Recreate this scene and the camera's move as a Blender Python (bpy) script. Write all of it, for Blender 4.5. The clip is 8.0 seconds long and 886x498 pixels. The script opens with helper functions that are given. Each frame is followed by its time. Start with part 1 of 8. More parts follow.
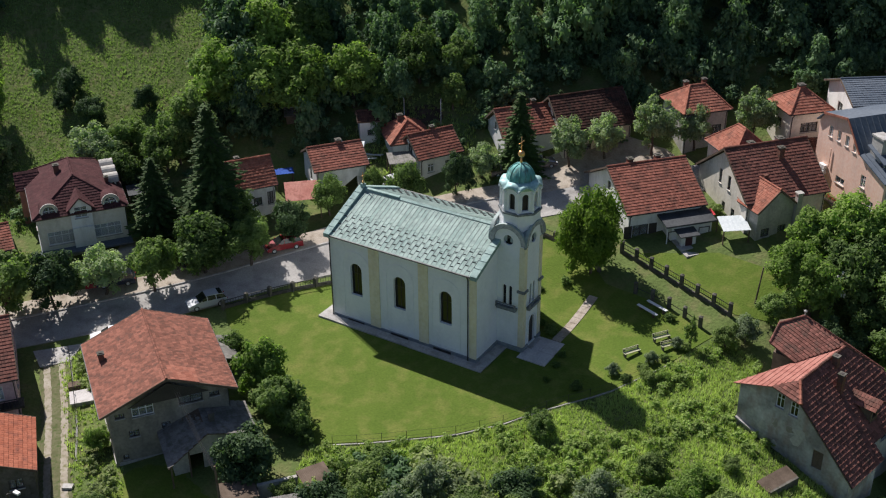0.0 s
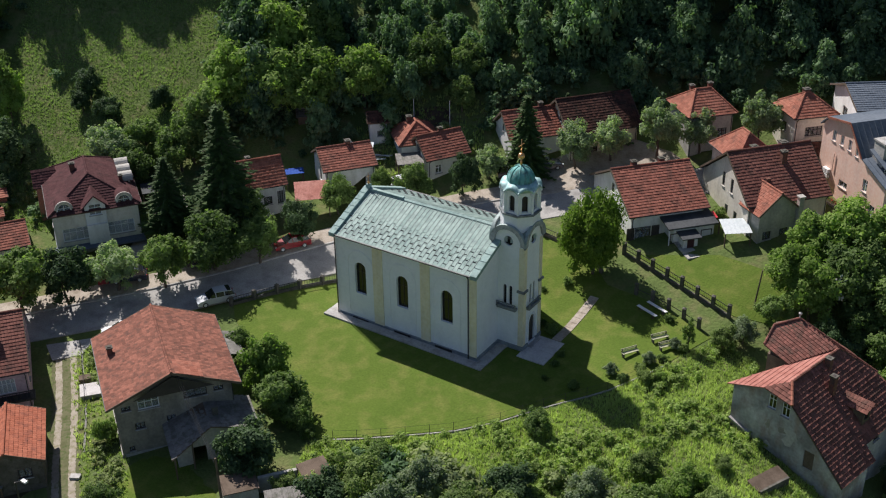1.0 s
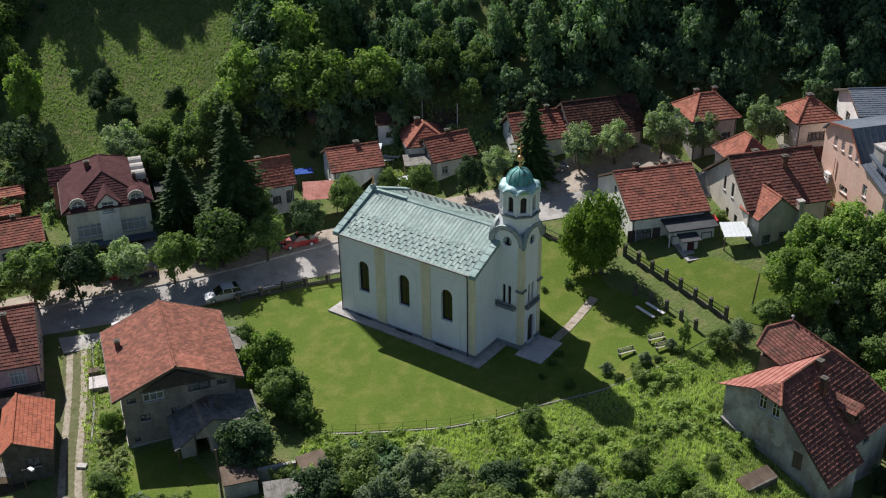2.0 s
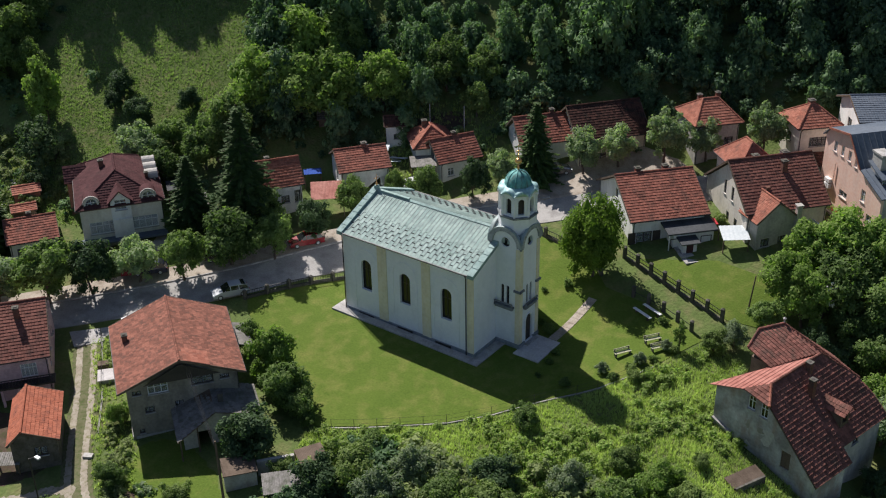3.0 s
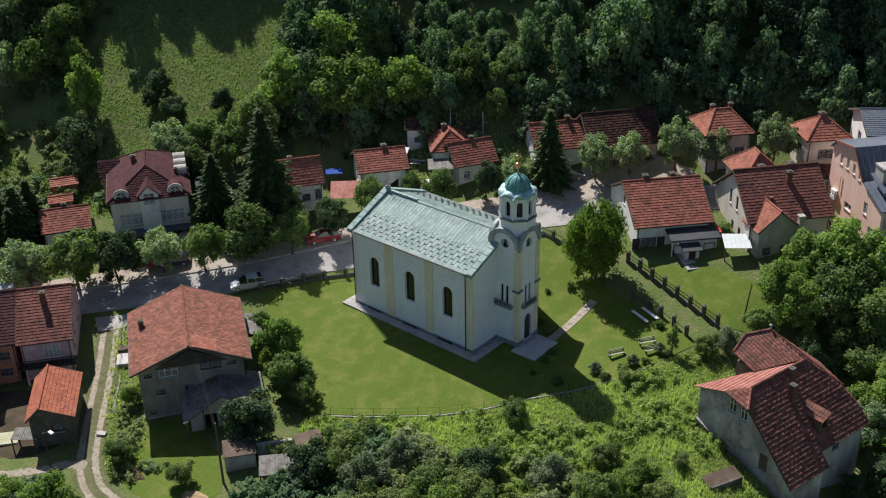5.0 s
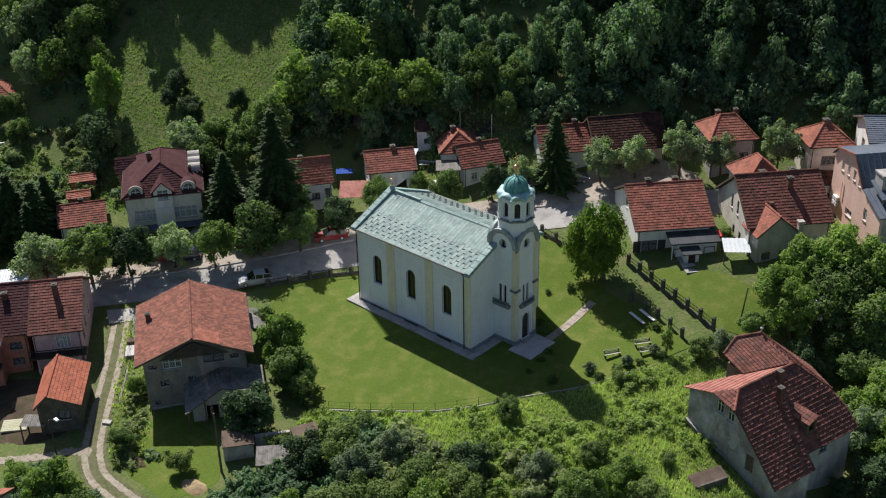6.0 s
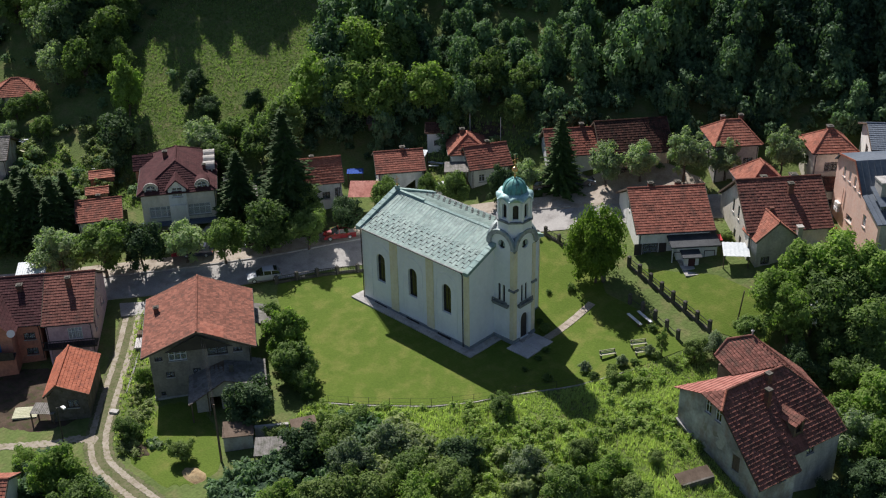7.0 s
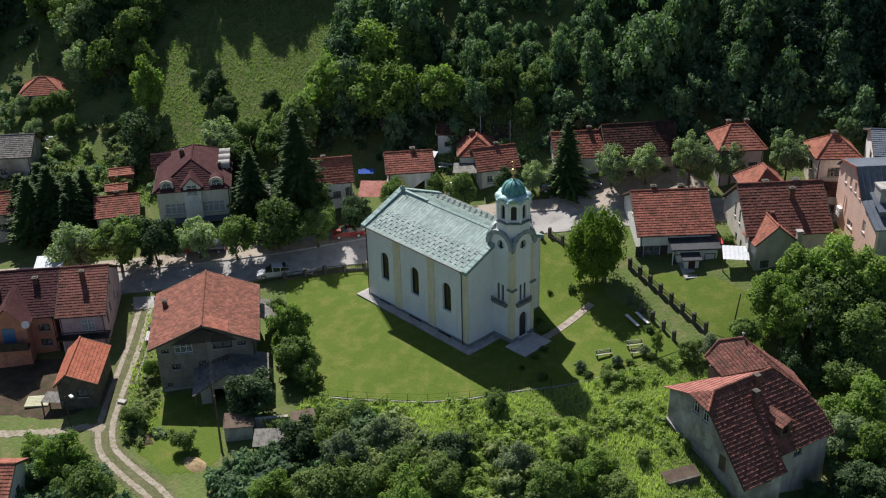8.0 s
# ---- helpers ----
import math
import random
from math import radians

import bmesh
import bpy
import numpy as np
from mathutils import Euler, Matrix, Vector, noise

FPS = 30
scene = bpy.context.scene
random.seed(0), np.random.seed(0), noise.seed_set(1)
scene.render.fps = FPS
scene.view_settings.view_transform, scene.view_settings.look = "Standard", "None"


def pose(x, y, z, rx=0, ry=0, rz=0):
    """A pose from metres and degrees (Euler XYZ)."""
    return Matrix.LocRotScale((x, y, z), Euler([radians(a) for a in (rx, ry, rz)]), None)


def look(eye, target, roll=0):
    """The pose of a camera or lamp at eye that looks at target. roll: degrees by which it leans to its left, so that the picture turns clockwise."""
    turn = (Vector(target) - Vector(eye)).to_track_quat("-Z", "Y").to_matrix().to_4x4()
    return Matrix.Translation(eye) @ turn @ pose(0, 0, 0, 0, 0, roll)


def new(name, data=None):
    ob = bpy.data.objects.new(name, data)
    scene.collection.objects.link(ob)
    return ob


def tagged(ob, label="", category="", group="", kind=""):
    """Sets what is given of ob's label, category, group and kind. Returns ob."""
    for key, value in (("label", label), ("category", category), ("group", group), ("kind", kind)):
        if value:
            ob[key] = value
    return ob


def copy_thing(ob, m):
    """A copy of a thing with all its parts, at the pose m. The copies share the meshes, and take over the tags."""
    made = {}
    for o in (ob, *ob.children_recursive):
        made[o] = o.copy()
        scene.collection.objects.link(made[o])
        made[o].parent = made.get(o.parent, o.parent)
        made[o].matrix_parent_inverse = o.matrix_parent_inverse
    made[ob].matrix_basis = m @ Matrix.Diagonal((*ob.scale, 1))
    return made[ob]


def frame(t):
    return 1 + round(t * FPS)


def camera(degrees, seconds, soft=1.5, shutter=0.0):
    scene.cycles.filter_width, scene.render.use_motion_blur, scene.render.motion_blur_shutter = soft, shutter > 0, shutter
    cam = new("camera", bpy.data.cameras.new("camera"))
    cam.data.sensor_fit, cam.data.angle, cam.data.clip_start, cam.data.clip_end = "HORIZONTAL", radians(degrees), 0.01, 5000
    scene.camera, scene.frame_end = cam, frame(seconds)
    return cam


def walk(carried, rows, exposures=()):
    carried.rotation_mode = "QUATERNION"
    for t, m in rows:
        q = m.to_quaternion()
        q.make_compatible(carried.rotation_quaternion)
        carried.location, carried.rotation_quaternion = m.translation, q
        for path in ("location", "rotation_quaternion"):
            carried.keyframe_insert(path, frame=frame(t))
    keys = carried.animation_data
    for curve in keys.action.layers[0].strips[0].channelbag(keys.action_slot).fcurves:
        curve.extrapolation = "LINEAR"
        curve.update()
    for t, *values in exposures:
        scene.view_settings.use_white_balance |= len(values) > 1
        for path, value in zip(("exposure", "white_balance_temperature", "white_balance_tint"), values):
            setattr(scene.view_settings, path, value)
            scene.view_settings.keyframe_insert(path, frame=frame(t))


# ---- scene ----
cam = camera(41.97, 8.0, soft=1.15)
PATH = [
    (0.0, (47.65, -80.29, 62.81), (10.21, -20.67, 24.82), -0.55),
    (0.5, (49.23, -80.28, 63.32), (10.92, -21.22, 25.31), -0.71),
    (1.0, (50.83, -80.42, 63.81), (11.73, -21.88, 25.81), -0.79),
    (1.5, (52.46, -80.56, 64.29), (12.58, -22.53, 26.32), -0.85),
    (3.0, (57.61, -80.92, 65.76), (15.43, -24.43, 27.95), -1.00),
    (3.5, (59.41, -80.89, 66.22), (16.41, -25.00, 28.45), -1.03),
    (4.0, (61.31, -80.73, 66.66), (17.40, -25.50, 28.95), -1.02),
    (4.5, (63.34, -80.56, 67.04), (18.46, -26.04, 29.45), -1.09),
    (6.0, (69.90, -79.51, 68.23), (22.11, -27.32, 30.93), -1.18),
    (6.5, (72.17, -79.10, 68.67), (23.42, -27.73, 31.47), -1.24),
    (7.0, (74.49, -78.61, 69.12), (24.77, -28.11, 32.00), -1.29),
    (7.5, (76.90, -77.95, 69.57), (26.18, -28.41, 32.51), -1.37),
    (8.0, (79.42, -77.16, 70.10), (27.66, -28.66, 33.11), -1.58),
]
walk(cam, [(t, look(eye, target, roll)) for t, eye, target, roll in PATH])

# ---- world and light ----
SUN = Vector((-8.5, 3.7, 10.0)).normalized()
world = bpy.data.worlds.new("sky")
scene.world = world
world.use_nodes = True
wn = world.node_tree
sky = wn.nodes.new("ShaderNodeTexSky")
sky.sky_type = "NISHITA"
sky.sun_disc = False
sky.sun_elevation = math.asin(SUN.z)
sky.sun_rotation = math.atan2(SUN.x, SUN.y)
wn.nodes["Background"].inputs[1].default_value = 0.05
wn.links.new(sky.outputs[0], wn.nodes["Background"].inputs[0])
sun = new("sun", bpy.data.lights.new("sun", "SUN"))
sun.data.energy, sun.data.angle, sun.data.color = 4.8, radians(0.6), (1, 0.93, 0.82)
sun.matrix_world = look((0, 0, 0), -SUN)
scene.view_settings.exposure = 0.46
scene.view_settings.use_white_balance = True
scene.view_settings.white_balance_temperature = 6150
scene.view_settings.white_balance_tint = 15


# ---- materials ----
def material(name, cols, scale=0.6, fine=9.0, rough=0.85, bump=0.25, metal=0.0, streak=0.0, island=0.0, spread=0.5, thing_random=0.0, depth=0.03, gloss=0.15):
    """A surface of two or three colours: cols[0] and cols[1] mixed by a broad noise, broken by a fine one, with stains of cols[2]."""
    m = bpy.data.materials.new(name)
    m.use_nodes = True
    nt = m.node_tree
    n, li = nt.nodes, nt.links
    b = n["Principled BSDF"]
    geo = n.new("ShaderNodeNewGeometry")
    broad, thin = n.new("ShaderNodeTexNoise"), n.new("ShaderNodeTexNoise")
    broad.inputs["Scale"].default_value, broad.inputs["Detail"].default_value = scale, 5
    thin.inputs["Scale"].default_value, thin.inputs["Detail"].default_value = fine, 4
    li.new(geo.outputs["Position"], broad.inputs["Vector"])
    li.new(geo.outputs["Position"], thin.inputs["Vector"])
    ramp = n.new("ShaderNodeValToRGB")
    ramp.color_ramp.elements[0].position, ramp.color_ramp.elements[1].position = 0.5 - spread / 3, 0.5 + spread / 3
    ramp.color_ramp.elements[0].color, ramp.color_ramp.elements[1].color = (*cols[0], 1), (*cols[1], 1)
    fac = broad.outputs["Fac"]
    if island or thing_random:
        add = n.new("ShaderNodeMath")
        add.operation = "MULTIPLY_ADD"
        if island:
            src = geo.outputs["Random Per Island"]
        else:
            src = n.new("ShaderNodeObjectInfo").outputs["Random"]
        li.new(src, add.inputs[0])
        add.inputs[1].default_value = island or thing_random
        sub = n.new("ShaderNodeMath")
        sub.operation = "SUBTRACT"
        li.new(broad.outputs["Fac"], sub.inputs[0])
        sub.inputs[1].default_value = (island or thing_random) / 2
        li.new(sub.outputs[0], add.inputs[2])
        fac = add.outputs[0]
    li.new(fac, ramp.inputs["Fac"])
    col = ramp.outputs["Color"]
    if len(cols) > 2:
        stain = n.new("ShaderNodeTexNoise")
        stain.inputs["Scale"].default_value, stain.inputs["Detail"].default_value = scale * 2.7, 6
        vec = geo.outputs["Position"]
        if streak:
            mp = n.new("ShaderNodeMapping")
            mp.inputs["Scale"].default_value = (1, 1, streak)
            li.new(vec, mp.inputs["Vector"])
            vec = mp.outputs["Vector"]
        li.new(vec, stain.inputs["Vector"])
        sr = n.new("ShaderNodeValToRGB")
        sr.color_ramp.elements[0].position, sr.color_ramp.elements[1].position = 0.48, 0.72
        li.new(stain.outputs["Fac"], sr.inputs["Fac"])
        mx = n.new("ShaderNodeMix")
        mx.data_type = "RGBA"
        li.new(sr.outputs["Color"], mx.inputs["Factor"])
        li.new(col, mx.inputs["A"])
        mx.inputs["B"].default_value = (*cols[2], 1)
        col = mx.outputs["Result"]
    grain = n.new("ShaderNodeMix")
    grain.data_type, grain.blend_type = "RGBA", "OVERLAY"
    grain.inputs["Factor"].default_value = 0.35
    li.new(col, grain.inputs["A"])
    li.new(thin.outputs["Fac"], grain.inputs["B"])
    li.new(grain.outputs["Result"], b.inputs["Base Color"])
    b.inputs["Roughness"].default_value, b.inputs["Metallic"].default_value = rough, metal
    b.inputs["Specular IOR Level"].default_value = gloss if rough > 0.6 else 0.45
    if bump:
        bp = n.new("ShaderNodeBump")
        bp.inputs["Strength"].default_value, bp.inputs["Distance"].default_value = bump, depth
        li.new(thin.outputs["Fac"], bp.inputs["Height"])
        li.new(bp.outputs["Normal"], b.inputs["Normal"])
    return m


def leaf_material(name, dark, light, glow=0.35, tint=False):
    """Leaves that let some light through; each leaf and each plant has its own shade."""
    m = bpy.data.materials.new(name)
    m.use_nodes = True
    nt = m.node_tree
    n, li = nt.nodes, nt.links
    b, out = n["Principled BSDF"], n["Material Output"]
    geo = n.new("ShaderNodeNewGeometry")
    ramp = n.new("ShaderNodeValToRGB")
    ramp.color_ramp.elements[0].color, ramp.color_ramp.elements[1].color = (*dark, 1), (*light, 1)
    mul = n.new("ShaderNodeMath")
    mul.operation = "MULTIPLY_ADD"
    mul.inputs[1].default_value = 0.55
    li.new(geo.outputs["Random Per Island"], mul.inputs[0])
    if tint:
        at = n.new("ShaderNodeAttribute")
        at.attribute_name = "tint"
        half = n.new("ShaderNodeMath")
        half.operation = "MULTIPLY"
        half.inputs[1].default_value = 0.75
        li.new(at.outputs["Fac"], half.inputs[0])
    else:
        half = n.new("ShaderNodeMath")
        half.operation = "MULTIPLY"
        half.inputs[1].default_value = 0.45
        li.new(n.new("ShaderNodeObjectInfo").outputs["Random"], half.inputs[0])
    li.new(half.outputs[0], mul.inputs[2])
    li.new(mul.outputs[0], ramp.inputs["Fac"])
    li.new(ramp.outputs["Color"], b.inputs["Base Color"])
    b.inputs["Roughness"].default_value = 0.65
    b.inputs["Specular IOR Level"].default_value = 0.12
    tr = n.new("ShaderNodeBsdfTranslucent")
    br = n.new("ShaderNodeMix")
    br.data_type, br.blend_type = "RGBA", "MULTIPLY"
    br.inputs["Factor"].default_value = 1.0
    li.new(ramp.outputs["Color"], br.inputs["A"])
    br.inputs["B"].default_value = (1.15, 1.4, 0.6, 1)
    li.new(br.outputs["Result"], tr.inputs["Color"])
    mix = n.new("ShaderNodeMixShader")
    mix.inputs[0].default_value = glow
    li.new(b.outputs[0], mix.inputs[1])
    li.new(tr.outputs[0], mix.inputs[2])
    li.new(mix.outputs[0], out.inputs["Surface"])
    return m


def glass_material(name):
    m = bpy.data.materials.new(name)
    m.use_nodes = True
    b = m.node_tree.nodes["Principled BSDF"]
    b.inputs["Base Color"].default_value = (0.82, 0.86, 0.88, 1)
    b.inputs["Transmission Weight"].default_value = 0.85
    b.inputs["Roughness"].default_value = 0.05
    b.inputs["IOR"].default_value = 1.25
    return m


def paint(name, c, rough=0.25, coat=0.6):
    m = bpy.data.materials.new(name)
    m.use_nodes = True
    b = m.node_tree.nodes["Principled BSDF"]
    b.inputs["Base Color"].default_value, b.inputs["Roughness"].default_value = (*c, 1), rough
    b.inputs["Coat Weight"].default_value = coat
    return m


M = dict(
    church_wall=material("white_plaster", [(0.78, 0.81, 0.83), (0.83, 0.855, 0.865), (0.75, 0.775, 0.79)], 0.3, 3, 0.9, 0.1, streak=0.6),
    yellow=material("pale_yellow_plaster", [(0.74, 0.68, 0.48), (0.79, 0.73, 0.54), (0.66, 0.61, 0.45)], 0.5, 3, 0.9, 0.1, streak=0.25),
    trim=material("grey_stone_trim", [(0.17, 0.185, 0.195), (0.26, 0.28, 0.285), (0.11, 0.125, 0.13)], 0.8, 5, 0.85, 0.2),
    moulding=material("grey_weathered_moulding", [(0.3, 0.32, 0.325), (0.42, 0.44, 0.44), (0.2, 0.215, 0.22)], 0.9, 5, 0.85, 0.2),
    plinth=material("grey_plinth_stone", [(0.2, 0.23, 0.25), (0.28, 0.31, 0.33)], 0.8, 4, 0.9, 0.3),
    sheet=material("patinated_sheet_metal", [(0.235, 0.325, 0.3), (0.31, 0.4, 0.37), (0.19, 0.255, 0.235)], 0.5, 2.5, 0.72, 0.08, 0.1, streak=0.4, thing_random=0.5),
    copper=material("green_copper", [(0.09, 0.3, 0.29), (0.24, 0.5, 0.47), (0.1, 0.13, 0.12)], 1.1, 4, 0.65, 0.1, 0.1, streak=0.22, spread=0.7),
    cap=material("pale_green_sheet_cap", [(0.24, 0.35, 0.33), (0.33, 0.44, 0.415), (0.18, 0.26, 0.245)], 0.8, 3, 0.75, 0.05, 0.0),
    dark_metal=material("dark_metal", [(0.03, 0.03, 0.032), (0.06, 0.06, 0.06)], 2, 8, 0.5, 0.05, 0.5),
    gold=material("gilded_metal", [(0.7, 0.38, 0.16), (0.85, 0.52, 0.22)], 2, 8, 0.3, 0.02, 0.9),
    concrete=material("concrete", [(0.36, 0.35, 0.34), (0.46, 0.45, 0.43), (0.28, 0.27, 0.25)], 0.5, 6, 0.9, 0.2),
    paving=material("pale_paving", [(0.5, 0.48, 0.47), (0.58, 0.56, 0.55), (0.42, 0.4, 0.39)], 0.5, 6, 0.85, 0.15),
    gable_sheet=material("grey_green_sheet", [(0.24, 0.3, 0.3), (0.33, 0.4, 0.39)], 0.8, 4, 0.6, 0.1, 0.1),
    tile_dark=material("dark_red_roof_tile", [(0.155, 0.066, 0.052), (0.22, 0.096, 0.075), (0.09, 0.05, 0.042)], 0.35, 6, 0.9, 0.3, island=0.6, spread=0.8),
    tile_red=material("red_roof_tile", [(0.2, 0.076, 0.055), (0.3, 0.118, 0.085), (0.13, 0.064, 0.05)], 0.35, 6, 0.9, 0.3, island=0.6, spread=0.8),
    tile_orange=material("orange_roof_tile", [(0.27, 0.1, 0.068), (0.37, 0.155, 0.108), (0.17, 0.08, 0.06)], 0.5, 6, 0.9, 0.3, island=0.6, spread=0.9),
    tile_shed=material("bright_orange_roof_tile", [(0.31, 0.1, 0.058), (0.39, 0.14, 0.085), (0.21, 0.08, 0.055)], 0.5, 6, 0.9, 0.3, island=0.5, spread=0.9),
    tile_old=material("weathered_roof_tile", [(0.155, 0.07, 0.055), (0.28, 0.122, 0.096), (0.12, 0.075, 0.06)], 0.5, 6, 0.9, 0.3, island=0.85, spread=1.0),
    tile_farm=material("faded_farm_tile", [(0.165, 0.072, 0.052), (0.29, 0.122, 0.086), (0.12, 0.064, 0.05)], 0.7, 6, 0.9, 0.3, island=0.9, spread=1.1),
    tile_maroon=material("maroon_roof_tile", [(0.07, 0.033, 0.035), (0.1, 0.048, 0.049), (0.06, 0.034, 0.035)], 0.4, 6, 0.85, 0.2, island=0.35, gloss=0.05),
    tile_brown=material("old_brown_roof_tile", [(0.05, 0.028, 0.024), (0.09, 0.046, 0.037), (0.035, 0.03, 0.025)], 0.5, 6, 0.9, 0.3, island=0.7, gloss=0.05),
    sheet_pink=material("faded_pink_sheet", [(0.33, 0.135, 0.108), (0.4, 0.19, 0.155), (0.26, 0.1, 0.08)], 0.5, 5, 0.8, 0.1),
    wall_farm=material("stained_beige_render", [(0.24, 0.222, 0.185), (0.33, 0.305, 0.255), (0.16, 0.148, 0.125)], 0.4, 4, 0.95, 0.25, streak=0.4),
    skirt=material("pale_green_copper_sheet", [(0.3, 0.5, 0.5), (0.42, 0.62, 0.61), (0.22, 0.36, 0.36)], 0.9, 4, 0.55, 0.1, 0.15),
    hay=material("dry_hay", [(0.3, 0.22, 0.12), (0.42, 0.33, 0.19)], 1.5, 14, 1.0, 0.8, depth=0.08),
    slate=material("grey_sheet_roof", [(0.1, 0.125, 0.16), (0.14, 0.165, 0.2)], 0.3, 3, 0.7, 0.05, 0.1),
    dark_sheet=material("dark_sheet_roof", [(0.05, 0.055, 0.06), (0.08, 0.085, 0.09)], 0.5, 4, 0.8, 0.05),
    slab_grey=material("grey_fibre_cement", [(0.15, 0.145, 0.135), (0.24, 0.23, 0.215), (0.11, 0.115, 0.09)], 0.7, 5, 0.95, 0.3, island=0.3),
    wall_white=material("white_render", [(0.74, 0.74, 0.72), (0.8, 0.8, 0.78), (0.62, 0.62, 0.59)], 0.4, 4, 0.95, 0.15, streak=0.3),
    wall_cream=material("cream_render", [(0.68, 0.64, 0.55), (0.74, 0.7, 0.61), (0.56, 0.53, 0.46)], 0.4, 4, 0.95, 0.15, streak=0.3),
    wall_grey=material("grey_render", [(0.42, 0.41, 0.38), (0.5, 0.48, 0.44), (0.32, 0.31, 0.29)], 0.4, 4, 0.95, 0.2, streak=0.3),
    flower_red=leaf_material("red_flowers", (0.3, 0.02, 0.02), (0.5, 0.08, 0.05), 0.3),
    blossom=leaf_material("white_blossom", (0.6, 0.62, 0.55), (0.8, 0.8, 0.76), 0.3),
    wall_worn=material("worn_cement_render", [(0.24, 0.235, 0.225), (0.56, 0.56, 0.545), (0.3, 0.235, 0.2)], 0.32, 4, 0.95, 0.4, spread=0.35, streak=0.5),
    wall_pink=material("salmon_render", [(0.82, 0.56, 0.45), (0.86, 0.61, 0.5), (0.74, 0.53, 0.44)], 0.3, 4, 0.9, 0.1, streak=0.3),
    wall_rose=material("rose_render", [(0.56, 0.39, 0.43), (0.63, 0.45, 0.48), (0.47, 0.33, 0.36)], 0.3, 4, 0.9, 0.1),
    wall_brick=material("orange_brown_render", [(0.45, 0.2, 0.14), (0.52, 0.26, 0.18), (0.33, 0.17, 0.13)], 0.4, 4, 0.9, 0.2),
    chimney_brick=material("sooty_brick", [(0.13, 0.06, 0.045), (0.2, 0.1, 0.075), (0.09, 0.07, 0.06)], 0.8, 8, 0.95, 0.4),
    wood=material("weathered_wood", [(0.1, 0.075, 0.055), (0.17, 0.13, 0.1)], 0.8, 8, 0.9, 0.4),
    bench=material("pale_bench_wood", [(0.4, 0.41, 0.27), (0.48, 0.48, 0.34)], 1.5, 8, 0.85, 0.3, thing_random=0.3),
    white_paint=material("white_paint", [(0.74, 0.75, 0.76), (0.8, 0.8, 0.8)], 1, 6, 0.5, 0.05),
    white_sheet=material("white_sheet_metal", [(0.55, 0.6, 0.62), (0.62, 0.66, 0.67)], 0.5, 4, 0.75, 0.05, 0.1),
    dark_paint=material("dark_stained_frame", [(0.035, 0.03, 0.03), (0.06, 0.05, 0.045)], 1, 6, 0.6, 0.1),
    tarp=material("blue_tarpaulin", [(0.02, 0.06, 0.28), (0.03, 0.09, 0.36)], 1, 5, 0.8, 0.2),
    # Near-black opaque pane: the unlit room behind is put into its colour.
    unlit_pane=paint("dark_window_glass", (0.004, 0.005, 0.006), 0.12, 0.0),
    glass=glass_material("window_glass"),
    old_concrete=material("mossy_old_concrete", [(0.09, 0.085, 0.075), (0.15, 0.14, 0.125), (0.07, 0.075, 0.05)], 0.9, 7, 0.95, 0.4),
    asphalt=material("worn_asphalt", [(0.32, 0.31, 0.295), (0.4, 0.39, 0.37), (0.25, 0.24, 0.23)], 0.25, 7, 0.92, 0.25),
    pavement=material("dusty_pavement", [(0.36, 0.315, 0.26), (0.44, 0.39, 0.33), (0.27, 0.23, 0.18)], 0.4, 6, 0.95, 0.3),
    lane_bed=material("grassy_gravel", [(0.1, 0.105, 0.05), (0.16, 0.155, 0.09), (0.06, 0.095, 0.025)], 1.1, 12, 1.0, 0.6, spread=0.7),
    gravel=material("gravel_track", [(0.27, 0.235, 0.185), (0.37, 0.335, 0.28), (0.17, 0.165, 0.08)], 0.9, 12, 0.95, 0.6),
    lawn=material("mown_lawn", [(0.078, 0.128, 0.017), (0.108, 0.156, 0.024), (0.15, 0.172, 0.04)], 0.22, 5, 0.95, 0.9, spread=1.0, depth=0.08),
    rough_grass=material("rough_grass_ground", [(0.075, 0.11, 0.032), (0.135, 0.18, 0.055), (0.16, 0.16, 0.07)], 0.2, 3, 1.0, 0.9, spread=0.9, depth=0.15),
    soil=material("bare_soil", [(0.06, 0.044, 0.032), (0.11, 0.08, 0.058), (0.05, 0.06, 0.022)], 0.6, 6, 1.0, 0.6),
    bark=material("bark", [(0.09, 0.07, 0.055), (0.15, 0.125, 0.1)], 2.0, 9, 0.95, 0.6),
    leaf=leaf_material("green_leaves", (0.055, 0.1, 0.034), (0.225, 0.315, 0.1), 0.44),
    leaf_light=leaf_material("bright_green_leaves", (0.1, 0.165, 0.042), (0.32, 0.44, 0.12), 0.5),
    leaf_dark=leaf_material("dark_green_leaves", (0.026, 0.055, 0.028), (0.12, 0.185, 0.08), 0.32),
    leaf_grey=leaf_material("grey_green_leaves", (0.14, 0.2, 0.115), (0.42, 0.5, 0.3), 0.5),
    needle=leaf_material("conifer_needles", (0.03, 0.06, 0.024), (0.1, 0.165, 0.05), 0.25),
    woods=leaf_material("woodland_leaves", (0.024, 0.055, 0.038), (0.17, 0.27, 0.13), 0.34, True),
    thicket=leaf_material("shrub_leaves", (0.04, 0.075, 0.035), (0.34, 0.4, 0.17), 0.38, True),
    round_leaf=leaf_material("fresh_green_leaves", (0.075, 0.135, 0.024), (0.25, 0.36, 0.06), 0.44),
    bush_leaf=leaf_material("bush_leaves", (0.06, 0.105, 0.035), (0.27, 0.35, 0.11), 0.38),
    bush_grey=leaf_material("silvery_bush_leaves", (0.1, 0.145, 0.085), (0.31, 0.37, 0.22), 0.38),
    weeds=leaf_material("weed_leaves", (0.115, 0.172, 0.05), (0.4, 0.51, 0.165), 0.46, True),
    meadow=leaf_material("meadow_blades", (0.11, 0.17, 0.06), (0.27, 0.36, 0.15), 0.45, True),
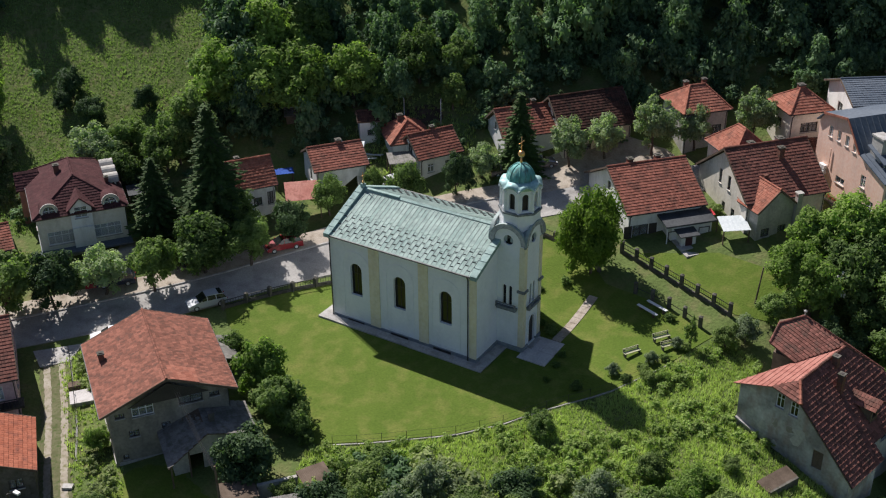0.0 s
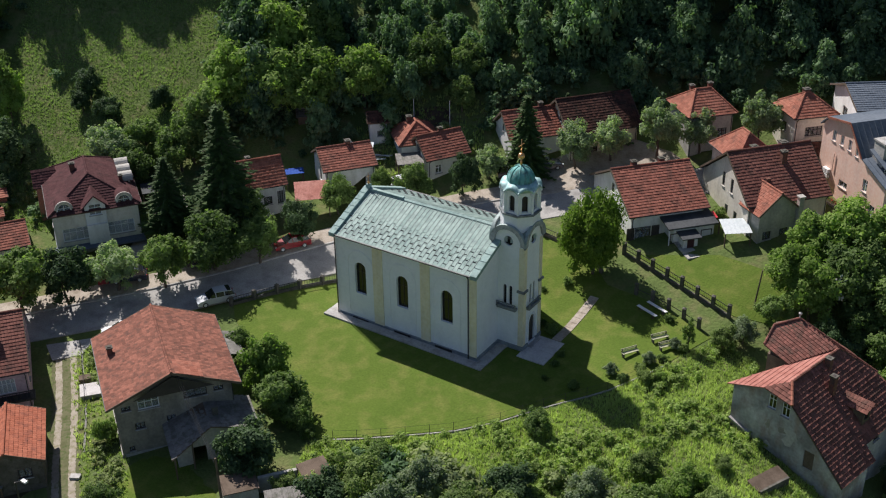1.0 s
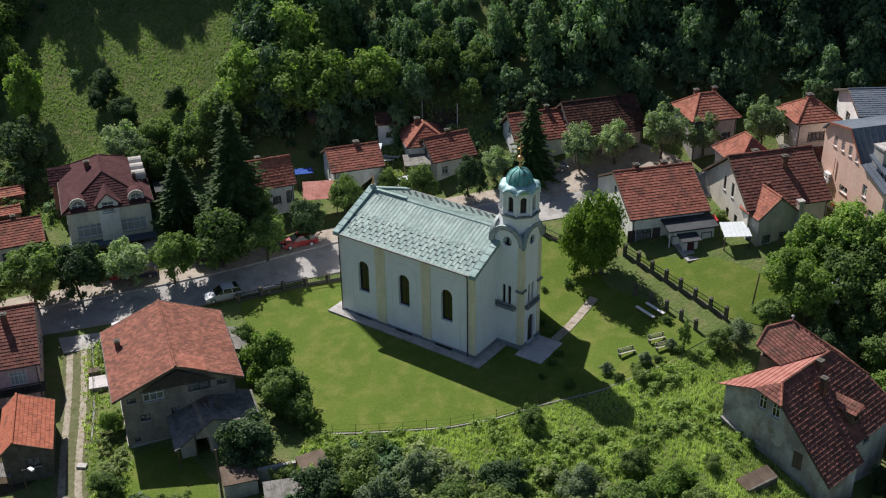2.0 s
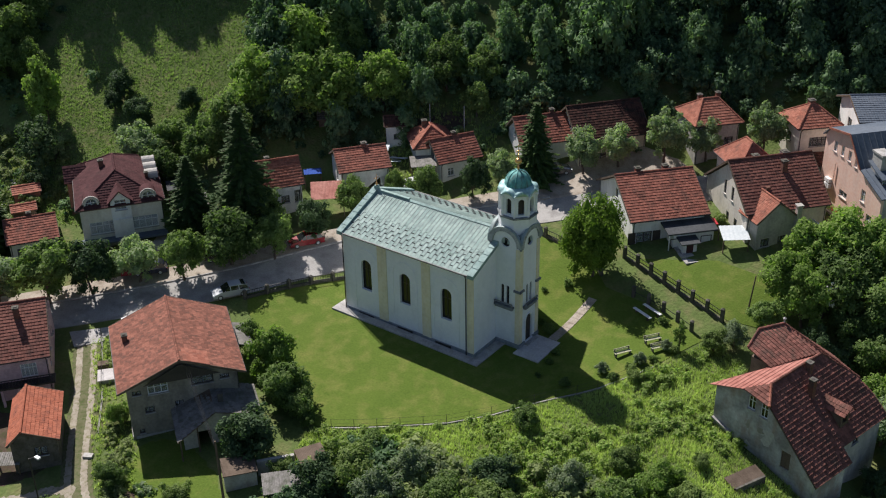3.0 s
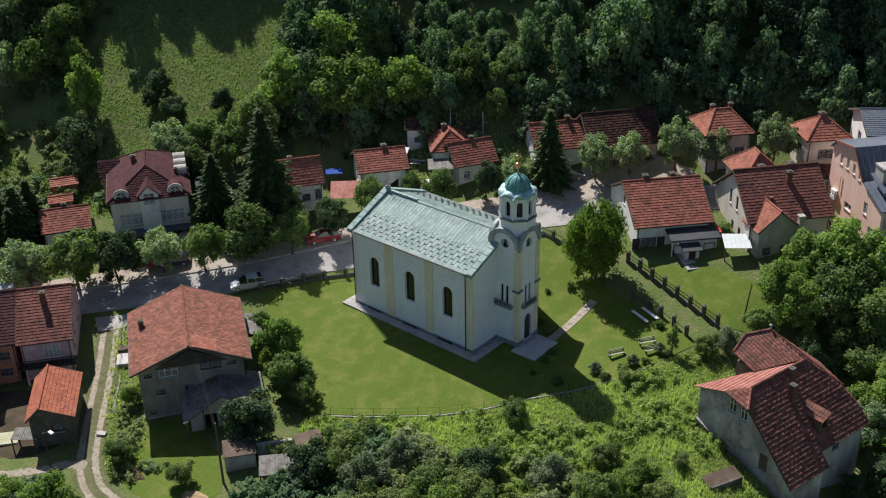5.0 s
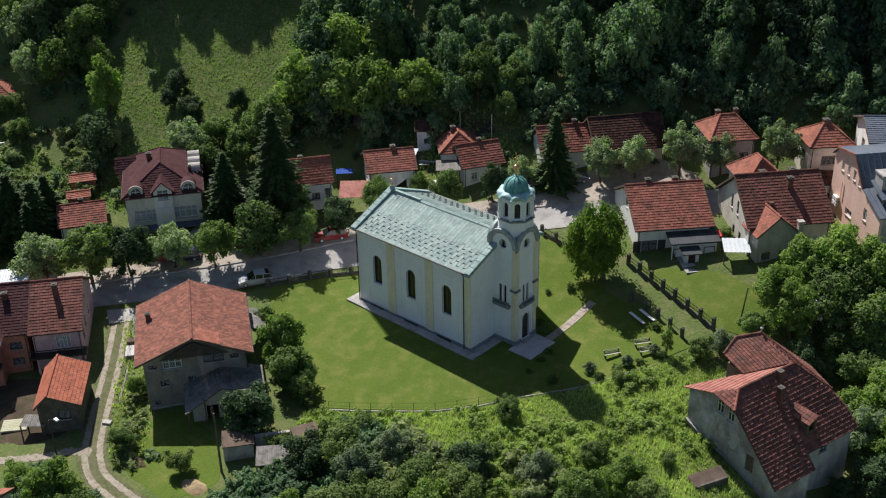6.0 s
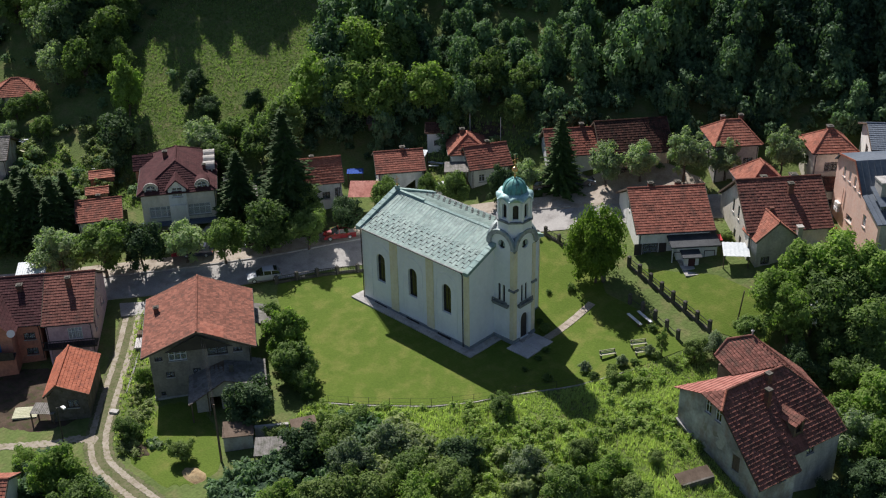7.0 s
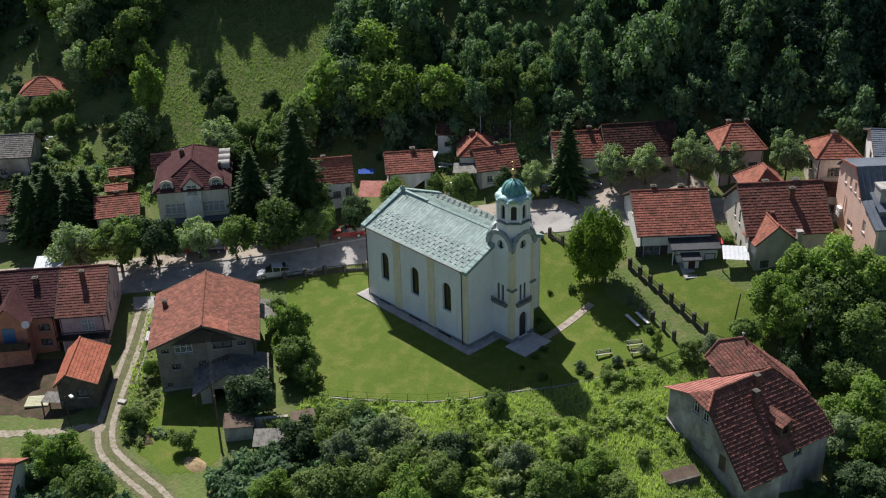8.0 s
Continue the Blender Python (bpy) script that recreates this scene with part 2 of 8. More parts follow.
    blades=leaf_material("grass_blades", (0.2, 0.28, 0.09), (0.5, 0.57, 0.24), 0.45, True),
)


# ---- building blocks ----
class Shape:
    """Collects faces; build() turns them into one mesh object."""

    def __init__(self):
        self.v, self.f = [], []

    def add(self, verts, faces):
        k = len(self.v)
        self.v += [tuple(p) for p in verts]
        self.f += [tuple(i + k for i in f) for f in faces]
        return self

    def box(self, x0, y0, z0, x1, y1, z1):
        return self.add([(x0, y0, z0), (x1, y0, z0), (x1, y1, z0), (x0, y1, z0), (x0, y0, z1), (x1, y0, z1), (x1, y1, z1), (x0, y1, z1)],
                        [(3, 2, 1, 0), (4, 5, 6, 7), (0, 1, 5, 4), (1, 2, 6, 5), (2, 3, 7, 6), (3, 0, 4, 7)])

    def tube(self, a, b, r0, r1=None, n=8):
        a, b = Vector(a), Vector(b)
        r1 = r0 if r1 is None else r1
        w = (b - a).normalized()
        s = w.orthogonal().normalized()
        t = w.cross(s)
        ring = [s * math.cos(2 * math.pi * i / n) + t * math.sin(2 * math.pi * i / n) for i in range(n)]
        vs = [a + p * r0 for p in ring] + [b + p * r1 for p in ring]
        fs = [(i, (i + 1) % n, n + (i + 1) % n, n + i) for i in range(n)]
        return self.add(vs, fs + [tuple(range(n))[::-1], tuple(range(n, 2 * n))])

    def beam(self, a, b, w, h):
        """A bar of width w and height h from a to b."""
        a, b = Vector(a), Vector(b)
        d = (b - a).normalized()
        s = d.cross(Vector((0, 0, 1)))
        s = (s.normalized() if s.length > 1e-4 else Vector((1, 0, 0))) * w / 2
        u = s.cross(d).normalized() * h / 2
        vs = [p + i * s + j * u for p in (a, b) for i, j in ((-1, -1), (1, -1), (1, 1), (-1, 1))]
        return self.add(vs, [(3, 2, 1, 0), (4, 5, 6, 7), (0, 1, 5, 4), (1, 2, 6, 5), (2, 3, 7, 6), (3, 0, 4, 7)])

    def pipe(self, pts, r, n=4):
        """One unbroken thin tube through points."""
        pts = [Vector(p) for p in pts]
        vs, fs = [], []
        for i, p in enumerate(pts):
            w = (pts[min(i + 1, len(pts) - 1)] - pts[max(i - 1, 0)]).normalized()
            s = w.cross(Vector((0, 0, 1))).normalized()
            t = s.cross(w)
            vs += [p + (s * math.cos(2 * math.pi * k / n) + t * math.sin(2 * math.pi * k / n)) * r for k in range(n)]
        for i in range(len(pts) - 1):
            fs += [(i * n + k, i * n + (k + 1) % n, (i + 1) * n + (k + 1) % n, (i + 1) * n + k) for k in range(n)]
        return self.add(vs, fs)

    def prism(self, pts, z0, z1):
        n = len(pts)
        return self.add([(x, y, z0) for x, y in pts] + [(x, y, z1) for x, y in pts],
                        [tuple(range(n))[::-1], tuple(range(n, 2 * n))] + [(i, (i + 1) % n, n + (i + 1) % n, n + i) for i in range(n)])

    def slab(self, poly, drop):
        """A sheet with the given upper outline, drop thick downwards."""
        n = len(poly)
        vs = [tuple(p) for p in poly] + [(p[0], p[1], p[2] - drop) for p in poly]
        return self.add(vs, [tuple(range(n)), tuple(range(n, 2 * n))[::-1]] + [(i, n + i, n + (i + 1) % n, (i + 1) % n) for i in range(n)])

    def lathe(self, prof, n=24, c=(0, 0), wave=None):
        vs, fs = [], []
        for r, z in prof:
            for i in range(n):
                a = 2 * math.pi * i / n
                rr, zz = wave(r, z, a) if wave else (r, z)
                vs.append((c[0] + rr * math.cos(a), c[1] + rr * math.sin(a), zz))
        for k in range(len(prof) - 1):
            fs += [(k * n + i, k * n + (i + 1) % n, (k + 1) * n + (i + 1) % n, (k + 1) * n + i) for i in range(n)]
        fs += [tuple(range(n))[::-1], tuple(range((len(prof) - 1) * n, len(prof) * n))]
        return self.add(vs, fs)

    def panel(self, origin, along, outline, holes=(), thick=0.25):
        """An upright wall: outline and holes are (distance along, height) loops seen from outside."""
        o, ux = Vector(origin), Vector(along).normalized()
        nrm = ux.cross(Vector((0, 0, 1)))
        loops = [list(outline)] + [list(h) for h in holes]
        tri = tessellate_polygon([[Vector((u, z, 0)) for u, z in lp] for lp in loops])
        flatpts = [p for lp in loops for p in lp]
        n = len(flatpts)
        out = [o + ux * u + Vector((0, 0, z)) for u, z in flatpts]
        vs = out + [p - nrm * thick for p in out]
        fs = []
        for a, b, c in tri:
            (ax, ay), (bx, by), (cx, cy) = flatpts[a], flatpts[b], flatpts[c]
            if (bx - ax) * (cy - ay) - (by - ay) * (cx - ax) < 0:
                b, c = c, b
            fs += [(a, b, c), (n + c, n + b, n + a)]
        k = 0
        for lp in loops:
            m = len(lp)
            fs += [(k + i, n + k + i, n + k + (i + 1) % m, k + (i + 1) % m) for i in range(m)]
            k += m
        return self.add(vs, fs)

    def mesh(self, name, mat, smooth=False):
        me = bpy.data.meshes.new(name)
        me.from_pydata(self.v, [], self.f)
        me.materials.append(mat)
        if smooth:
            me.polygons.foreach_set("use_smooth", [True] * len(me.polygons))
        me.update()
        return me


from mathutils.geometry import tessellate_polygon


def part(name, shape, mat, parent=None, label="", smooth=False, at=None):
    """Links a shape as one mesh object under a thing or a part."""
    me = shape if isinstance(shape, bpy.types.Mesh) else shape.mesh(name, mat, smooth)
    ob = new(name, me)
    ob.parent = parent
    if at is not None:
        ob.matrix_basis = at
    if label:
        ob["label"] = label
    return ob


def thing(name, label, category, m=None, group="", kind=""):
    ob = new(name)
    ob.empty_display_size = 0.3
    if m is not None:
        ob.matrix_basis = m
    return tagged(ob, label, category, group, kind)


def arch(w, h, n=8, x=0.0, z=0.0):
    """An upright opening of width w and height h with a round head, as a loop."""
    r = w / 2
    pts = [(x - r, z), (x + r, z)]
    return pts + [(x + r * math.cos(math.pi * i / n), z + h - r + r * math.sin(math.pi * i / n)) for i in range(n + 1)]


def rect(w, h, x=0.0, z=0.0):
    return [(x - w / 2, z), (x + w / 2, z), (x + w / 2, z + h), (x - w / 2, z + h)]


def ring(loop, cut, y0, y1):
    """A frame along a loop (in x and z), cut wide, from depth y0 to y1."""
    cx, cz = sum(p[0] for p in loop) / len(loop), sum(p[1] for p in loop) / len(loop)
    hw, hh = max(abs(p[0] - cx) for p in loop), max(abs(p[1] - cz) for p in loop)
    inner = [(cx + (x - cx) * (1 - cut / hw), cz + (z - cz) * (1 - cut / hh)) for x, z in loop]
    s, n = Shape(), len(loop)
    vs = [(x, y, z) for y in (y0, y1) for lp in (loop, inner) for x, z in lp]
    fs = []
    for i in range(n):
        j = (i + 1) % n
        fs += [(i, j, n + j, n + i), (2 * n + i, 3 * n + i, 3 * n + j, 2 * n + j), (i, 2 * n + i, 2 * n + j, j), (n + i, n + j, 3 * n + j, 3 * n + i)]
    return s.add(vs, fs)


WINDOWS = {}


def window(parent, origin, along, u, z, w, h, round_head=False, bars=1, frame_mat="white_paint", sill=True, name="window", deep=0.1, curtain=False, pane="glass"):
    """A window in a wall's opening: frame with glazing bars, pane and sill."""
    key = (w, h, round_head, bars, frame_mat, sill, deep, pane)
    if key not in WINDOWS:
        loop = arch(w, h) if round_head else rect(w, h)
        f = ring(loop, min(0.08, w / 6), deep, deep + 0.09)
        for i in range(bars):
            x = -w / 2 + w * (i + 1) / (bars + 1)
            f.box(x - 0.03, deep + 0.005, 0.03, x + 0.03, deep + 0.085, h - (0.04 if not round_head else w * 0.15))
        if h > 1.0 and w > 0.7:
            f.box(-w / 2 + 0.03, deep + 0.008, h * 0.66 - 0.025, w / 2 - 0.03, deep + 0.082, h * 0.66 + 0.025)
        inner = arch(w - 0.06, h - 0.04, 8, 0, 0.02) if round_head else rect(w - 0.06, h - 0.06, 0, 0.03)
        n = len(inner)
        p = Shape().add([(x, deep + 0.04, zz) for x, zz in inner] + [(x, deep + 0.055, zz) for x, zz in inner],
                        [tuple(range(n)), tuple(range(n, 2 * n))[::-1]] + [(i, n + i, n + (i + 1) % n, (i + 1) % n) for i in range(n)])
        sl = Shape().box(-w / 2 - 0.06, -0.1, -0.07, w / 2 + 0.06, 0.06, -0.003)
        WINDOWS[key] = (f.mesh("window_frame", M[frame_mat]), p.mesh("pane", M[pane]), sl.mesh("sill", M["concrete"]))
    fm, pm, sm = WINDOWS[key]
    ux = Vector(along).normalized()
    inward = -(ux.cross(Vector((0, 0, 1))))
    o = Vector(origin) + ux * u + Vector((0, 0, z))
    m = Matrix(((ux.x, inward.x, 0, o.x), (ux.y, inward.y, 0, o.y), (0, 0, 1, o.z), (0, 0, 0, 1)))
    ob = part(name, fm, None, parent, at=m)
    part("pane", pm, None, ob).visible_shadow = True
    if sill:
        part("sill", sm, None, ob)
    if curtain:
        part("curtain", Shape().box(-w / 2 + 0.05, deep + 0.11, 0.05, w / 2 - 0.05, deep + 0.13, h - 0.05), M["white_paint"], ob, "pale curtain behind the glass")
    return ob


def tiles(s, poly, course=0.42, wide=0.3, lift=0.07, seed=1):
    """Overlapping roof tiles on a slope; poly starts with the two ends of its eave."""
    rnd = random.Random(seed)
    p = [Vector(q) for q in poly]
    ux = (p[1] - p[0]).normalized()
    nrm = ux.cross(p[2] - p[0]).normalized()
    if nrm.z < 0:
        nrm = -nrm
    vx = nrm.cross(ux)
    if vx.dot(p[2] - p[0]) < 0:
        vx = -vx
    flat2 = [((q - p[0]).dot(ux), (q - p[0]).dot(vx)) for q in p]
    top = max(b for _, b in flat2)
    rows = max(1, int(top / course + 0.5))
    step = top / rows
    for r in range(rows):
        mid = (r + 0.5) * step
        cuts = []
        for i in range(len(flat2)):
            (a0, b0), (a1, b1) = flat2[i], flat2[(i + 1) % len(flat2)]
            if (b0 - mid) * (b1 - mid) < 0:
                cuts.append(a0 + (a1 - a0) * (mid - b0) / (b1 - b0))
        if len(cuts) < 2:
            continue
        lo, hi = min(cuts), max(cuts)
        count = max(1, int((hi - lo) / wide))
        w = (hi - lo) / count
        for c in range(count):
            a, b = lo + c * w, lo + (c + 1) * w - 0.012
            v0, v1 = r * step - 0.03, (r + 1) * step
            h0, h1 = lift + rnd.uniform(-0.012, 0.018), 0.025
            tilt = rnd.uniform(-0.008, 0.008)
            at = lambda x, y, h: p[0] + ux * x + vx * y + nrm * h
            s.add([at(a, v0, 0.0), at(b, v0, 0.0), at(b, v0, h0 + tilt), at((a + b) / 2, v0, h0 + 0.012), at(a, v0, h0 - tilt), at(b, v1, h1), at((a + b) / 2, v1, h1 + 0.01), at(a, v1, h1)],
                  [(0, 1, 2, 3, 4), (4, 3, 6, 7), (3, 2, 5, 6)])
    return s


def ridge_row(s, a, b, r=0.13):
    """Half-round ridge tiles from a to b."""
    a, b = Vector(a), Vector(b)
    n = max(1, int((b - a).length / 0.4))
    for i in range(n):
        s.tube(a + (b - a) * (i / n), a + (b - a) * ((i + 1.08) / n), r * 1.08, r * 0.92, 7)
    return s


def leaf_cloud(rnd, centres, count, size, flat=0.55, core=0.74):
    """Single leaves over the outer sides of many clumps, each clump with an added dense core that blocks light: corners
    and triangles.
    """
    r = np.random.RandomState(rnd.randrange(1 << 30))
    c = np.array([q[:3] for q in centres], float)
    rad = np.array([q[3] for q in centres], float)
    n = np.maximum(5, (count * rad ** 2 / (rad ** 2).sum()).astype(int))
    who = np.repeat(np.arange(len(c)), n)
    m = len(who)
    a, z = r.uniform(0, 2 * math.pi, m), r.uniform(-0.6, 1, m)
    q = np.sqrt(1 - z * z)
    d = np.stack([q * np.cos(a), q * np.sin(a), z], 1)
    lump = 1 + 0.16 * np.sin(d[:, 0] * 7 + who) * np.sin(d[:, 1] * 6 + 2 * who) + 0.1 * np.sin(d[:, 2] * 9 + who)
    p = c[who] + d * (rad[who] * lump * r.uniform(0.8, 1.06, m))[:, None]
    nrm = d * 0.9 + np.array([0, 0, 0.4]) + r.normal(0, 0.42, (m, 3))
    nrm /= np.linalg.norm(nrm, axis=1)[:, None]
    s = np.cross(nrm, r.normal(0, 1, (m, 3)))
    s /= np.linalg.norm(s, axis=1)[:, None]
    t = np.cross(nrm, s)
    k = (size * 1.3 * r.uniform(0.55, 1.35, m))[:, None]
    v = np.stack([p - s * k, p + s * k * 0.75 - t * k * flat, p + s * k * 0.45 + t * k * flat * 1.3], 1).reshape(-1, 3)
    f = np.arange(3 * m).reshape(-1, 3)
    # Added octahedra inside the clumps keep light from passing through the crown.
    if core:
        oc = np.array([(1, 0, 0), (0, 1, 0), (-1, 0, 0), (0, -1, 0), (0, 0, 1), (0, 0, -1)], float)
        of = np.array([(0, 1, 4), (1, 2, 4), (2, 3, 4), (3, 0, 4), (1, 0, 5), (2, 1, 5), (3, 2, 5), (0, 3, 5)])
        cv = (c[:, None] + oc[None] * (rad * core)[:, None, None]).reshape(-1, 3)
        cf = (of[None] + 6 * np.arange(len(c))[:, None, None]).reshape(-1, 3) + len(v)
        v, f = np.concatenate([v, cv]), np.concatenate([f, cf])
    return v, f


# ---- ground ----
def sp(v, k=2.0):
    return k * math.log1p(math.exp(v / k)) if v / k < 30 else v


def sg(v):
    return 1 / (1 + math.exp(-max(-50, min(50, v))))


def ground_z(x, y):
    """The valley floor rises to the foot of the wooded hill; the churchyard is level. An unseen steep ridge is added
    above d = 80 to shade the right-hand woods.
    """
    d, e = -0.5 * x + 0.87 * y, 0.87 * x + 0.5 * y
    z = 0.05 * d + 0.066 * sp(d - 2) + 0.049 * e - 0.14
    z += 0.45 * sp(d - 34, 3) + 0.1 * (sp(d - 8) - sp(d - 20))
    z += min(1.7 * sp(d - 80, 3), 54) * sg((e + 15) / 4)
    z -= 0.55 * min(sp(e - 26), 12) * sg((6 - d) / 4)
    w = sg((1.0 - math.hypot((x + 5) / 17, (y - 4) / 10)) * 6)
    return z * (1 - w) + w * (0.05 - 0.012 * x)


def inside(x, y, poly):
    hit = False
    for i in range(len(poly)):
        (x0, y0), (x1, y1) = poly[i], poly[i - 1]
        if (y0 > y) != (y1 > y) and x < (x1 - x0) * (y - y0) / (y1 - y0) + x0:
            hit = not hit
    return hit


def sheet_mesh(name, xs, ys, mat, lift=0.0):
    s, nx = Shape(), len(xs)
    s.v = [(x, y, ground_z(x, y) + lift) for y in ys for x in xs]
    s.f = [(j * nx + i, j * nx + i + 1, (j + 1) * nx + i + 1, (j + 1) * nx + i) for j in range(len(ys) - 1) for i in range(nx - 1)]
    return new(name, s.mesh(name, mat, True))


def spaced(lo, hi, step, far, far_step):
    a = [lo + step * i for i in range(int((hi - lo) / step) + 1)]
    k = 1.0
    left, right = [lo], [a[-1]]
    while left[-1] > -far:
        left.append(left[-1] - far_step * k)
        right.append(right[-1] + far_step * k)
        k *= 1.35
    return left[:0:-1] + a + right[1:]


GX, GY = spaced(-100, 60, 1.0, 1500, 4), spaced(-60, 90, 1.0, 1500, 4)
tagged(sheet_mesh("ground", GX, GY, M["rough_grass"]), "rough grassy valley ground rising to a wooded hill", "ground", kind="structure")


def smooth_line(pts, n=8):
    out = []
    for i in range(len(pts) - 1):
        p = [Vector(pts[max(0, min(len(pts) - 1, i + k))]) for k in (-1, 0, 1, 2)]
        for j in range(n):
            t = j / n
            out.append(0.5 * ((2 * p[1]) + (p[2] - p[0]) * t + (2 * p[0] - 5 * p[1] + 4 * p[2] - p[3]) * t * t + (3 * p[1] - p[0] - 3 * p[2] + p[3]) * t ** 3))
    return out + [Vector(pts[-1])]


def patch(name, poly, mat, lift, label, category, cell=0.8, rough=0.0):
    """A sheet that follows the ground inside an outline, with a skirt at its rim."""
    bm = bmesh.new()
    if rough:
        rim = smooth_line([(*p, 0) for p in poly + poly[:1]], 6)[:-1]
        poly = [(p.x + rough * noise.noise((p.x * 0.9, p.y * 0.9, 3)), p.y + rough * noise.noise((p.x * 0.9, p.y * 0.9, 7))) for p in rim]
    f = bm.faces.new([bm.verts.new((x, y, 0)) for x, y in poly])
    x0, x1 = min(p[0] for p in poly), max(p[0] for p in poly)
    y0, y1 = min(p[1] for p in poly), max(p[1] for p in poly)
    for axis, lo, hi in ((0, x0, x1), (1, y0, y1)):
        k = lo + cell
        while k < hi:
            co, no = [0, 0, 0], [0, 0, 0]
            co[axis], no[axis] = k, 1
            bmesh.ops.bisect_plane(bm, geom=bm.verts[:] + bm.edges[:] + bm.faces[:], plane_co=co, plane_no=no)
            k += cell
    for v in bm.verts:
        v.co.z = ground_z(v.co.x, v.co.y) + lift
    if rough:
        for v in {v for e in bm.edges if e.is_boundary for v in e.verts}:
            v.co.z -= lift + 0.03
    else:
        rim = [e for e in bm.edges if e.is_boundary]
        low = bmesh.ops.extrude_edge_only(bm, edges=rim)["geom"]
        for v in low:
            if isinstance(v, bmesh.types.BMVert):
                v.co.z -= lift + 0.15
    bmesh.ops.recalc_face_normals(bm, faces=bm.faces[:])
    me = bpy.data.meshes.new(name)
    bm.to_mesh(me)
    bm.free()
    me.materials.append(mat)
    return tagged(new(name, me), label, category, kind="structure")


def ribbon(name, pts, left, right, mat, lift, label, category, wander=0.0, seed=0):
    """A strip along a line: left and right are its edges' distances to the left of the line."""
    rnd = random.Random(seed)
    line = smooth_line([(*p, 0) for p in pts], 10 if not wander else 22)
    s, cols = Shape(), 5
    for i, p in enumerate(line):
        d = (line[min(i + 1, len(line) - 1)] - line[max(i - 1, 0)]).normalized()
        nrm = Vector((-d.y, d.x, 0))
        l, r = left + rnd.uniform(-wander, wander), right + rnd.uniform(-wander, wander)
        for k in range(cols):
            q = p + nrm * (r + (l - r) * k / (cols - 1))
            s.v.append((q.x, q.y, ground_z(q.x, q.y) + lift))
        for q in (p + nrm * r, p + nrm * l):
            s.v.append((q.x, q.y, ground_z(q.x, q.y) - 0.2))
    w = cols + 2
    for i in range(len(line) - 1):
        a, b = i * w, (i + 1) * w
        s.f += [(a + k, b + k, b + k + 1, a + k + 1) for k in range(cols - 1)]
        s.f += [(a + cols, b + cols, b, a), (a + cols - 1, b + cols - 1, b + cols + 1, a + cols + 1)]
    return tagged(new(name, s.mesh(name, mat, False)), label, category, kind="structure")


LAWN = [(-27.2, -4.3), (-22.9, 1.2), (-14, 11.9), (-6.4, 21.3), (3, 20.2), (6.5, 17.2), (12.7, 16.9), (19.2, 14.8), (16.8, 8), (13.6, 1.9), (10.3, -2.2), (7.3, -6.6), (4.2, -9.8),
        (-2.1, -14.2), (-6, -16.6), (-9, -15.6), (-14, -12), (-20, -9.2), (-25.5, -6)]
patch("lawn", LAWN, M["lawn"], 0.05, "mown green churchyard lawn with yellowed patches", "lawn")
patch("garden_lawn", [(7, 22.8), (19.8, 19.2), (25, 21.5), (23, 27.5), (15, 27), (11, 24.8)], M["lawn"], 0.05, "mown garden lawn behind a low fence", "lawn")
patch("yard_grass", [(-19, -27.5), (-15.5, -24.5), (-7.5, -27.5), (-4.5, -31.5), (-8, -35), (-14, -34.5), (-17, -31)], M["lawn"], 0.03, "short bright grass in a back yard", "lawn", rough=0.5)
ROAD = [(-75, -47), (-60, -33), (-43.2, -16.9), (-30.3, -3.3), (-22.8, 7.0), (-14.5, 18), (-5.8, 26.3), (2.2, 34.2), (11, 41), (24, 50)]
ribbon("road", ROAD, 2.4, -2.4, M["asphalt"], 0.08, "worn grey asphalt village road with tree shadows", "road")
ribbon("pavement", ROAD[:7], 5.0, 2.55, M["pavement"], 0.2, "dusty pavement with a kerb beside the road", "pavement")
ribbon("kerb", ROAD[:7], 2.56, 2.4, M["concrete"], 0.21, "low concrete kerb along the pavement", "kerb")
patch("forecourt", [(-9.6, 26.2), (-7.0, 28.0), (-2.8, 32.2), (1.4, 36.4), (5.2, 39.4), (2.4, 42), (-4.5, 41), (-8, 36), (-12.5, 31), (-12.2, 28.2)], M["pavement"], 0.1, "pale dusty forecourt beside the road", "forecourt", rough=0.4)
patch("house_yard", [(-45.2, -1), (-40.5, 0.3), (-38.8, -3.6), (-43.8, -4)], M["pavement"], 0.07, "pale paved yard beside a house", "yard")
LANE = [(-38.0, -18.3), (-32.2, -23.2), (-27.7, -27.2), (-23.6, -31.0), (-19.8, -34.3), (-17.3, -35.9), (-14.8, -36.8), (-11.5, -37.0), (-8.8, -37.0), (-5.5, -37.0), (2, -37.6)]
patch("lane_apron", [(-40.3, -18.9), (-36.6, -15.6), (-35.6, -18.2), (-37.6, -20.4)], M["concrete"], 0.1, "broken concrete apron where the lane meets the road", "apron")
ribbon("lane_bed", LANE, 1.45, -1.45, M["lane_bed"], 0.03, "worn grassy gravel bed of a farm lane", "lane", 0.12, 6)
ribbon("lane_rut", LANE, 1.05, 0.42, M["gravel"], 0.055, "pale gravel wheel rut of a farm lane", "lane", 0.06, 3)
ribbon("lane_rut", LANE, -0.42, -1.05, M["gravel"], 0.055, "pale gravel wheel rut of a farm lane", "lane", 0.06, 4)
ribbon("side_lane", [(-19.0, -35.0), (-21.0, -36.3), (-22.8, -38.7), (-27.3, -43.0), (-34, -49)], 0.6, -0.5, M["gravel"], 0.035, "pale gravel side lane with a grassy edge", "lane", 0.15, 5)
patch("vegetable_bed", [(-31, 30), (-26.5, 34.5), (-23.5, 33.5), (-27.5, 29)], M["soil"], 0.06, "bare soil vegetable bed below the hill", "garden bed", rough=0.4)
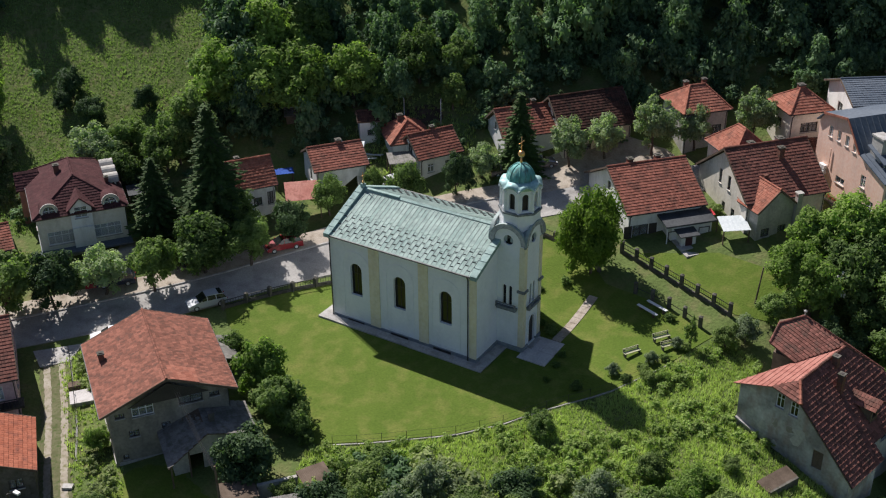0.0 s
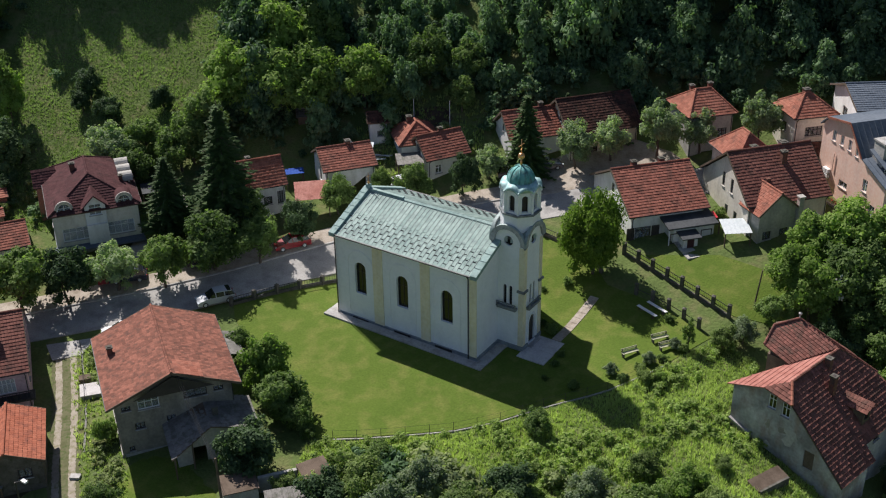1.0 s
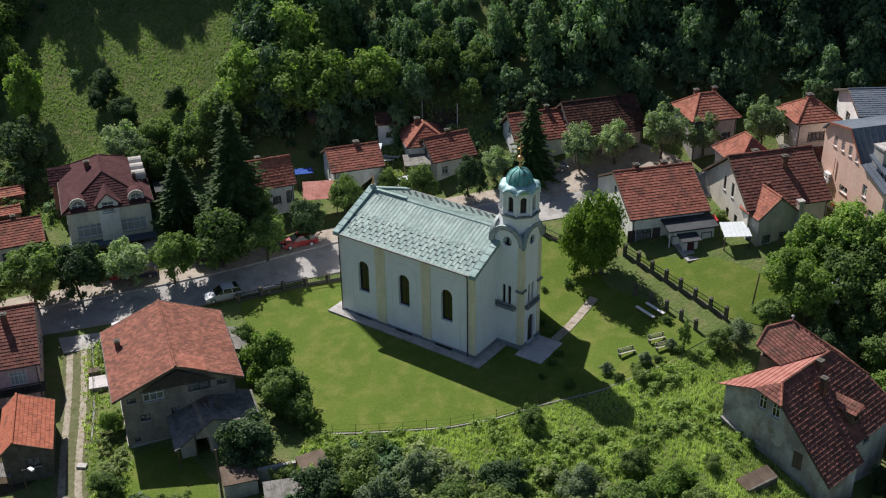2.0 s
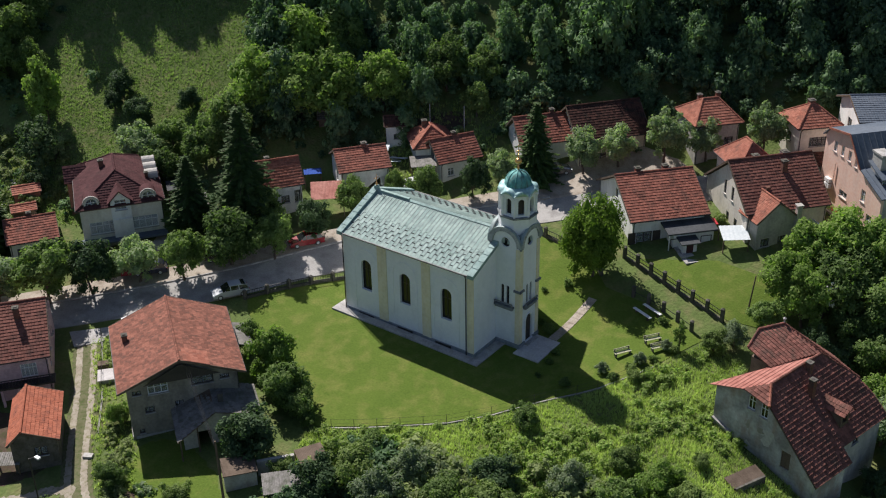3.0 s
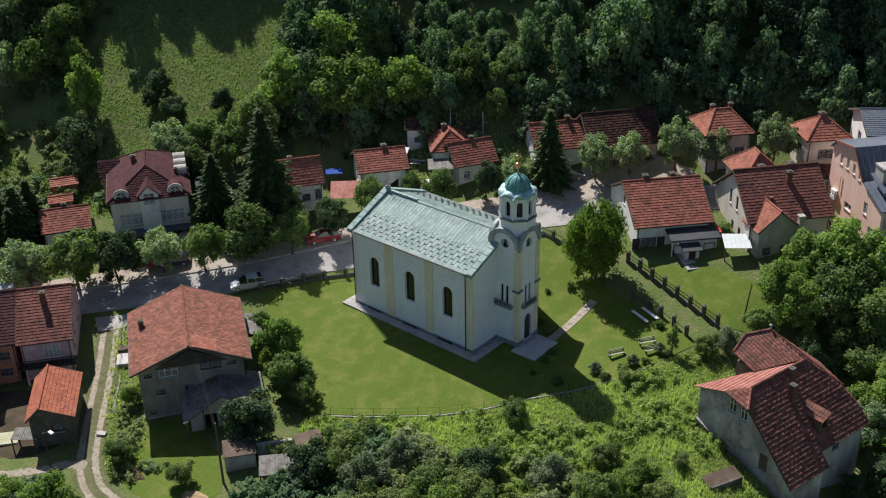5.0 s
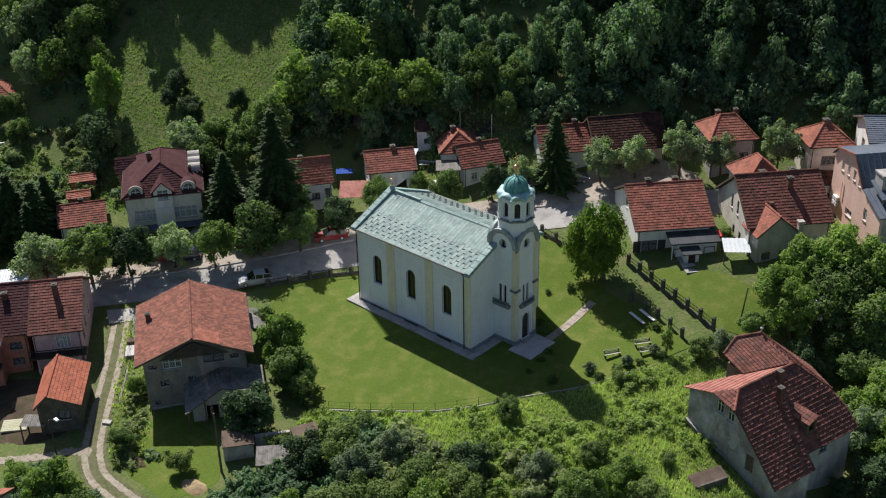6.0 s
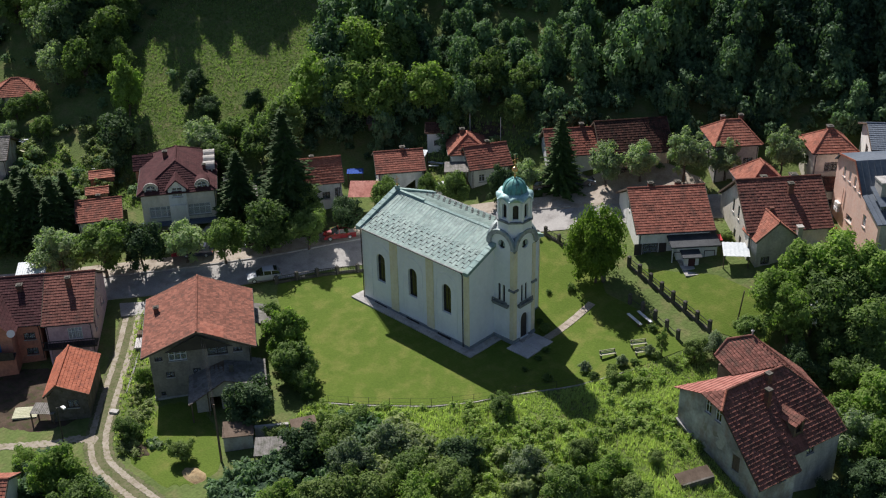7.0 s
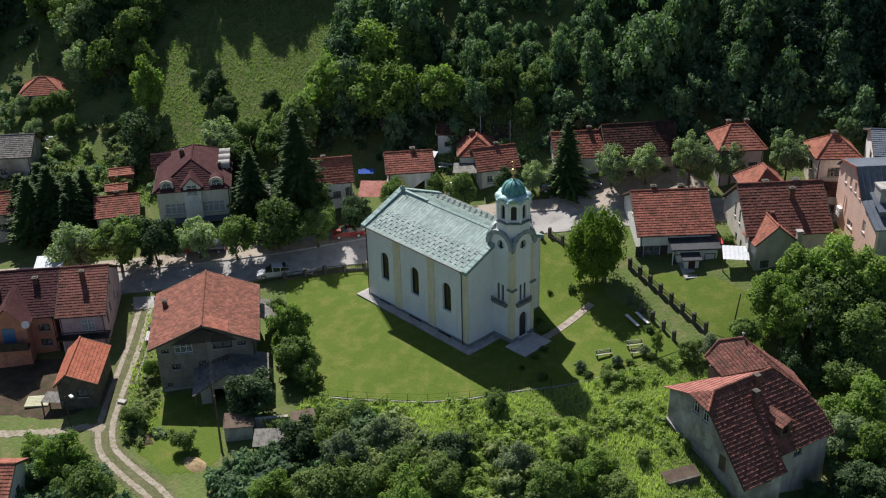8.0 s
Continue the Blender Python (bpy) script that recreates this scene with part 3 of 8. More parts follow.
patch("bare_ground", [(-25, -38.3), (-24.2, -33.5), (-30, -29.5), (-40, -35), (-44, -42), (-38, -46), (-31, -41.8)], M["soil"], 0.05, "bare trodden soil behind the row houses", "yard", rough=0.5)
ribbon("field_path", [(-66.2, -8.9), (-68.5, -6.1), (-71.1, -3.0), (-73, -0.6)], 0.8, -0.8, M["lawn"], 0.06, "mown garden path with stone steps", "path")

# paving round the church
pav = Shape()
for x0, y0, x1, y1 in [(-17.3 + 1.29 * i, -1.15, -17.3 + 1.29 * (i + 1) - 0.02, 0.02) for i in range(15)] + [(0.9, 0.05, 2.05, 2.0), (0.9, 2.03, 2.05, 4.0)] + [(-17.3, 0.05 + 1.6 * i, -16.02, 1.63 + 1.6 * i) for i in range(8)]:
    pav.slab([(x0, y0, 0.2 - 0.012 * x0), (x1, y0, 0.2 - 0.012 * x1), (x1, y1, 0.21 - 0.012 * x1), (x0, y1, 0.21 - 0.012 * x0)], 0.35)
# The strip's darker grey puts the shade beside the walls into its colour.
tagged(new("church_skirting", pav.mesh("church_skirting", M["concrete"])), "concrete strip around the church base, its grey darkened as shade", "pavement", kind="structure")
for i, (x0, y0, x1, y1) in enumerate([(3.7, 2.95, 5.2, 5.0), (5.22, 2.95, 6.75, 5.0), (3.7, 5.02, 5.2, 7.4), (5.22, 5.02, 6.7, 7.4)]):
    s = Shape().box(x0, y0, -0.3, x1, y1, 0.16 + 0.006 * (i % 2))
    tagged(new("forecourt_slab", s.mesh("forecourt_slab", M["paving"])), "pale concrete slab before the church door", "paving slab", kind="structure")
for i in range(9):
    t = i / 9
    y0, y1 = 7.45 + 7.6 * t, 7.45 + 7.6 * (i + 1) / 9 - 0.03
    xa = 5.7 + 0.45 * t
    s = Shape().slab([(xa - 0.48, y0, ground_z(xa, y0) + 0.12), (xa + 0.48, y0, ground_z(xa, y0) + 0.12), (xa + 0.52, y1, ground_z(xa, y1) + 0.12), (xa - 0.44, y1, ground_z(xa, y1) + 0.12)], 0.25)
    tagged(new("path_slab", s.mesh("path_slab", M["pavement"])), "pale concrete slab of a footpath across the lawn", "path slab", "footpath slabs", "structure")


# ---- church ----
church = thing("church", "white plastered church with pale green metal roof and tower", "church", pose(0, 0, 0))
X0, X1, W = -16.1, 0.85, 11.7
EZ, RZ = 9.75, 12.25
UP = (1, 0, 0)
wins = [-13.05, -7.85, -2.55]
loops = [arch(1.38, 3.65, 10, x - X0, 3.45) for x in wins]
ln = X1 - X0
part("wall", Shape().panel((X0, 0, 0), UP, [(0, -0.6), (ln, -0.6), (ln, EZ), (0, EZ)], loops, 0.5), M["church_wall"], church)
part("wall", Shape().panel((X1, W, 0), (-1, 0, 0), [(0, -0.6), (ln, -0.6), (ln, EZ), (0, EZ)], [arch(1.38, 3.65, 10, X1 - x, 3.45) for x in wins], 0.5), M["church_wall"], church)
gable_line = [(0.5, -0.6), (W - 0.5, -0.6), (W - 0.5, EZ + 0.2), (W / 2, RZ - 0.06), (0.5, EZ + 0.2)]
part("wall", Shape().panel((X1, 0, 0), (0, 1, 0), gable_line, [], 0.5), M["church_wall"], church)
part("wall", Shape().panel((X0, W, 0), (0, -1, 0), gable_line, [], 0.5), M["church_wall"], church)
for x in wins:
    window(church, (0, 0, 0), UP, x, 3.45, 1.38, 3.65, True, 1, "dark_paint", False, "nave_window", 0.3, pane="unlit_pane")
    window(church, (0, W, 0), (-1, 0, 0), -x, 3.45, 1.38, 3.65, True, 1, "dark_paint", False, "nave_window", 0.3, pane="unlit_pane")
    for y, face in ((0, 1), (W, -1)):
        outer = arch(3.3, 7.7, 14, 0, 0.75)
        part("blind_arch", ring(outer, 0.16, -0.05, 0.01), M["church_wall"], church, at=Matrix.Translation((x, y, 0)) @ pose(0, 0, 0, 0, 0, 0 if face > 0 else 180))
for x0, x1 in ((-11.4, -10.2), (-5.6, -4.5), (0.12, X1 + 0.06)):
    part("pilaster", Shape().box(x0, -0.09, 0.55, x1, 0.0, EZ - 0.35), M["yellow"], church, "pale yellow pilaster strip")
    part("pilaster", Shape().box(x0, W, 0.55, x1, W + 0.09, EZ - 0.35), M["yellow"], church, "pale yellow pilaster strip")
# plinth with a chamfered top and basement vents
pl = Shape()
pl.box(X0 - 0.12, -0.12, -0.5, X1 + 0.12, -0.0, 0.5)
pl.slab([(X0 - 0.12, -0.12, 0.5), (X1 + 0.12, -0.12, 0.5), (X1 + 0.0, 0.0, 0.58), (X0, 0.0, 0.58)], 0.05)
part("plinth", pl, M["plinth"], church, "grey stone plinth")
part("plinth", Shape().box(X1, 0.0, -0.5, X1 + 0.12, W, 0.5), M["plinth"], church)
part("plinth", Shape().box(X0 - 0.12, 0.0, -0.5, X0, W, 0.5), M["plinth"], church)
for x in (-14.2, -8.9, -3.9):
    part("basement_panel", Shape().box(x, -0.16, 0.22, x + 2.0, -0.115, 0.52), M["dark_metal"], church, "dark metal basement panel")
# cornice under the eaves
part("cornice", Shape().box(X0 - 0.1, -0.16, EZ - 0.32, X1 + 0.1, 0.0, EZ - 0.02), M["church_wall"], church)
part("cornice", Shape().box(X0 - 0.1, W, EZ - 0.32, X1 + 0.1, W + 0.16, EZ - 0.02), M["church_wall"], church)
# roof: board, single metal sheets with standing seams, snow guards
slope = (RZ - EZ) / (W / 2 + 0.3)
ry = lambda y: EZ + slope * (y + 0.3)
part("roof", Shape().slab([(X0, -0.3, EZ), (X1, -0.3, EZ), (X1, W / 2, RZ), (X0, W / 2, RZ)], 0.12).slab([(X1, W + 0.3, EZ), (X0, W + 0.3, EZ), (X0, W / 2, RZ), (X1, W / 2, RZ)], 0.12), M["dark_metal"], church)
cols = 36
cw = (X1 - X0 - 0.5) / cols
rnd = random.Random(5)
for c in range(cols):
    x = X0 + 0.25 + c * cw
    for side in (0, 1):
        yy = (lambda v: v) if side == 0 else (lambda v: W - v)
        s = Shape()
        cut = [-0.42, 1.35 + (0.22 if c % 2 else 0), 2.55 + (0.22 if c % 2 else 0), W / 2 - 0.02]
        for a, b in zip(cut, cut[1:]):
            lift = 0.02
            s.slab([(x + 0.02, yy(a), ry(a) + 0.055), (x + cw - 0.02, yy(a), ry(a) + 0.055), (x + cw - 0.02, yy(b), ry(b) + lift), (x + 0.02, yy(b), ry(b) + lift)][:: 1 if side == 0 else -1], 0.03)
        part("roof_sheet", s, M["sheet"], church)
        part("standing_seam", Shape().beam((x, yy(-0.42), ry(-0.42) + 0.055), (x, yy(W / 2), RZ + 0.045), 0.03, 0.05), M["gable_sheet"], church)
        for k in range(5):
            if (c + k) % 2 == 0:
                y = 0.1 + 0.52 * k + rnd.uniform(-0.04, 0.04)
                g = Shape().box(x + 0.05, min(yy(y), yy(y + 0.05)), ry(y) + 0.03, x + cw * 0.9, max(yy(y), yy(y + 0.04)), ry(y) + 0.115)
                part("snow_guard", g, M["dark_metal"], church, "dark metal snow guard")
part("ridge_cap", Shape().slab([(X0, W / 2 - 0.24, RZ + 0.02), (X1, W / 2 - 0.24, RZ + 0.02), (X1, W / 2, RZ + 0.15), (X0, W / 2, RZ + 0.15)], 0.05).slab([(X1, W / 2 + 0.24, RZ + 0.02), (X0, W / 2 + 0.24, RZ + 0.02), (X0, W / 2, RZ + 0.15), (X1, W / 2, RZ + 0.15)], 0.05), M["cap"], church)
part("ridge_vent", Shape().box(X0 + 0.4, W / 2 - 0.18, RZ + 0.1, X0 + 4.6, W / 2 + 0.18, RZ + 0.24), M["cap"], church, "pale green raised ridge cover")
for xa, xb in ((X0 - 0.4, X0 + 0.32), (X1 - 0.42, X1 + 0.28)):
    s = Shape()
    s.slab([(xa, -0.5, EZ + 0.16), (xb, -0.5, EZ + 0.16), (xb, W / 2, RZ + 0.34), (xa, W / 2, RZ + 0.34)], 0.42)
    s.slab([(xb, W + 0.5, EZ + 0.16), (xa, W + 0.5, EZ + 0.16), (xa, W / 2, RZ + 0.34), (xb, W / 2, RZ + 0.34)], 0.42)
    part("gable_parapet", s, M["cap"], church, "pale green metal parapet cap")
    for i in range(1, 7):
        y = -0.5 + (W / 2 + 0.5) * i / 7
        z = EZ + 0.16 + (RZ + 0.18 - EZ) * i / 7
        part("cap_seam", Shape().box(xa - 0.01, y, z + 0.0, xb + 0.01, y + 0.05, z + 0.06), M["cap"], church)
for y in (-0.47, W + 0.47):
    part("gutter", Shape().tube((X0 + 0.3, y, EZ - 0.02), (X1 - 0.4, y, EZ - 0.02), 0.085, None, 8), M["dark_metal"], church)
for x in (X0 + 0.05, 0.03):
    part("downpipe", Shape().tube((x, -0.45, EZ - 0.08), (x, -0.16, EZ - 0.5), 0.06).tube((x, -0.16, EZ - 0.5), (x, -0.16, 0.1), 0.06), M["dark_metal"], church)
part("cross_base", Shape().box(X0 - 0.1, W / 2 - 0.2, RZ + 0.2, X0 + 0.35, W / 2 + 0.2, RZ + 0.62), M["cap"], church)
cr = Shape().tube((X0 + 0.12, W / 2, RZ + 0.6), (X0 + 0.12, W / 2, RZ + 1.9), 0.035).tube((X0 + 0.12, W / 2 - 0.36, RZ + 1.5), (X0 + 0.12, W / 2 + 0.36, RZ + 1.5), 0.035)
cr.lathe([(0.01, RZ + 0.62), (0.13, RZ + 0.7), (0.16, RZ + 0.8), (0.12, RZ + 0.9), (0.01, RZ + 0.97)], 10, (X0 + 0.12, W / 2))
part("gable_cross", cr, M["gold"], church, "small gilded gable cross", True)
# apse at the east end
ap = Shape()
pts = [(X0 - 2.9 * math.sin(math.pi * i / 12), W / 2 - 2.9 * math.cos(math.pi * i / 12)) for i in range(13)]
ap.prism(pts[::-1], -0.5, 3.2)
part("apse", ap, M["church_wall"], church)
ar = Shape()
rim = [(X0 - 3.2 * math.sin(math.pi * i / 12), W / 2 - 3.2 * math.cos(math.pi * i / 12), 3.15) for i in range(13)]
ar.add(rim + [(X0, W / 2, 4.6)], [(i + 1, i, 13) for i in range(12)] + [tuple(range(13))])
part("apse_roof", ar, M["cap"], church)

# tower
T0, T1, TY0, TY1 = 0.2, 3.7, 4.05, 7.55
SP, TOP = 11.85, 13.6
half = (T1 - T0) / 2
faces = [((T0, TY0, 0), (1, 0, 0)), ((T1, TY0, 0), (0, 1, 0)), ((T1, TY1, 0), (-1, 0, 0)), ((T0, TY1, 0), (0, -1, 0))]
for k, (o, ax) in enumerate(faces):
    ins = 0 if k % 2 == 0 else 0.3
    head = [(half + (half - ins) * math.cos(math.pi * i / 16), SP + (half - ins) * math.sin(math.pi * i / 16)) for i in range(17)]
    outline = [(ins, -0.5), (2 * half - ins, -0.5)] + head
    holes = [[(half + 0.52 * math.cos(a * math.pi / 8), 12.05 + 0.52 * math.sin(a * math.pi / 8)) for a in range(16)]]
    holes += [arch(0.36, 2.2, 6, half + dx, 4.95) for dx in (-0.32, 0.32)]
    if k == 1:
        holes.append(arch(1.45, 3.2, 10, half, 0.22))
    part("tower_wall", Shape().panel(o, ax, outline, holes, 0.3), M["church_wall"], church)
    for dx in (-0.32, 0.32):
        window(church, o, ax, half + dx, 4.95, 0.36, 2.2, True, 0, "dark_paint", False, "slit_window", 0.16, pane="unlit_pane")
    A = Vector(ax)
    nrm = A.cross(Vector((0, 0, 1)))
    base = Matrix(((A.x, -nrm.x, 0, o[0]), (A.y, -nrm.y, 0, o[1]), (0, 0, 1, 0), (0, 0, 0, 1)))
    part("lesene", Shape().box(-0.05, -0.07, 0.6, 0.5, 0.0, SP - 0.25), M["yellow"], church, "pale yellow corner strip", at=base)
    part("lesene", Shape().box(2 * half - 0.5, -0.071, 0.6, 2 * half + 0.05, 0.0, SP - 0.25), M["yellow"], church, "pale yellow corner strip", at=base)
    part("tower_plinth", Shape().box(-0.12, -0.13, -0.4, 2 * half + 0.12 if k != 1 else half - 0.75, 0.0, 0.55), M["plinth"], church, at=base)
    if k == 1:
        part("tower_plinth", Shape().box(half + 0.75, -0.13, -0.4, 2 * half + 0.12, 0.0, 0.55), M["plinth"], church, at=base)
    sill = Shape().box(0.62, -0.42, 4.72, 2 * half - 0.62, 0.0, 4.9).box(0.7, -0.34, 4.52, 2 * half - 0.7, 0.0, 4.72)
    sill.box(0.66, -0.4, 4.9, 0.8, -0.3, 5.25).box(2 * half - 0.8, -0.4, 4.9, 2 * half - 0.66, -0.3, 5.25).box(0.66, -0.4, 5.2, 2 * half - 0.66, -0.3, 5.3)
    part("balcony_sill", sill, M["trim"], church, "dark stone balcony sill", at=base)
    part("string_course", Shape().box(-0.22, -0.22, 6.72, 0.62, 0.0, 6.95), M["trim"], church, at=base)
    part("string_course", Shape().box(2 * half - 0.62, -0.221, 6.721, 2 * half + 0.22, 0.0, 6.951), M["trim"], church, at=base)
    # round gable moulding with a sheet-metal edge
    mould = [(half + (half + 0.16) * math.cos(math.pi * i / 18), SP + (half + 0.16) * math.sin(math.pi * i / 18)) for i in range(19)]
    inn = [(half + (half - 0.28) * math.cos(math.pi * i / 18), SP + (half - 0.28) * math.sin(math.pi * i / 18)) for i in range(18, -1, -1)]
    s = Shape()
    n = 19
    vs = [(u, yy, z) for yy in (-0.28, 0.0) for u, z in mould + inn[::-1]]
    fs = []
    for i in range(n - 1):
        fs += [(i, i + 1, n + i + 1, n + i), (2 * n + i, 3 * n + i, 3 * n + i + 1, 2 * n + i + 1), (i, 2 * n + i, 2 * n + i + 1, i + 1), (n + i, n + i + 1, 3 * n + i + 1, 3 * n + i)]
    fs += [(0, n, 3 * n, 2 * n), (n - 1, 3 * n - 1, 4 * n - 1, 2 * n - 1)]
    part("round_gable_moulding", s.add(vs, fs), M["moulding"], church, "grey round gable moulding", at=base)
    for nm, lab, radii, deeps in (("round_gable_edge", "grey sheet metal edge of the round gable", (0.165, 0.21), (-0.31, 0.0)), ("round_gable_roof", "grey-green sheet metal over the round gable", (-0.12, -0.04), (0.05, half * 0.9))):
        vs = [(half + (half + r) * math.cos(math.pi * i / 18), yy, SP + (half + r) * math.sin(math.pi * i / 18)) for r in radii for yy in deeps for i in range(19)]
        fs = []
        for i in range(18):
            fs += [(i, i + 1, n + i + 1, n + i), (2 * n + i, 3 * n + i, 3 * n + i + 1, 2 * n + i + 1), (i, 2 * n + i, 2 * n + i + 1, i + 1), (n + i, n + i + 1, 3 * n + i + 1, 3 * n + i)]
        part(nm, Shape().add(vs, fs), M["gable_sheet"], church, lab, at=base)
    part("corner_bracket", Shape().box(-0.2, -0.26, SP - 0.12, 0.2, 0.0, SP + 0.06).box(-0.12, -0.16, SP - 0.3, 0.12, 0.0, SP - 0.12), M["trim"], church, at=base)
    occ = [(0.63 * math.cos(a * math.pi / 10), 0.63 * math.sin(a * math.pi / 10)) for a in range(20)]
    part("oculus_frame", ring(occ, 0.1, -0.05, 0.02), M["church_wall"], church, at=base @ Matrix.Translation((half, 0, 12.05)))
    part("oculus_pane", Shape().add([(0.55 * math.cos(a * math.pi / 8), y, 0.55 * math.sin(a * math.pi / 8)) for y in (0.14, 0.16) for a in range(16)], [tuple(range(16)), tuple(range(16, 32))[::-1]] + [(i, 16 + i, 16 + (i + 1) % 16, (i + 1) % 16) for i in range(16)]), M["unlit_pane"], church, at=base @ Matrix.Translation((half, 0, 12.05)))
CX, CY = (T0 + T1) / 2 + 0.15, (TY0 + TY1) / 2 + 0.12
part("tower_deck", Shape().add([(T0 + 0.1, TY0 + 0.1, 12.5), (T1 - 0.1, TY0 + 0.1, 12.5), (T1 - 0.1, TY1 - 0.1, 12.5), (T0 + 0.1, TY1 - 0.1, 12.5), (CX, CY, 14.2)], [(0, 1, 4), (1, 2, 4), (2, 3, 4), (3, 0, 4), (3, 2, 1, 0)]), M["gable_sheet"], church, "grey-green sheet metal between round gables and drum")
door = part("church_door", Shape().panel((T1 - 0.22, CY - 0.74, 0), (0, 1, 0), arch(1.48, 3.2, 10, 0.74, 0.2), [], 0.08), M["dark_paint"], church, "dark wooden arched double door")
part("door_handle", Shape().box(T1 - 0.21, CY + 0.05, 1.25, T1 - 0.15, CY + 0.09, 1.5), M["dark_metal"], door)
part("door_step", Shape().box(T1, CY - 0.95, -0.2, T1 + 0.55, CY + 0.95, 0.3), M["concrete"], church)
part("door_surround", ring(arch(1.85, 3.45, 12, 0, 0.2), 0.19, -0.09, 0.0), M["church_wall"], church, at=Matrix.Translation((T1, CY, 0)) @ pose(0, 0, 0, 0, 0, 90))
# octagonal drum with eight arched openings
AP = 1.66
side = 2 * AP * math.tan(math.pi / 8)
ob8 = lambda r, z0, z1, m, nm, lab="": part(nm, Shape().prism([(CX + r / math.cos(math.pi / 8) * math.cos(math.pi / 8 + k * math.pi / 4), CY + r / math.cos(math.pi / 8) * math.sin(math.pi / 8 + k * math.pi / 4)) for k in range(8)], z0, z1), m, church, lab)
ob8(AP + 0.14, 12.7, 14.7, M["church_wall"], "drum_base")
ob8(AP + 0.27, 14.7, 14.88, M["trim"], "drum_ring", "dark ring moulding at the drum's foot")
for k in range(8):
    a = k * math.pi / 4
    nrm = Vector((math.cos(a), math.sin(a), 0))
    ax = Vector((-nrm.y, nrm.x, 0))
    o = Vector((CX, CY, 0)) + nrm * AP - ax * side / 2
    body = [(0, 14.88), (side, 14.88), (side, 16.95)] + [(side / 2 + side / 2 * math.cos(math.pi * i / 8), 16.95 + 0.45 * math.sin(math.pi * i / 8)) for i in range(1, 8)] + [(0, 16.95)]
    part("drum_wall", Shape().panel(o, ax, body, [arch(0.62, 1.7, 8, side / 2, 15.08)], 0.28), M["church_wall"], church)
    c0 = Vector((CX, CY, 0)) + nrm * AP - ax * side / 2 * 1.02 + nrm * 0.04
    part("drum_column", Shape().tube(c0 + Vector((0, 0, 14.88)), c0 + Vector((0, 0, 16.8)), 0.13, 0.12, 8).box(c0.x - 0.17, c0.y - 0.17, 16.8, c0.x + 0.17, c0.y + 0.17, 16.94), M["church_wall"], church)
    base = Matrix(((ax.x, -nrm.x, 0, o.x), (ax.y, -nrm.y, 0, o.y), (0, 0, 1, 0), (0, 0, 0, 1)))
    n, rr = 9, side / 2 + 0.05
    vs = [(side / 2 + (rr + q) * math.cos(math.pi * i / 8), yy, 16.88 + (0.48 + q) * math.sin(math.pi * i / 8)) for q in (0.0, 0.14) for yy in (-0.22, 0.05) for i in range(9)]
    fs = []
    for i in range(8):
        fs += [(i, i + 1, n + i + 1, n + i), (2 * n + i, 3 * n + i, 3 * n + i + 1, 2 * n + i + 1), (i, 2 * n + i, 2 * n + i + 1, i + 1)]
    part("drum_arch", Shape().add(vs, fs), M["church_wall"], church, at=base)
# Added dark core: paints the belfry's inner shade behind the openings.
part("drum_core", Shape().lathe([(1.32, 14.88), (1.32, 17.3)], 16, (CX, CY)), M["dark_paint"], church, "added dark core painting the inner shade of the belfry")
lob = lambda a: abs(math.cos(4 * a))
part("dome_skirt", Shape().lathe([(1.99, 17.22), (2.03, 17.28), (1.9, 17.5), (1.6, 17.68), (1.3, 17.8)], 96, (CX, CY),
     lambda r, z, a: (r + max(0, r - 1.3) * 0.06 * (0.5 - lob(a)), z + max(0, r - 1.3) / 0.7 * 0.5 * (lob(a) - 0.5))), M["skirt"], church, "scalloped green copper dome skirt", True)
part("dome", Shape().lathe([(1.34, 17.7)] + [(1.3 * math.cos(t * math.pi / 20), 17.75 + 1.5 * math.sin(t * math.pi / 20)) for t in range(10)] + [(0.12, 19.3)], 64, (CX, CY),
     lambda r, z, a: (r * (1 + 0.03 * lob(a)), z)), M["copper"], church, "ribbed green copper dome", True)
for k in range(8):
    a = (k + 0.5) * math.pi / 4
    s = Shape()
    prev = None
    for t in range(0, 10):
        p = Vector((CX + 1.33 * math.cos(t * math.pi / 20) * math.cos(a), CY + 1.33 * math.cos(t * math.pi / 20) * math.sin(a), 17.75 + 1.52 * math.sin(t * math.pi / 20)))
        if prev:
            s.tube(prev, p, 0.05, 0.05, 5)
        prev = p
    part("dome_rib", s, M["copper"], church)
part("finial_neck", Shape().lathe([(0.14, 19.2), (0.1, 19.5), (0.07, 19.9)], 12, (CX, CY)), M["gold"], church, "", True)
part("finial_ball", Shape().lathe([(0.02, 19.85)] + [(0.33 * math.cos(t), 20.18 + 0.33 * math.sin(t)) for t in (-1.2, -0.8, -0.4, 0, 0.4, 0.8, 1.2)] + [(0.02, 20.5)], 20, (CX, CY)), M["gold"], church, "gilded finial ball", True)
cr = Shape().tube((CX, CY, 20.3), (CX, CY, 21.8), 0.045, 0.04).tube((CX, CY - 0.42, 21.3), (CX, CY + 0.42, 21.3), 0.04).tube((CX, CY - 0.2, 20.85), (CX, CY + 0.2, 20.95), 0.035)
for p in ((0, 0, 21.82), (0, -0.44, 21.3), (0, 0.44, 21.3)):
    cr.lathe([(0.01, p[2] - 0.08), (0.08, p[2]), (0.01, p[2] + 0.08)], 8, (CX, CY + p[1]))
part("tower_cross", cr, M["gold"], church, "gilded tower cross", True)


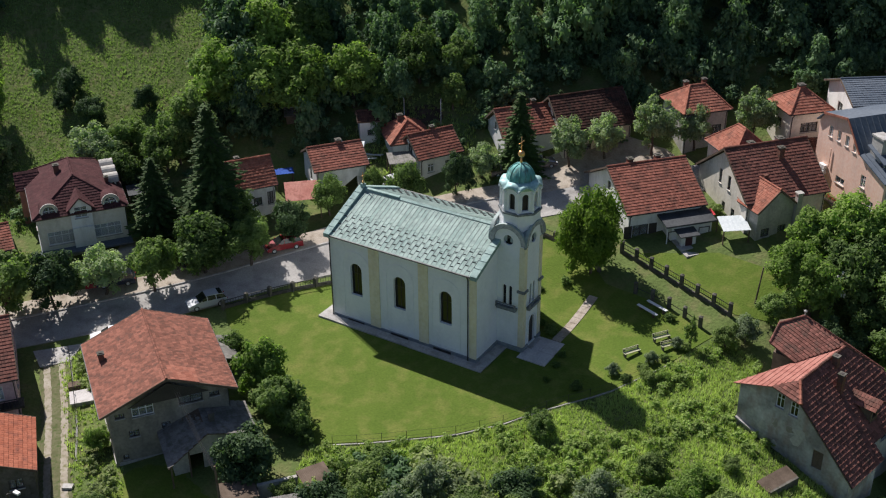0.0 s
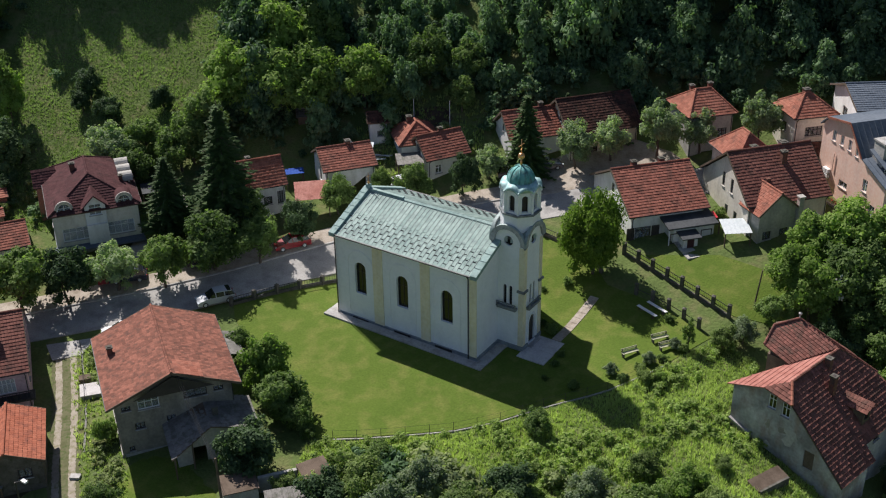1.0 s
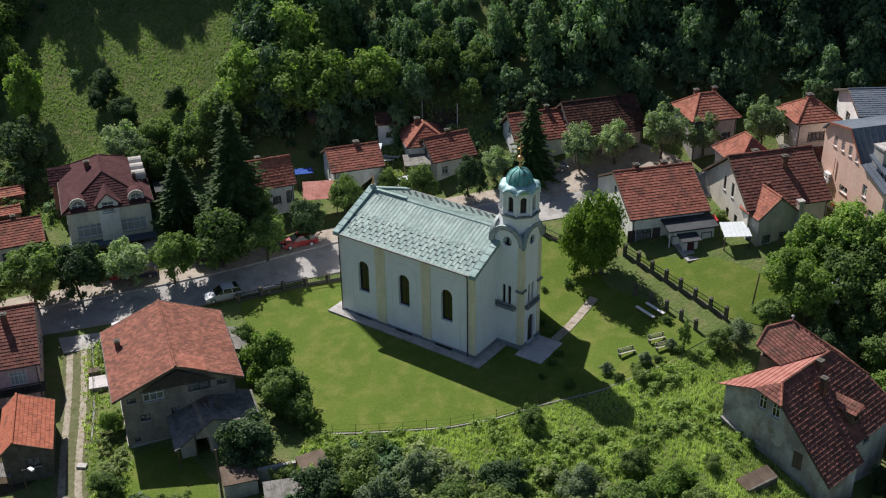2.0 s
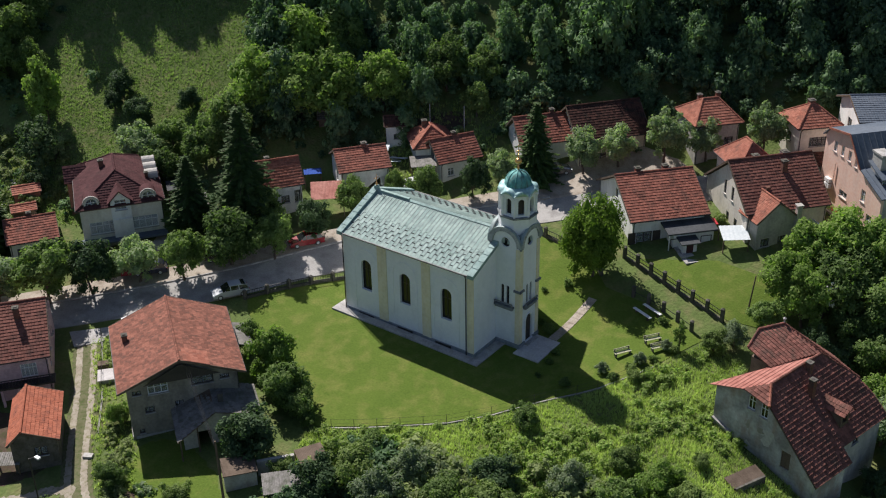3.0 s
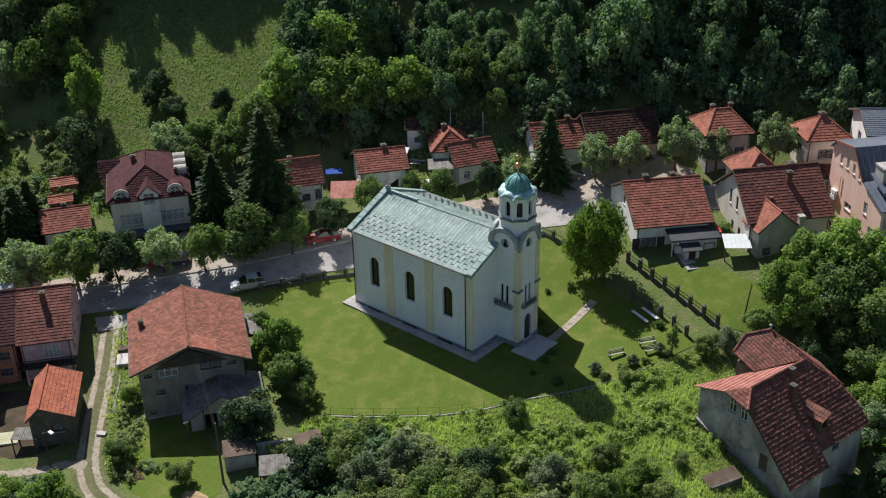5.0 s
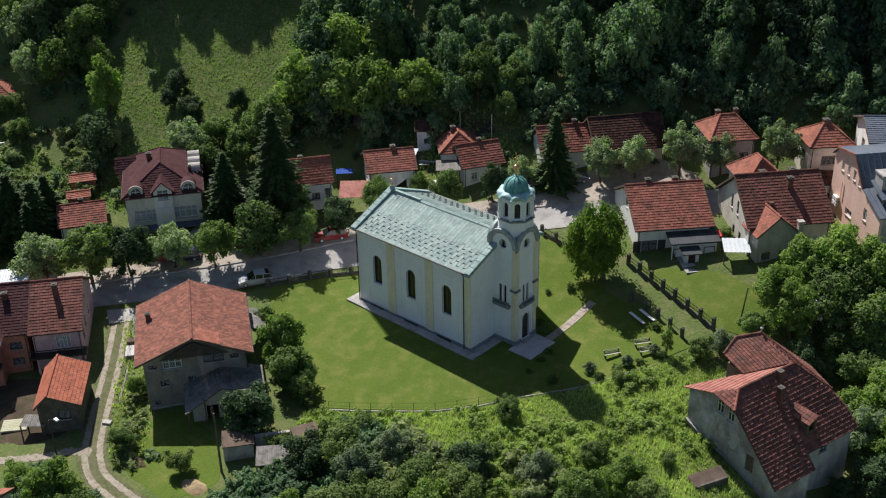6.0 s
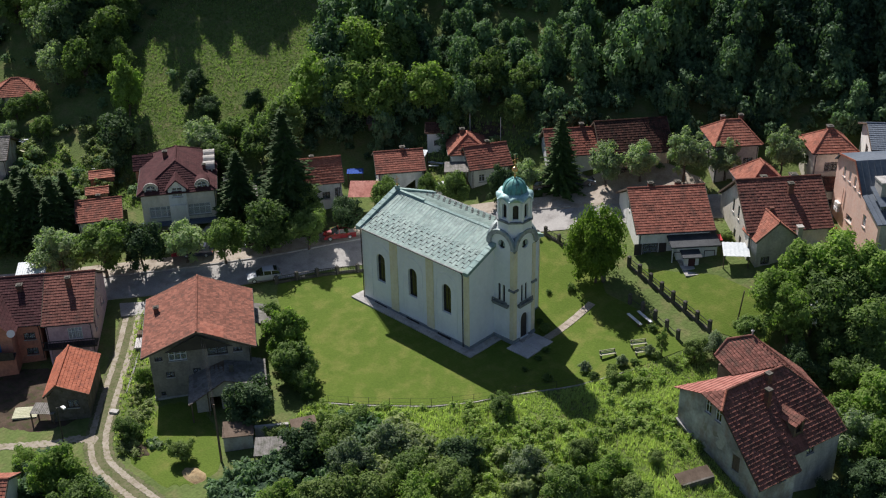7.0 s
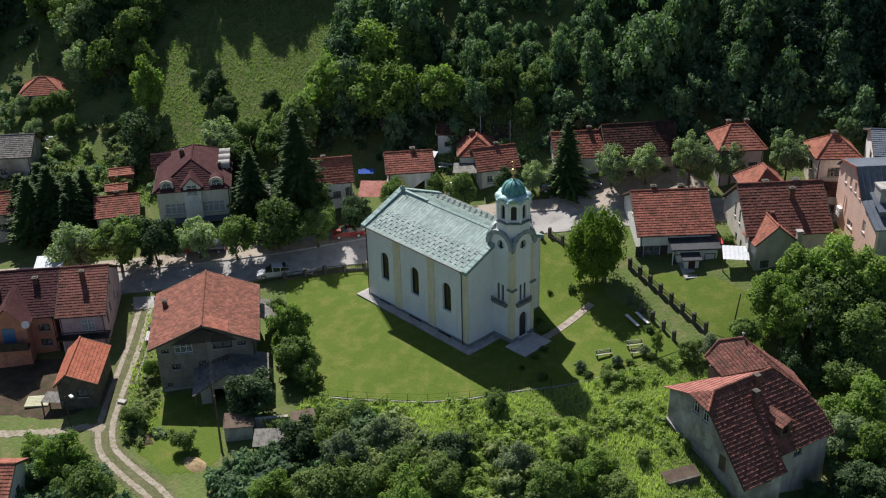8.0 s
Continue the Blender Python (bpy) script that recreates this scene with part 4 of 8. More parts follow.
# ---- houses ----
def house(name, label, x, y, ang, ln, wd, z0, ze, zr, wall="wall_white", roof="tile_red", hip=0.0, over=0.4, openings=(), chimneys=(), course=0.38, base_mat=None, base_h=0.6, frame="white_paint", seed=1, gutter=True, category="house", ridge_v=0.0):
    """A house round (x, y), its ridge turned by ang degrees; ze and zr are the heights of eave and ridge.
    openings: (face, u, z over the base, width, height, kind); faces R and L are the long sides, A and B the ends."""
    t = thing(name, label, category, pose(x, y, z0, 0, 0, ang))
    L, W2, E, R = ln / 2, wd / 2, ze - z0, zr - z0
    lo, wo = L - over, W2 - over
    k = (R - E) / W2
    wt = E + k * over - 0.12
    spec = {"R": ((-lo, -wo, 0), (1, 0, 0), 2 * lo), "L": ((lo, wo, 0), (-1, 0, 0), 2 * lo), "B": ((lo, -wo + 0.25, 0), (0, 1, 0), 2 * wo - 0.5), "A": ((-lo, wo - 0.25, 0), (0, -1, 0), 2 * wo - 0.5)}
    for f, (o, ax, w) in spec.items():
        outline = [(0, -1.5), (w, -1.5), (w, wt)] + ([(w / 2 + (ridge_v if f == "B" else -ridge_v), wt + k * w / 2)] if f in "AB" and not hip else []) + [(0, wt)]
        mine = [q for q in openings if q[0] == f]
        holes = [(arch if "arch" in q[5] else rect)(q[3], q[4], *((8,) if "arch" in q[5] else ()), w / 2 + q[1], q[2]) for q in mine]
        ob = part("wall", Shape().panel(o, ax, outline, holes, 0.25), M[wall], t)
        for _, u, z, ww, hh, kind in mine:
            if "door" in kind:
                window(t, o, ax, w / 2 + u, z, ww, hh, False, 0, "dark_paint" if "dark" in kind else "wood", False, "door")
            else:
                wob = window(t, o, ax, w / 2 + u, z, ww, hh, "arch" in kind, 3 if "wide" in kind else (2 if "trio" in kind else (0 if ww < 0.6 else 1)), frame if "dark" not in kind else "dark_paint", True, curtain="wide" in kind and "dark" not in kind)
                if "shutter" in kind:
                    for sx in (-1, 1):
                        part("shutter", Shape().box(sx * (ww * 0.78) - ww * 0.24, -0.06, 0, sx * (ww * 0.78) + ww * 0.24, -0.01, hh), M["dark_paint"], wob)
        if base_mat:
            a = Vector(o)
            n = Vector(ax).cross(Vector((0, 0, 1)))
            part("plinth", Shape().add([tuple(a + Vector(ax) * uu + n * dd + Vector((0, 0, zz))) for zz in (-1.2, base_h) for uu, dd in ((0, 0.0), (w, 0.0), (w, 0.06), (0, 0.06))],
                 [(0, 1, 2, 3), (7, 6, 5, 4), (0, 4, 5, 1), (1, 5, 6, 2), (2, 6, 7, 3), (3, 7, 4, 0)]), M[base_mat], t)
    # roof
    P = lambda u, v, z: (u, v, z)
    e0, e1, e2, e3 = P(-L, -W2, E), P(L, -W2, E), P(L, W2, E), P(-L, W2, E)
    r0, r1 = P(-L + hip, ridge_v, R), P(L - hip, ridge_v, R)
    slopes = [[e0, e1, r1, r0], [e2, e3, r0, r1]] + ([[e1, e2, r1], [e3, e0, r0]] if hip else [])
    if hip and abs(L - hip) < 0.05:
        slopes = [[e0, e1, r1], [e2, e3, r0], [e1, e2, r1], [e3, e0, r0]]
    board, cover = Shape(), Shape()
    for i, sl in enumerate(slopes):
        board.slab(sl, 0.14)
        tiles(cover, sl, course, 0.3, 0.07, seed * 10 + i)
    part("roof", board, M["wood"], t)
    ob = part("roof_tiles", cover, M[roof], t)
    ob["kind"] = "stuff"
    caps = ridge_row(Shape(), (r0[0], ridge_v, R + 0.05), (r1[0], ridge_v, R + 0.05))
    if hip:
        for a, b in ((e0, r0), (e1, r1), (e2, r1), (e3, r0)):
            ridge_row(caps, (a[0], a[1], a[2] + 0.06), (b[0], b[1], b[2] + 0.05), 0.11)
    part("ridge_tiles", caps, M[roof], t)
    if gutter:
        for v in (-W2 - 0.06, W2 + 0.06):
            part("gutter", Shape().tube((-L, v, E - 0.03), (L, v, E - 0.03), 0.07, None, 6), M["dark_metal"], t)
        for u, v, sx, sy in ((-lo + 0.15, -wo - 0.05, -1, -1), (lo - 0.15, -wo - 0.05, 1, -1)):
            part("downpipe", Shape().tube((u, -W2 - 0.06, E - 0.08), (u, v, E - 0.5), 0.045, None, 6).tube((u, v, E - 0.5), (u, v, 0), 0.045, None, 6), M["dark_metal"], t)
    if not hip:
        for u in (-L, L):
            bd = Shape()
            for s_ in (-1, 1):
                bd.beam((u, s_ * W2, E - 0.04), (u, ridge_v, R - 0.04), 0.06, 0.22)
            part("bargeboard", bd, M["wood"], t)
    for cu, cv, cwid, ch in chimneys:
        zc, ch = R - k * abs(cv), ch * 0.7
        c = part("chimney", Shape().box(cu - cwid / 2, cv - cwid / 2, zc - 0.7, cu + cwid / 2, cv + cwid / 2, zc + ch), M["chimney_brick"] if cwid < 0.75 else M["wall_grey"], t)
        part("chimney_cap", Shape().box(cu - cwid / 2 - 0.07, cv - cwid / 2 - 0.07, zc + ch, cu + cwid / 2 + 0.07, cv + cwid / 2 + 0.07, zc + ch + 0.12).box(cu - cwid / 3, cv - cwid / 3, zc + ch + 0.12, cu + cwid / 3, cv + cwid / 3, zc + ch + 0.2), M["old_concrete"], c)
    return t


# low white house with red tiled roof, porch and lean-to behind the garden fence
hb = house("bungalow", "low white house with red tiled roof and glazed porch", 4.24, 31.66, 48.3, 9.59, 11.93, 2.75, 6.8, 10.04, "wall_white", "tile_red", 0, 0.45,
           [("A", 0.0, 4.4, 0.8, 1.1, "dark"), ("R", -2.9, 1.0, 1.9, 1.5, "shutter dark"), ("A", -2.2, 1.2, 0.9, 1.3, "win")], [(-1.8, 0.5, 0.6, 0.9), (1.6, 0.6, 0.6, 0.9)], base_mat="concrete", base_h=0.7, seed=2)
PV = Matrix.Translation((0.2, -1.3, 0.0))
s = Shape().box(-0.4, -6.3, -1, 4.4, -4.05, 2.95)
part("porch_body", s, M["wall_white"], hb, at=PV)
part("porch_roof", Shape().slab([(-1.2, -6.7, 3.1), (4.75, -6.7, 3.1), (4.75, -3.9, 3.55), (-1.2, -3.9, 3.55)], 0.18), M["dark_sheet"], hb, "flat dark sheet porch roof", at=PV)
part("porch_entry", Shape().box(0.2, -7.6, -1, 1.9, -6.31, 2.2), M["wall_white"], hb, at=PV)
part("porch_entry_roof", Shape().slab([(-0.1, -7.95, 2.3), (2.2, -7.95, 2.3), (2.2, -6.2, 2.55), (-0.1, -6.2, 2.55)], 0.12), M["dark_sheet"], hb, at=PV)
dd = part("entry_door", Shape().box(0.65, -7.66, 0.25, 1.45, -7.61, 2.05), M["tile_maroon"], hb, "dark red entry door", at=PV)
for x0 in (-1.05, 2.6):
    part("porch_window", ring(rect(1.3, 1.2, 0, 0), 0.08, -0.06, 0.0), M["dark_paint"], hb, at=PV @ Matrix.Translation((x0 + 0.9, -6.31, 1.1)))
part("porch_post", Shape().tube((-1.0, -6.5, 0), (-1.0, -6.5, 2.95), 0.07), M["white_paint"], hb, at=PV)
part("entry_steps", Shape().box(0.1, -9.0, -1, 2.0, -7.62, 0.15).box(0.1, -9.5, -1, 2.0, -9.0, 0.0), M["concrete"], hb, "grey concrete entry steps", at=PV)
part("red_awning", Shape().slab([(4.3, -5.4, 3.05), (5.3, -5.4, 3.05), (5.3, -4.2, 3.25), (4.3, -4.2, 3.25)], 0.08), paint("red_sheet", (0.55, 0.03, 0.04), 0.5), hb, "small bright red awning", at=PV)

# large house with steep roof and a cross wing
hc = house("cross_wing_house", "tall cream house with steep weathered red roof and wing", 15.36, 38.35, 49.4, 10.38, 11.16, 2.6, 8.1, 12.28, "wall_cream", "tile_dark", 0, 0.35,
           [("A", -0.6, 5.3, 0.6, 1.7, "dark"), ("A", 1.3, 5.2, 0.6, 1.7, "dark"), ("A", 0.6, 1.6, 0.7, 1.9, "dark"), ("A", 2.6, 1.6, 0.7, 1.9, "dark"), ("R", 3.6, 1.3, 0.8, 1.7, "dark"), ("R", 2.4, 1.0, 0.8, 1.2, "win")],
           [(-1.6, 0.4, 0.7, 0.5), (2.0, 0.4, 0.8, 0.6), (1.0, -1.6, 0.6, 1.6)], seed=3)
WG = Matrix.Translation((-2.54, -1.39, -0.03)) @ Matrix.Rotation(radians(6.4), 4, "Z")
part("wing_wall", Shape().panel((-2.35, -5.15, 0), (1, 0, 0), [(0, -1.2), (4.7, -1.2), (4.7, 5.2), (2.35, 7.05), (0, 5.2)], [rect(1.1, 1.0, 1.2, 1.8), rect(1.1, 1.0, 3.4, 1.8)], 0.25), M["wall_grey"], hc, at=WG)
wo_ = WG @ Vector((-2.35, -5.15, 0))
wa_ = WG.to_3x3() @ Vector((1, 0, 0))
for u in (1.2, 3.4):
    window(hc, wo_, wa_, u, 1.8, 1.1, 1.0, False, 1, "dark_paint")
part("wing_wall", Shape().panel((2.35, -4.9, 0), (0, 1, 0), [(0, -1.2), (2.8, -1.2), (2.8, 5.15), (0, 5.15)], [], 0.25), M["wall_grey"], hc, at=WG)
part("wing_wall", Shape().panel((-2.35, -2.4, 0), (0, -1, 0), [(0, -1.2), (2.5, -1.2), (2.5, 5.15), (0, 5.15)], [], 0.25), M["wall_grey"], hc, at=WG)
wr = [[(-2.74, -5.5, 5.0), (-2.74, -1.9, 5.0), (0, 0.6, 7.25), (0, -5.5, 7.25)], [(2.74, -1.9, 5.0), (2.74, -5.5, 5.0), (0, -5.5, 7.25), (0, 0.6, 7.25)]]
bo, co = Shape(), Shape()
for i, sl in enumerate(wr):
    bo.slab(sl[::-1] if (Vector(sl[1]) - Vector(sl[0])).cross(Vector(sl[2]) - Vector(sl[0])).z < 0 else sl, 0.13)
    tiles(co, sl, 0.36, 0.28, 0.06, 77 + i)
part("wing_roof", bo, M["wood"], hc, at=WG)
part("wing_roof_tiles", co, M["tile_orange"], hc, at=WG)["kind"] = "stuff"
part("wing_ridge_tiles", ridge_row(Shape(), (0, -5.5, 7.3), (0, 0.6, 7.3)), M["tile_orange"], hc, at=WG)
part("wing_bargeboard", Shape().beam((-2.74, -5.55, 4.95), (0, -5.55, 7.2), 0.06, 0.2).beam((2.74, -5.55, 4.95), (0, -5.55, 7.2), 0.06, 0.2), M["wood"], hc, at=WG)
part("wing_chimney", Shape().box(0.4, -2.2, 5.6, 0.9, -1.7, 7.5), M["chimney_brick"], hc, at=WG)
part("chimney_stack", Shape().box(0.4, -6.75, -1, 0.95, -6.2, 6.3).box(0.3, -6.85, 6.3, 1.05, -6.1, 6.45), M["wall_grey"], hc, "free-standing grey chimney stack")
bl = Shape().box(1.3, -6.8, 2.6, 3.5, -4.8, 2.75)
for i in range(8):
    bl.box(1.35 + 0.3 * i, -6.8, 2.75, 1.4 + 0.3 * i, -6.75, 3.65)
bl.box(1.3, -6.82, 3.62, 3.5, -6.73, 3.7).box(3.42, -6.8, 2.75, 3.5, -4.9, 3.7)
part("balcony", bl, M["white_paint"], hc, "small white railed balcony")

# farmhouse with broad orange roof beside the lane
ha = house("farmhouse", "grey rendered farmhouse with broad faded orange tile roof", -21.3, -19.8, 144.2, 12.6, 11.9, -2.3, 3.55, 6.05, "wall_farm", "tile_farm", 0, 0.75,
           [("A", -2.3, 4.7, 1.9, 1.15, "trio"), ("A", 1.9, 4.9, 2.1, 1.0, "dark"), ("A", -4.3, 4.9, 0.8, 0.5, "dark"), ("A", 4.0, 5.05, 0.9, 0.5, "dark"), ("A", -3.3, 2.7, 0.9, 0.7, "dark"), ("A", -0.5, 2.9, 0.8, 0.6, "dark"), ("A", -4.3, 0.5, 0.5, 0.5, "dark"),
            ("R", -2, 3.4, 1.2, 1.1, "win"), ("R", 2, 3.4, 1.2, 1.1, "win")], [(2.0, 4.6, 0.5, 1.0)], 0.36, seed=4, base_mat="concrete", base_h=0.3)
# One dark panel stands for the gable's board and the void's shade.
part("gable_void", Shape().panel((-6.15, 3.6, 0), (0, -1, 0), [(0, 6.15), (7.2, 6.15), (3.6, 7.85)], [], 0.05), M["dark_paint"], ha, "dark panel for the board and void shade of the gable")
pr = [(-6.28, -2.7), (-3.9, -2.7), (-3.9, -0.35), (-6.28, -0.35)]
kf = 2.5 / 5.95
pr = [(u, v, 8.35 + kf * v + 0.085) for u, v in pr]
part("tile_patch", tiles(Shape(), pr, 0.36, 0.3, 0.06, 49), M["tile_orange"], ha, "patch of newer darker red tiles")["kind"] = "stuff"
part("side_canopy", Shape().slab([(1.5, -7.8, 3.7), (6.0, -7.8, 3.7), (6.0, -5.5, 4.3), (1.5, -5.5, 4.3)], 0.1), M["slab_grey"], ha, "grey flat sheet canopy")
# lean-to with grey roof in front of the gable
an = thing("lean_to", "low outbuilding with mossy grey roof beside the farmhouse", "outbuilding", pose(-13.4, -22.2, -2.3, 0, 0, 54.2))
part("wall", Shape().panel((-3.4, -1.3, 0), (1, 0, 0), [(0, -1), (6.8, -1), (6.8, 2.85), (3.3, 3.7), (0, 2.55)], [rect(1.2, 1.9, 2.0, 0.1), rect(1.0, 0.9, 4.6, 1.2)], 0.2), M["wall_grey"], an)
part("wall", Shape().panel((3.4, -1.1, 0), (0, 1, 0), [(0, -1), (3.6, -1), (3.6, 2.9), (0, 2.85)], [], 0.2), M["wall_grey"], an)
part("wall", Shape().panel((-3.4, 2.3, 0), (0, -1, 0), [(0, -1), (3.4, -1), (3.4, 2.55), (0, 2.65)], [], 0.2), M["wall_grey"], an)
rs = [[(-4.05, 2.65, 2.65), (-4.05, -3.15, 2.5), (-0.25, -1.5, 3.95), (-0.25, 3.8, 4.2)], [(4.05, -1.8, 3.0), (4.05, 2.9, 3.25), (-0.25, 3.8, 4.2), (-0.25, -1.5, 3.95)]]
b_, c_ = Shape(), Shape()
for i, sl in enumerate(rs):
    b_.slab(sl, 0.1)
    tiles(c_, sl, 0.5, 0.45, 0.05, 40 + i)
part("roof", b_, M["wood"], an)
part("roof_covering", c_, M["slab_grey"], an)["kind"] = "stuff"
part("chimney", Shape().box(0.3, 0.1, 3.2, 0.75, 0.55, 4.7).box(0.24, 0.04, 4.7, 0.81, 0.61, 4.8), M["old_concrete"], an)
for u, v, h in ((-3.8, -2.8, 2.45), (-2.1, -2.0, 3.0)):
    part("post", Shape().box(u - 0.07, v - 0.07, -0.6, u + 0.07, v + 0.07, h), M["wood"], an)

# old house on the slope with a long catslide roof
hd = thing("old_house", "derelict grey house with patched old tile roof", "house", pose(30.1, 2.5, -3.5, 0, 0, 76))
Z = 3.5
rdg = 6.55 + Z
zs = lambda v: rdg + 1.0 * v
zl = lambda v: rdg - 0.365 * v
front = [(0, -3.0), (11.1, -3.0), (11.1, zs(-6.3) - 0.2), (4.8 + 1.1, zs(-1.1) - 0.15), (4.8 - 1.5, zl(1.5) - 0.1), (0, zl(4.8) - 0.1)]
hol = [rect(0.8, 1.4, 3.9, 3.9 + Z), rect(0.8, 1.4, 5.25, 3.7 + Z), rect(0.95, 1.8, 8.0, -0.3 + Z)]
o = (0, 4.8, 0)
part("gable_wall", Shape().panel(o, (0, -1, 0), front, hol, 0.45), M["wall_worn"], hd, "worn cement render with exposed brick")
window(hd, o, (0, -1, 0), 3.9, 3.9 + Z, 0.8, 1.4, False, 1, "white_paint", pane="unlit_pane")
window(hd, o, (0, -1, 0), 5.25, 3.7 + Z, 0.8, 1.4, False, 1, "white_paint", pane="unlit_pane")
part("boarded_opening", Shape().box(0.1, -3.7, -0.3 + Z, 0.2, -2.7, 1.5 + Z), M["wood"], hd)
part("ledge", Shape().beam((-0.14, 4.8, 1.05 + Z), (-0.14, 2.4, 0.3 + Z), 0.3, 0.16), M["concrete"], hd, "pale concrete ledge along the wall foot")
rw = random.Random(12)
for k in range(12):
    v, z = rw.uniform(0.3, 10.4), rw.uniform(0.2, 8.6)
    if z > 8.3 - max(0, v - 5.5) * 1.05 or z < 3.2 - v * 0.3 or any(abs(v - a) < 0.8 and abs(z - b) < 1.3 for a, b in ((3.9, 8.1), (5.25, 7.9), (8.0, 4.1))):
        continue
    w_, h_ = rw.uniform(0.3, 0.9), rw.uniform(0.3, 1.1)
    ring_ = [(v + w_ * rw.uniform(0.35, 1.1) * math.cos(q * math.pi / 5), z + h_ * rw.uniform(0.35, 1.1) * math.sin(q * math.pi / 5)) for q in range(10)]
    part("plaster_patch", Shape().panel((-0.012, 4.8, 0), (0, -1, 0), ring_, [], 0.011), M["wall_grey"] if k % 4 else M["wall_farm"], hd)
part("side_wall", Shape().panel((4.7, 2.7, 0), (-4.25, 2.0, 0), [(0, -1.5), (4.69, -1.5), (4.69, zl(4.7) - 0.15), (0, zl(2.7) - 0.15)], [], 0.3), M["wall_worn"], hd)
part("side_wall", Shape().panel((0.45, -6.3, 0), (1, 0, 0), [(0, -3), (4.4, -3), (4.4, zs(-6.3) - 0.2), (0, zs(-6.3) - 0.2)], [rect(0.8, 0.9, 2.6, -0.8 + Z)], 0.4), M["wall_worn"], hd)
window(hd, (0.45, -6.3, 0), (1, 0, 0), 2.6, -0.8 + Z, 0.8, 0.9, False, 1, "white_paint")
part("side_wall", Shape().panel((4.85, -5.25, 0), (1, 0, 0), [(0, -3), (7.0, -3), (7.0, zs(-5.25) - 0.2), (0, zs(-5.25) - 0.2)], [rect(1.0, 0.8, 3.0, -0.3 + Z)], 0.4), M["wall_grey"], hd)
window(hd, (4.85, -5.25, 0), (1, 0, 0), 3.0, -0.3 + Z, 1.0, 0.8, False, 1, "dark_paint")
part("end_wall", Shape().panel((11.85, -4.85, 0), (0, 1, 0), [(0, -3), (2.4, -3), (2.4, zs(-2.9) - 0.3), (0, zs(-4.85) - 0.3)], [], 0.4), M["wall_worn"], hd)
board, cover = Shape(), Shape()
for i, sl in enumerate(([(-0.35, -6.7), (5.1, -6.7), (5.1, 0), (1.2, 0), (-0.35, -1.15)], [(5.1, -5.6), (12.3, -5.6), (12.1, -3.9), (11.5, -2.65), (8.6, 0), (5.1, 0)])):
    sl = [(u, v, zs(v)) for u, v in sl]
    board.slab(sl, 0.15)
    tiles(cover, sl, 0.42, 0.3, 0.12, 60 + i)
part("roof", board, M["wood"], hd)
part("roof_tiles", cover, M["tile_old"], hd, "patched old red roof tiles")["kind"] = "stuff"
sh = [(-0.5, 5.25, zl(5.25)), (-0.45, 1.7, zl(1.7)), (1.2, 0.0, rdg), (8.5, 0.0, rdg), (4.5, 2.5, zl(2.5))]
part("sheet_roof", Shape().slab(sh, 0.08), M["sheet_pink"], hd, "faded pink sheet metal roof slope")
for i in range(1, 11):
    v = 5.1 - i * 0.5
    u1 = 4.5 + (2.5 - v) * 1.55 if v < 2.5 else 4.5 - (v - 2.5) * 1.75
    if u1 > 0.3:
        part("sheet_rib", Shape().beam((-0.45 if v > 1.7 else 1.2 - v, v, zl(v) + 0.02), (u1, v, zl(v) + 0.02), 0.04, 0.04), M["sheet_pink"], hd)
hip = [(-0.4, -1.15, zs(-1.15) + 0.03), (-0.4, 1.7, zl(1.7) + 0.03), (1.25, 0, rdg + 0.03)]
part("half_hip", tiles(Shape().slab(hip, 0.1), hip, 0.35, 0.3, 0.07, 90), M["tile_old"], hd)
part("ridge_tiles", ridge_row(Shape(), (1.2, 0, rdg + 0.06), (8.6, 0, rdg + 0.06)), M["tile_old"], hd)
part("hip_tiles", ridge_row(Shape(), (-0.4, -1.15, zs(-1.15) + 0.1), (1.2, 0, rdg + 0.08), 0.12), M["tile_orange"], hd, "bright orange hip tiles")
for u, v, h in ((4.8, -1.9, 1.7), (6.1, -0.55, 0.95)):
    c = part("chimney", Shape().box(u - 0.26, v - 0.26, zs(v) - 0.5, u + 0.26, v + 0.26, zs(v) + h), M["chimney_brick"], hd)
    part("chimney_cap", Shape().box(u - 0.31, v - 0.31, zs(v) + h, u + 0.31, v + 0.31, zs(v) + h + 0.1), M["old_concrete"], c)
    part("flue", Shape().box(u - 0.13, v - 0.13, zs(v) + h + 0.1, u + 0.13, v + 0.13, zs(v) + h + 0.115), M["dark_paint"], c)
part("dormer_wall", Shape().panel((5.85, -4.6, 0), (1, 0, 0), [(0, 1.7 + Z), (1.3, 1.7 + Z), (1.3, 3.6 + Z), (0.65, 4.2 + Z), (0, 3.6 + Z)], [rect(0.7, 0.9, 0.65, 2.4 + Z)], 0.5), M["wood"], hd)
part("dormer_cheek", Shape().prism([(5.86, -4.1), (7.14, -4.1), (7.14, -3.0), (5.86, -3.0)], 2.3 + Z, 3.55 + Z), M["wood"], hd)
for k, sl in enumerate(([(5.6, -3.0, 3.55 + Z), (5.6, -5.0, 3.55 + Z), (6.5, -5.2, 4.35 + Z), (6.5, -2.2, 4.35 + Z)], [(7.4, -5.0, 3.55 + Z), (7.4, -3.0, 3.55 + Z), (6.5, -2.2, 4.35 + Z), (6.5, -5.2, 4.35 + Z)])):
    part("dormer_roof", tiles(Shape().slab(sl, 0.08), sl, 0.35, 0.3, 0.06, 71 + k), M["tile_old"], hd)
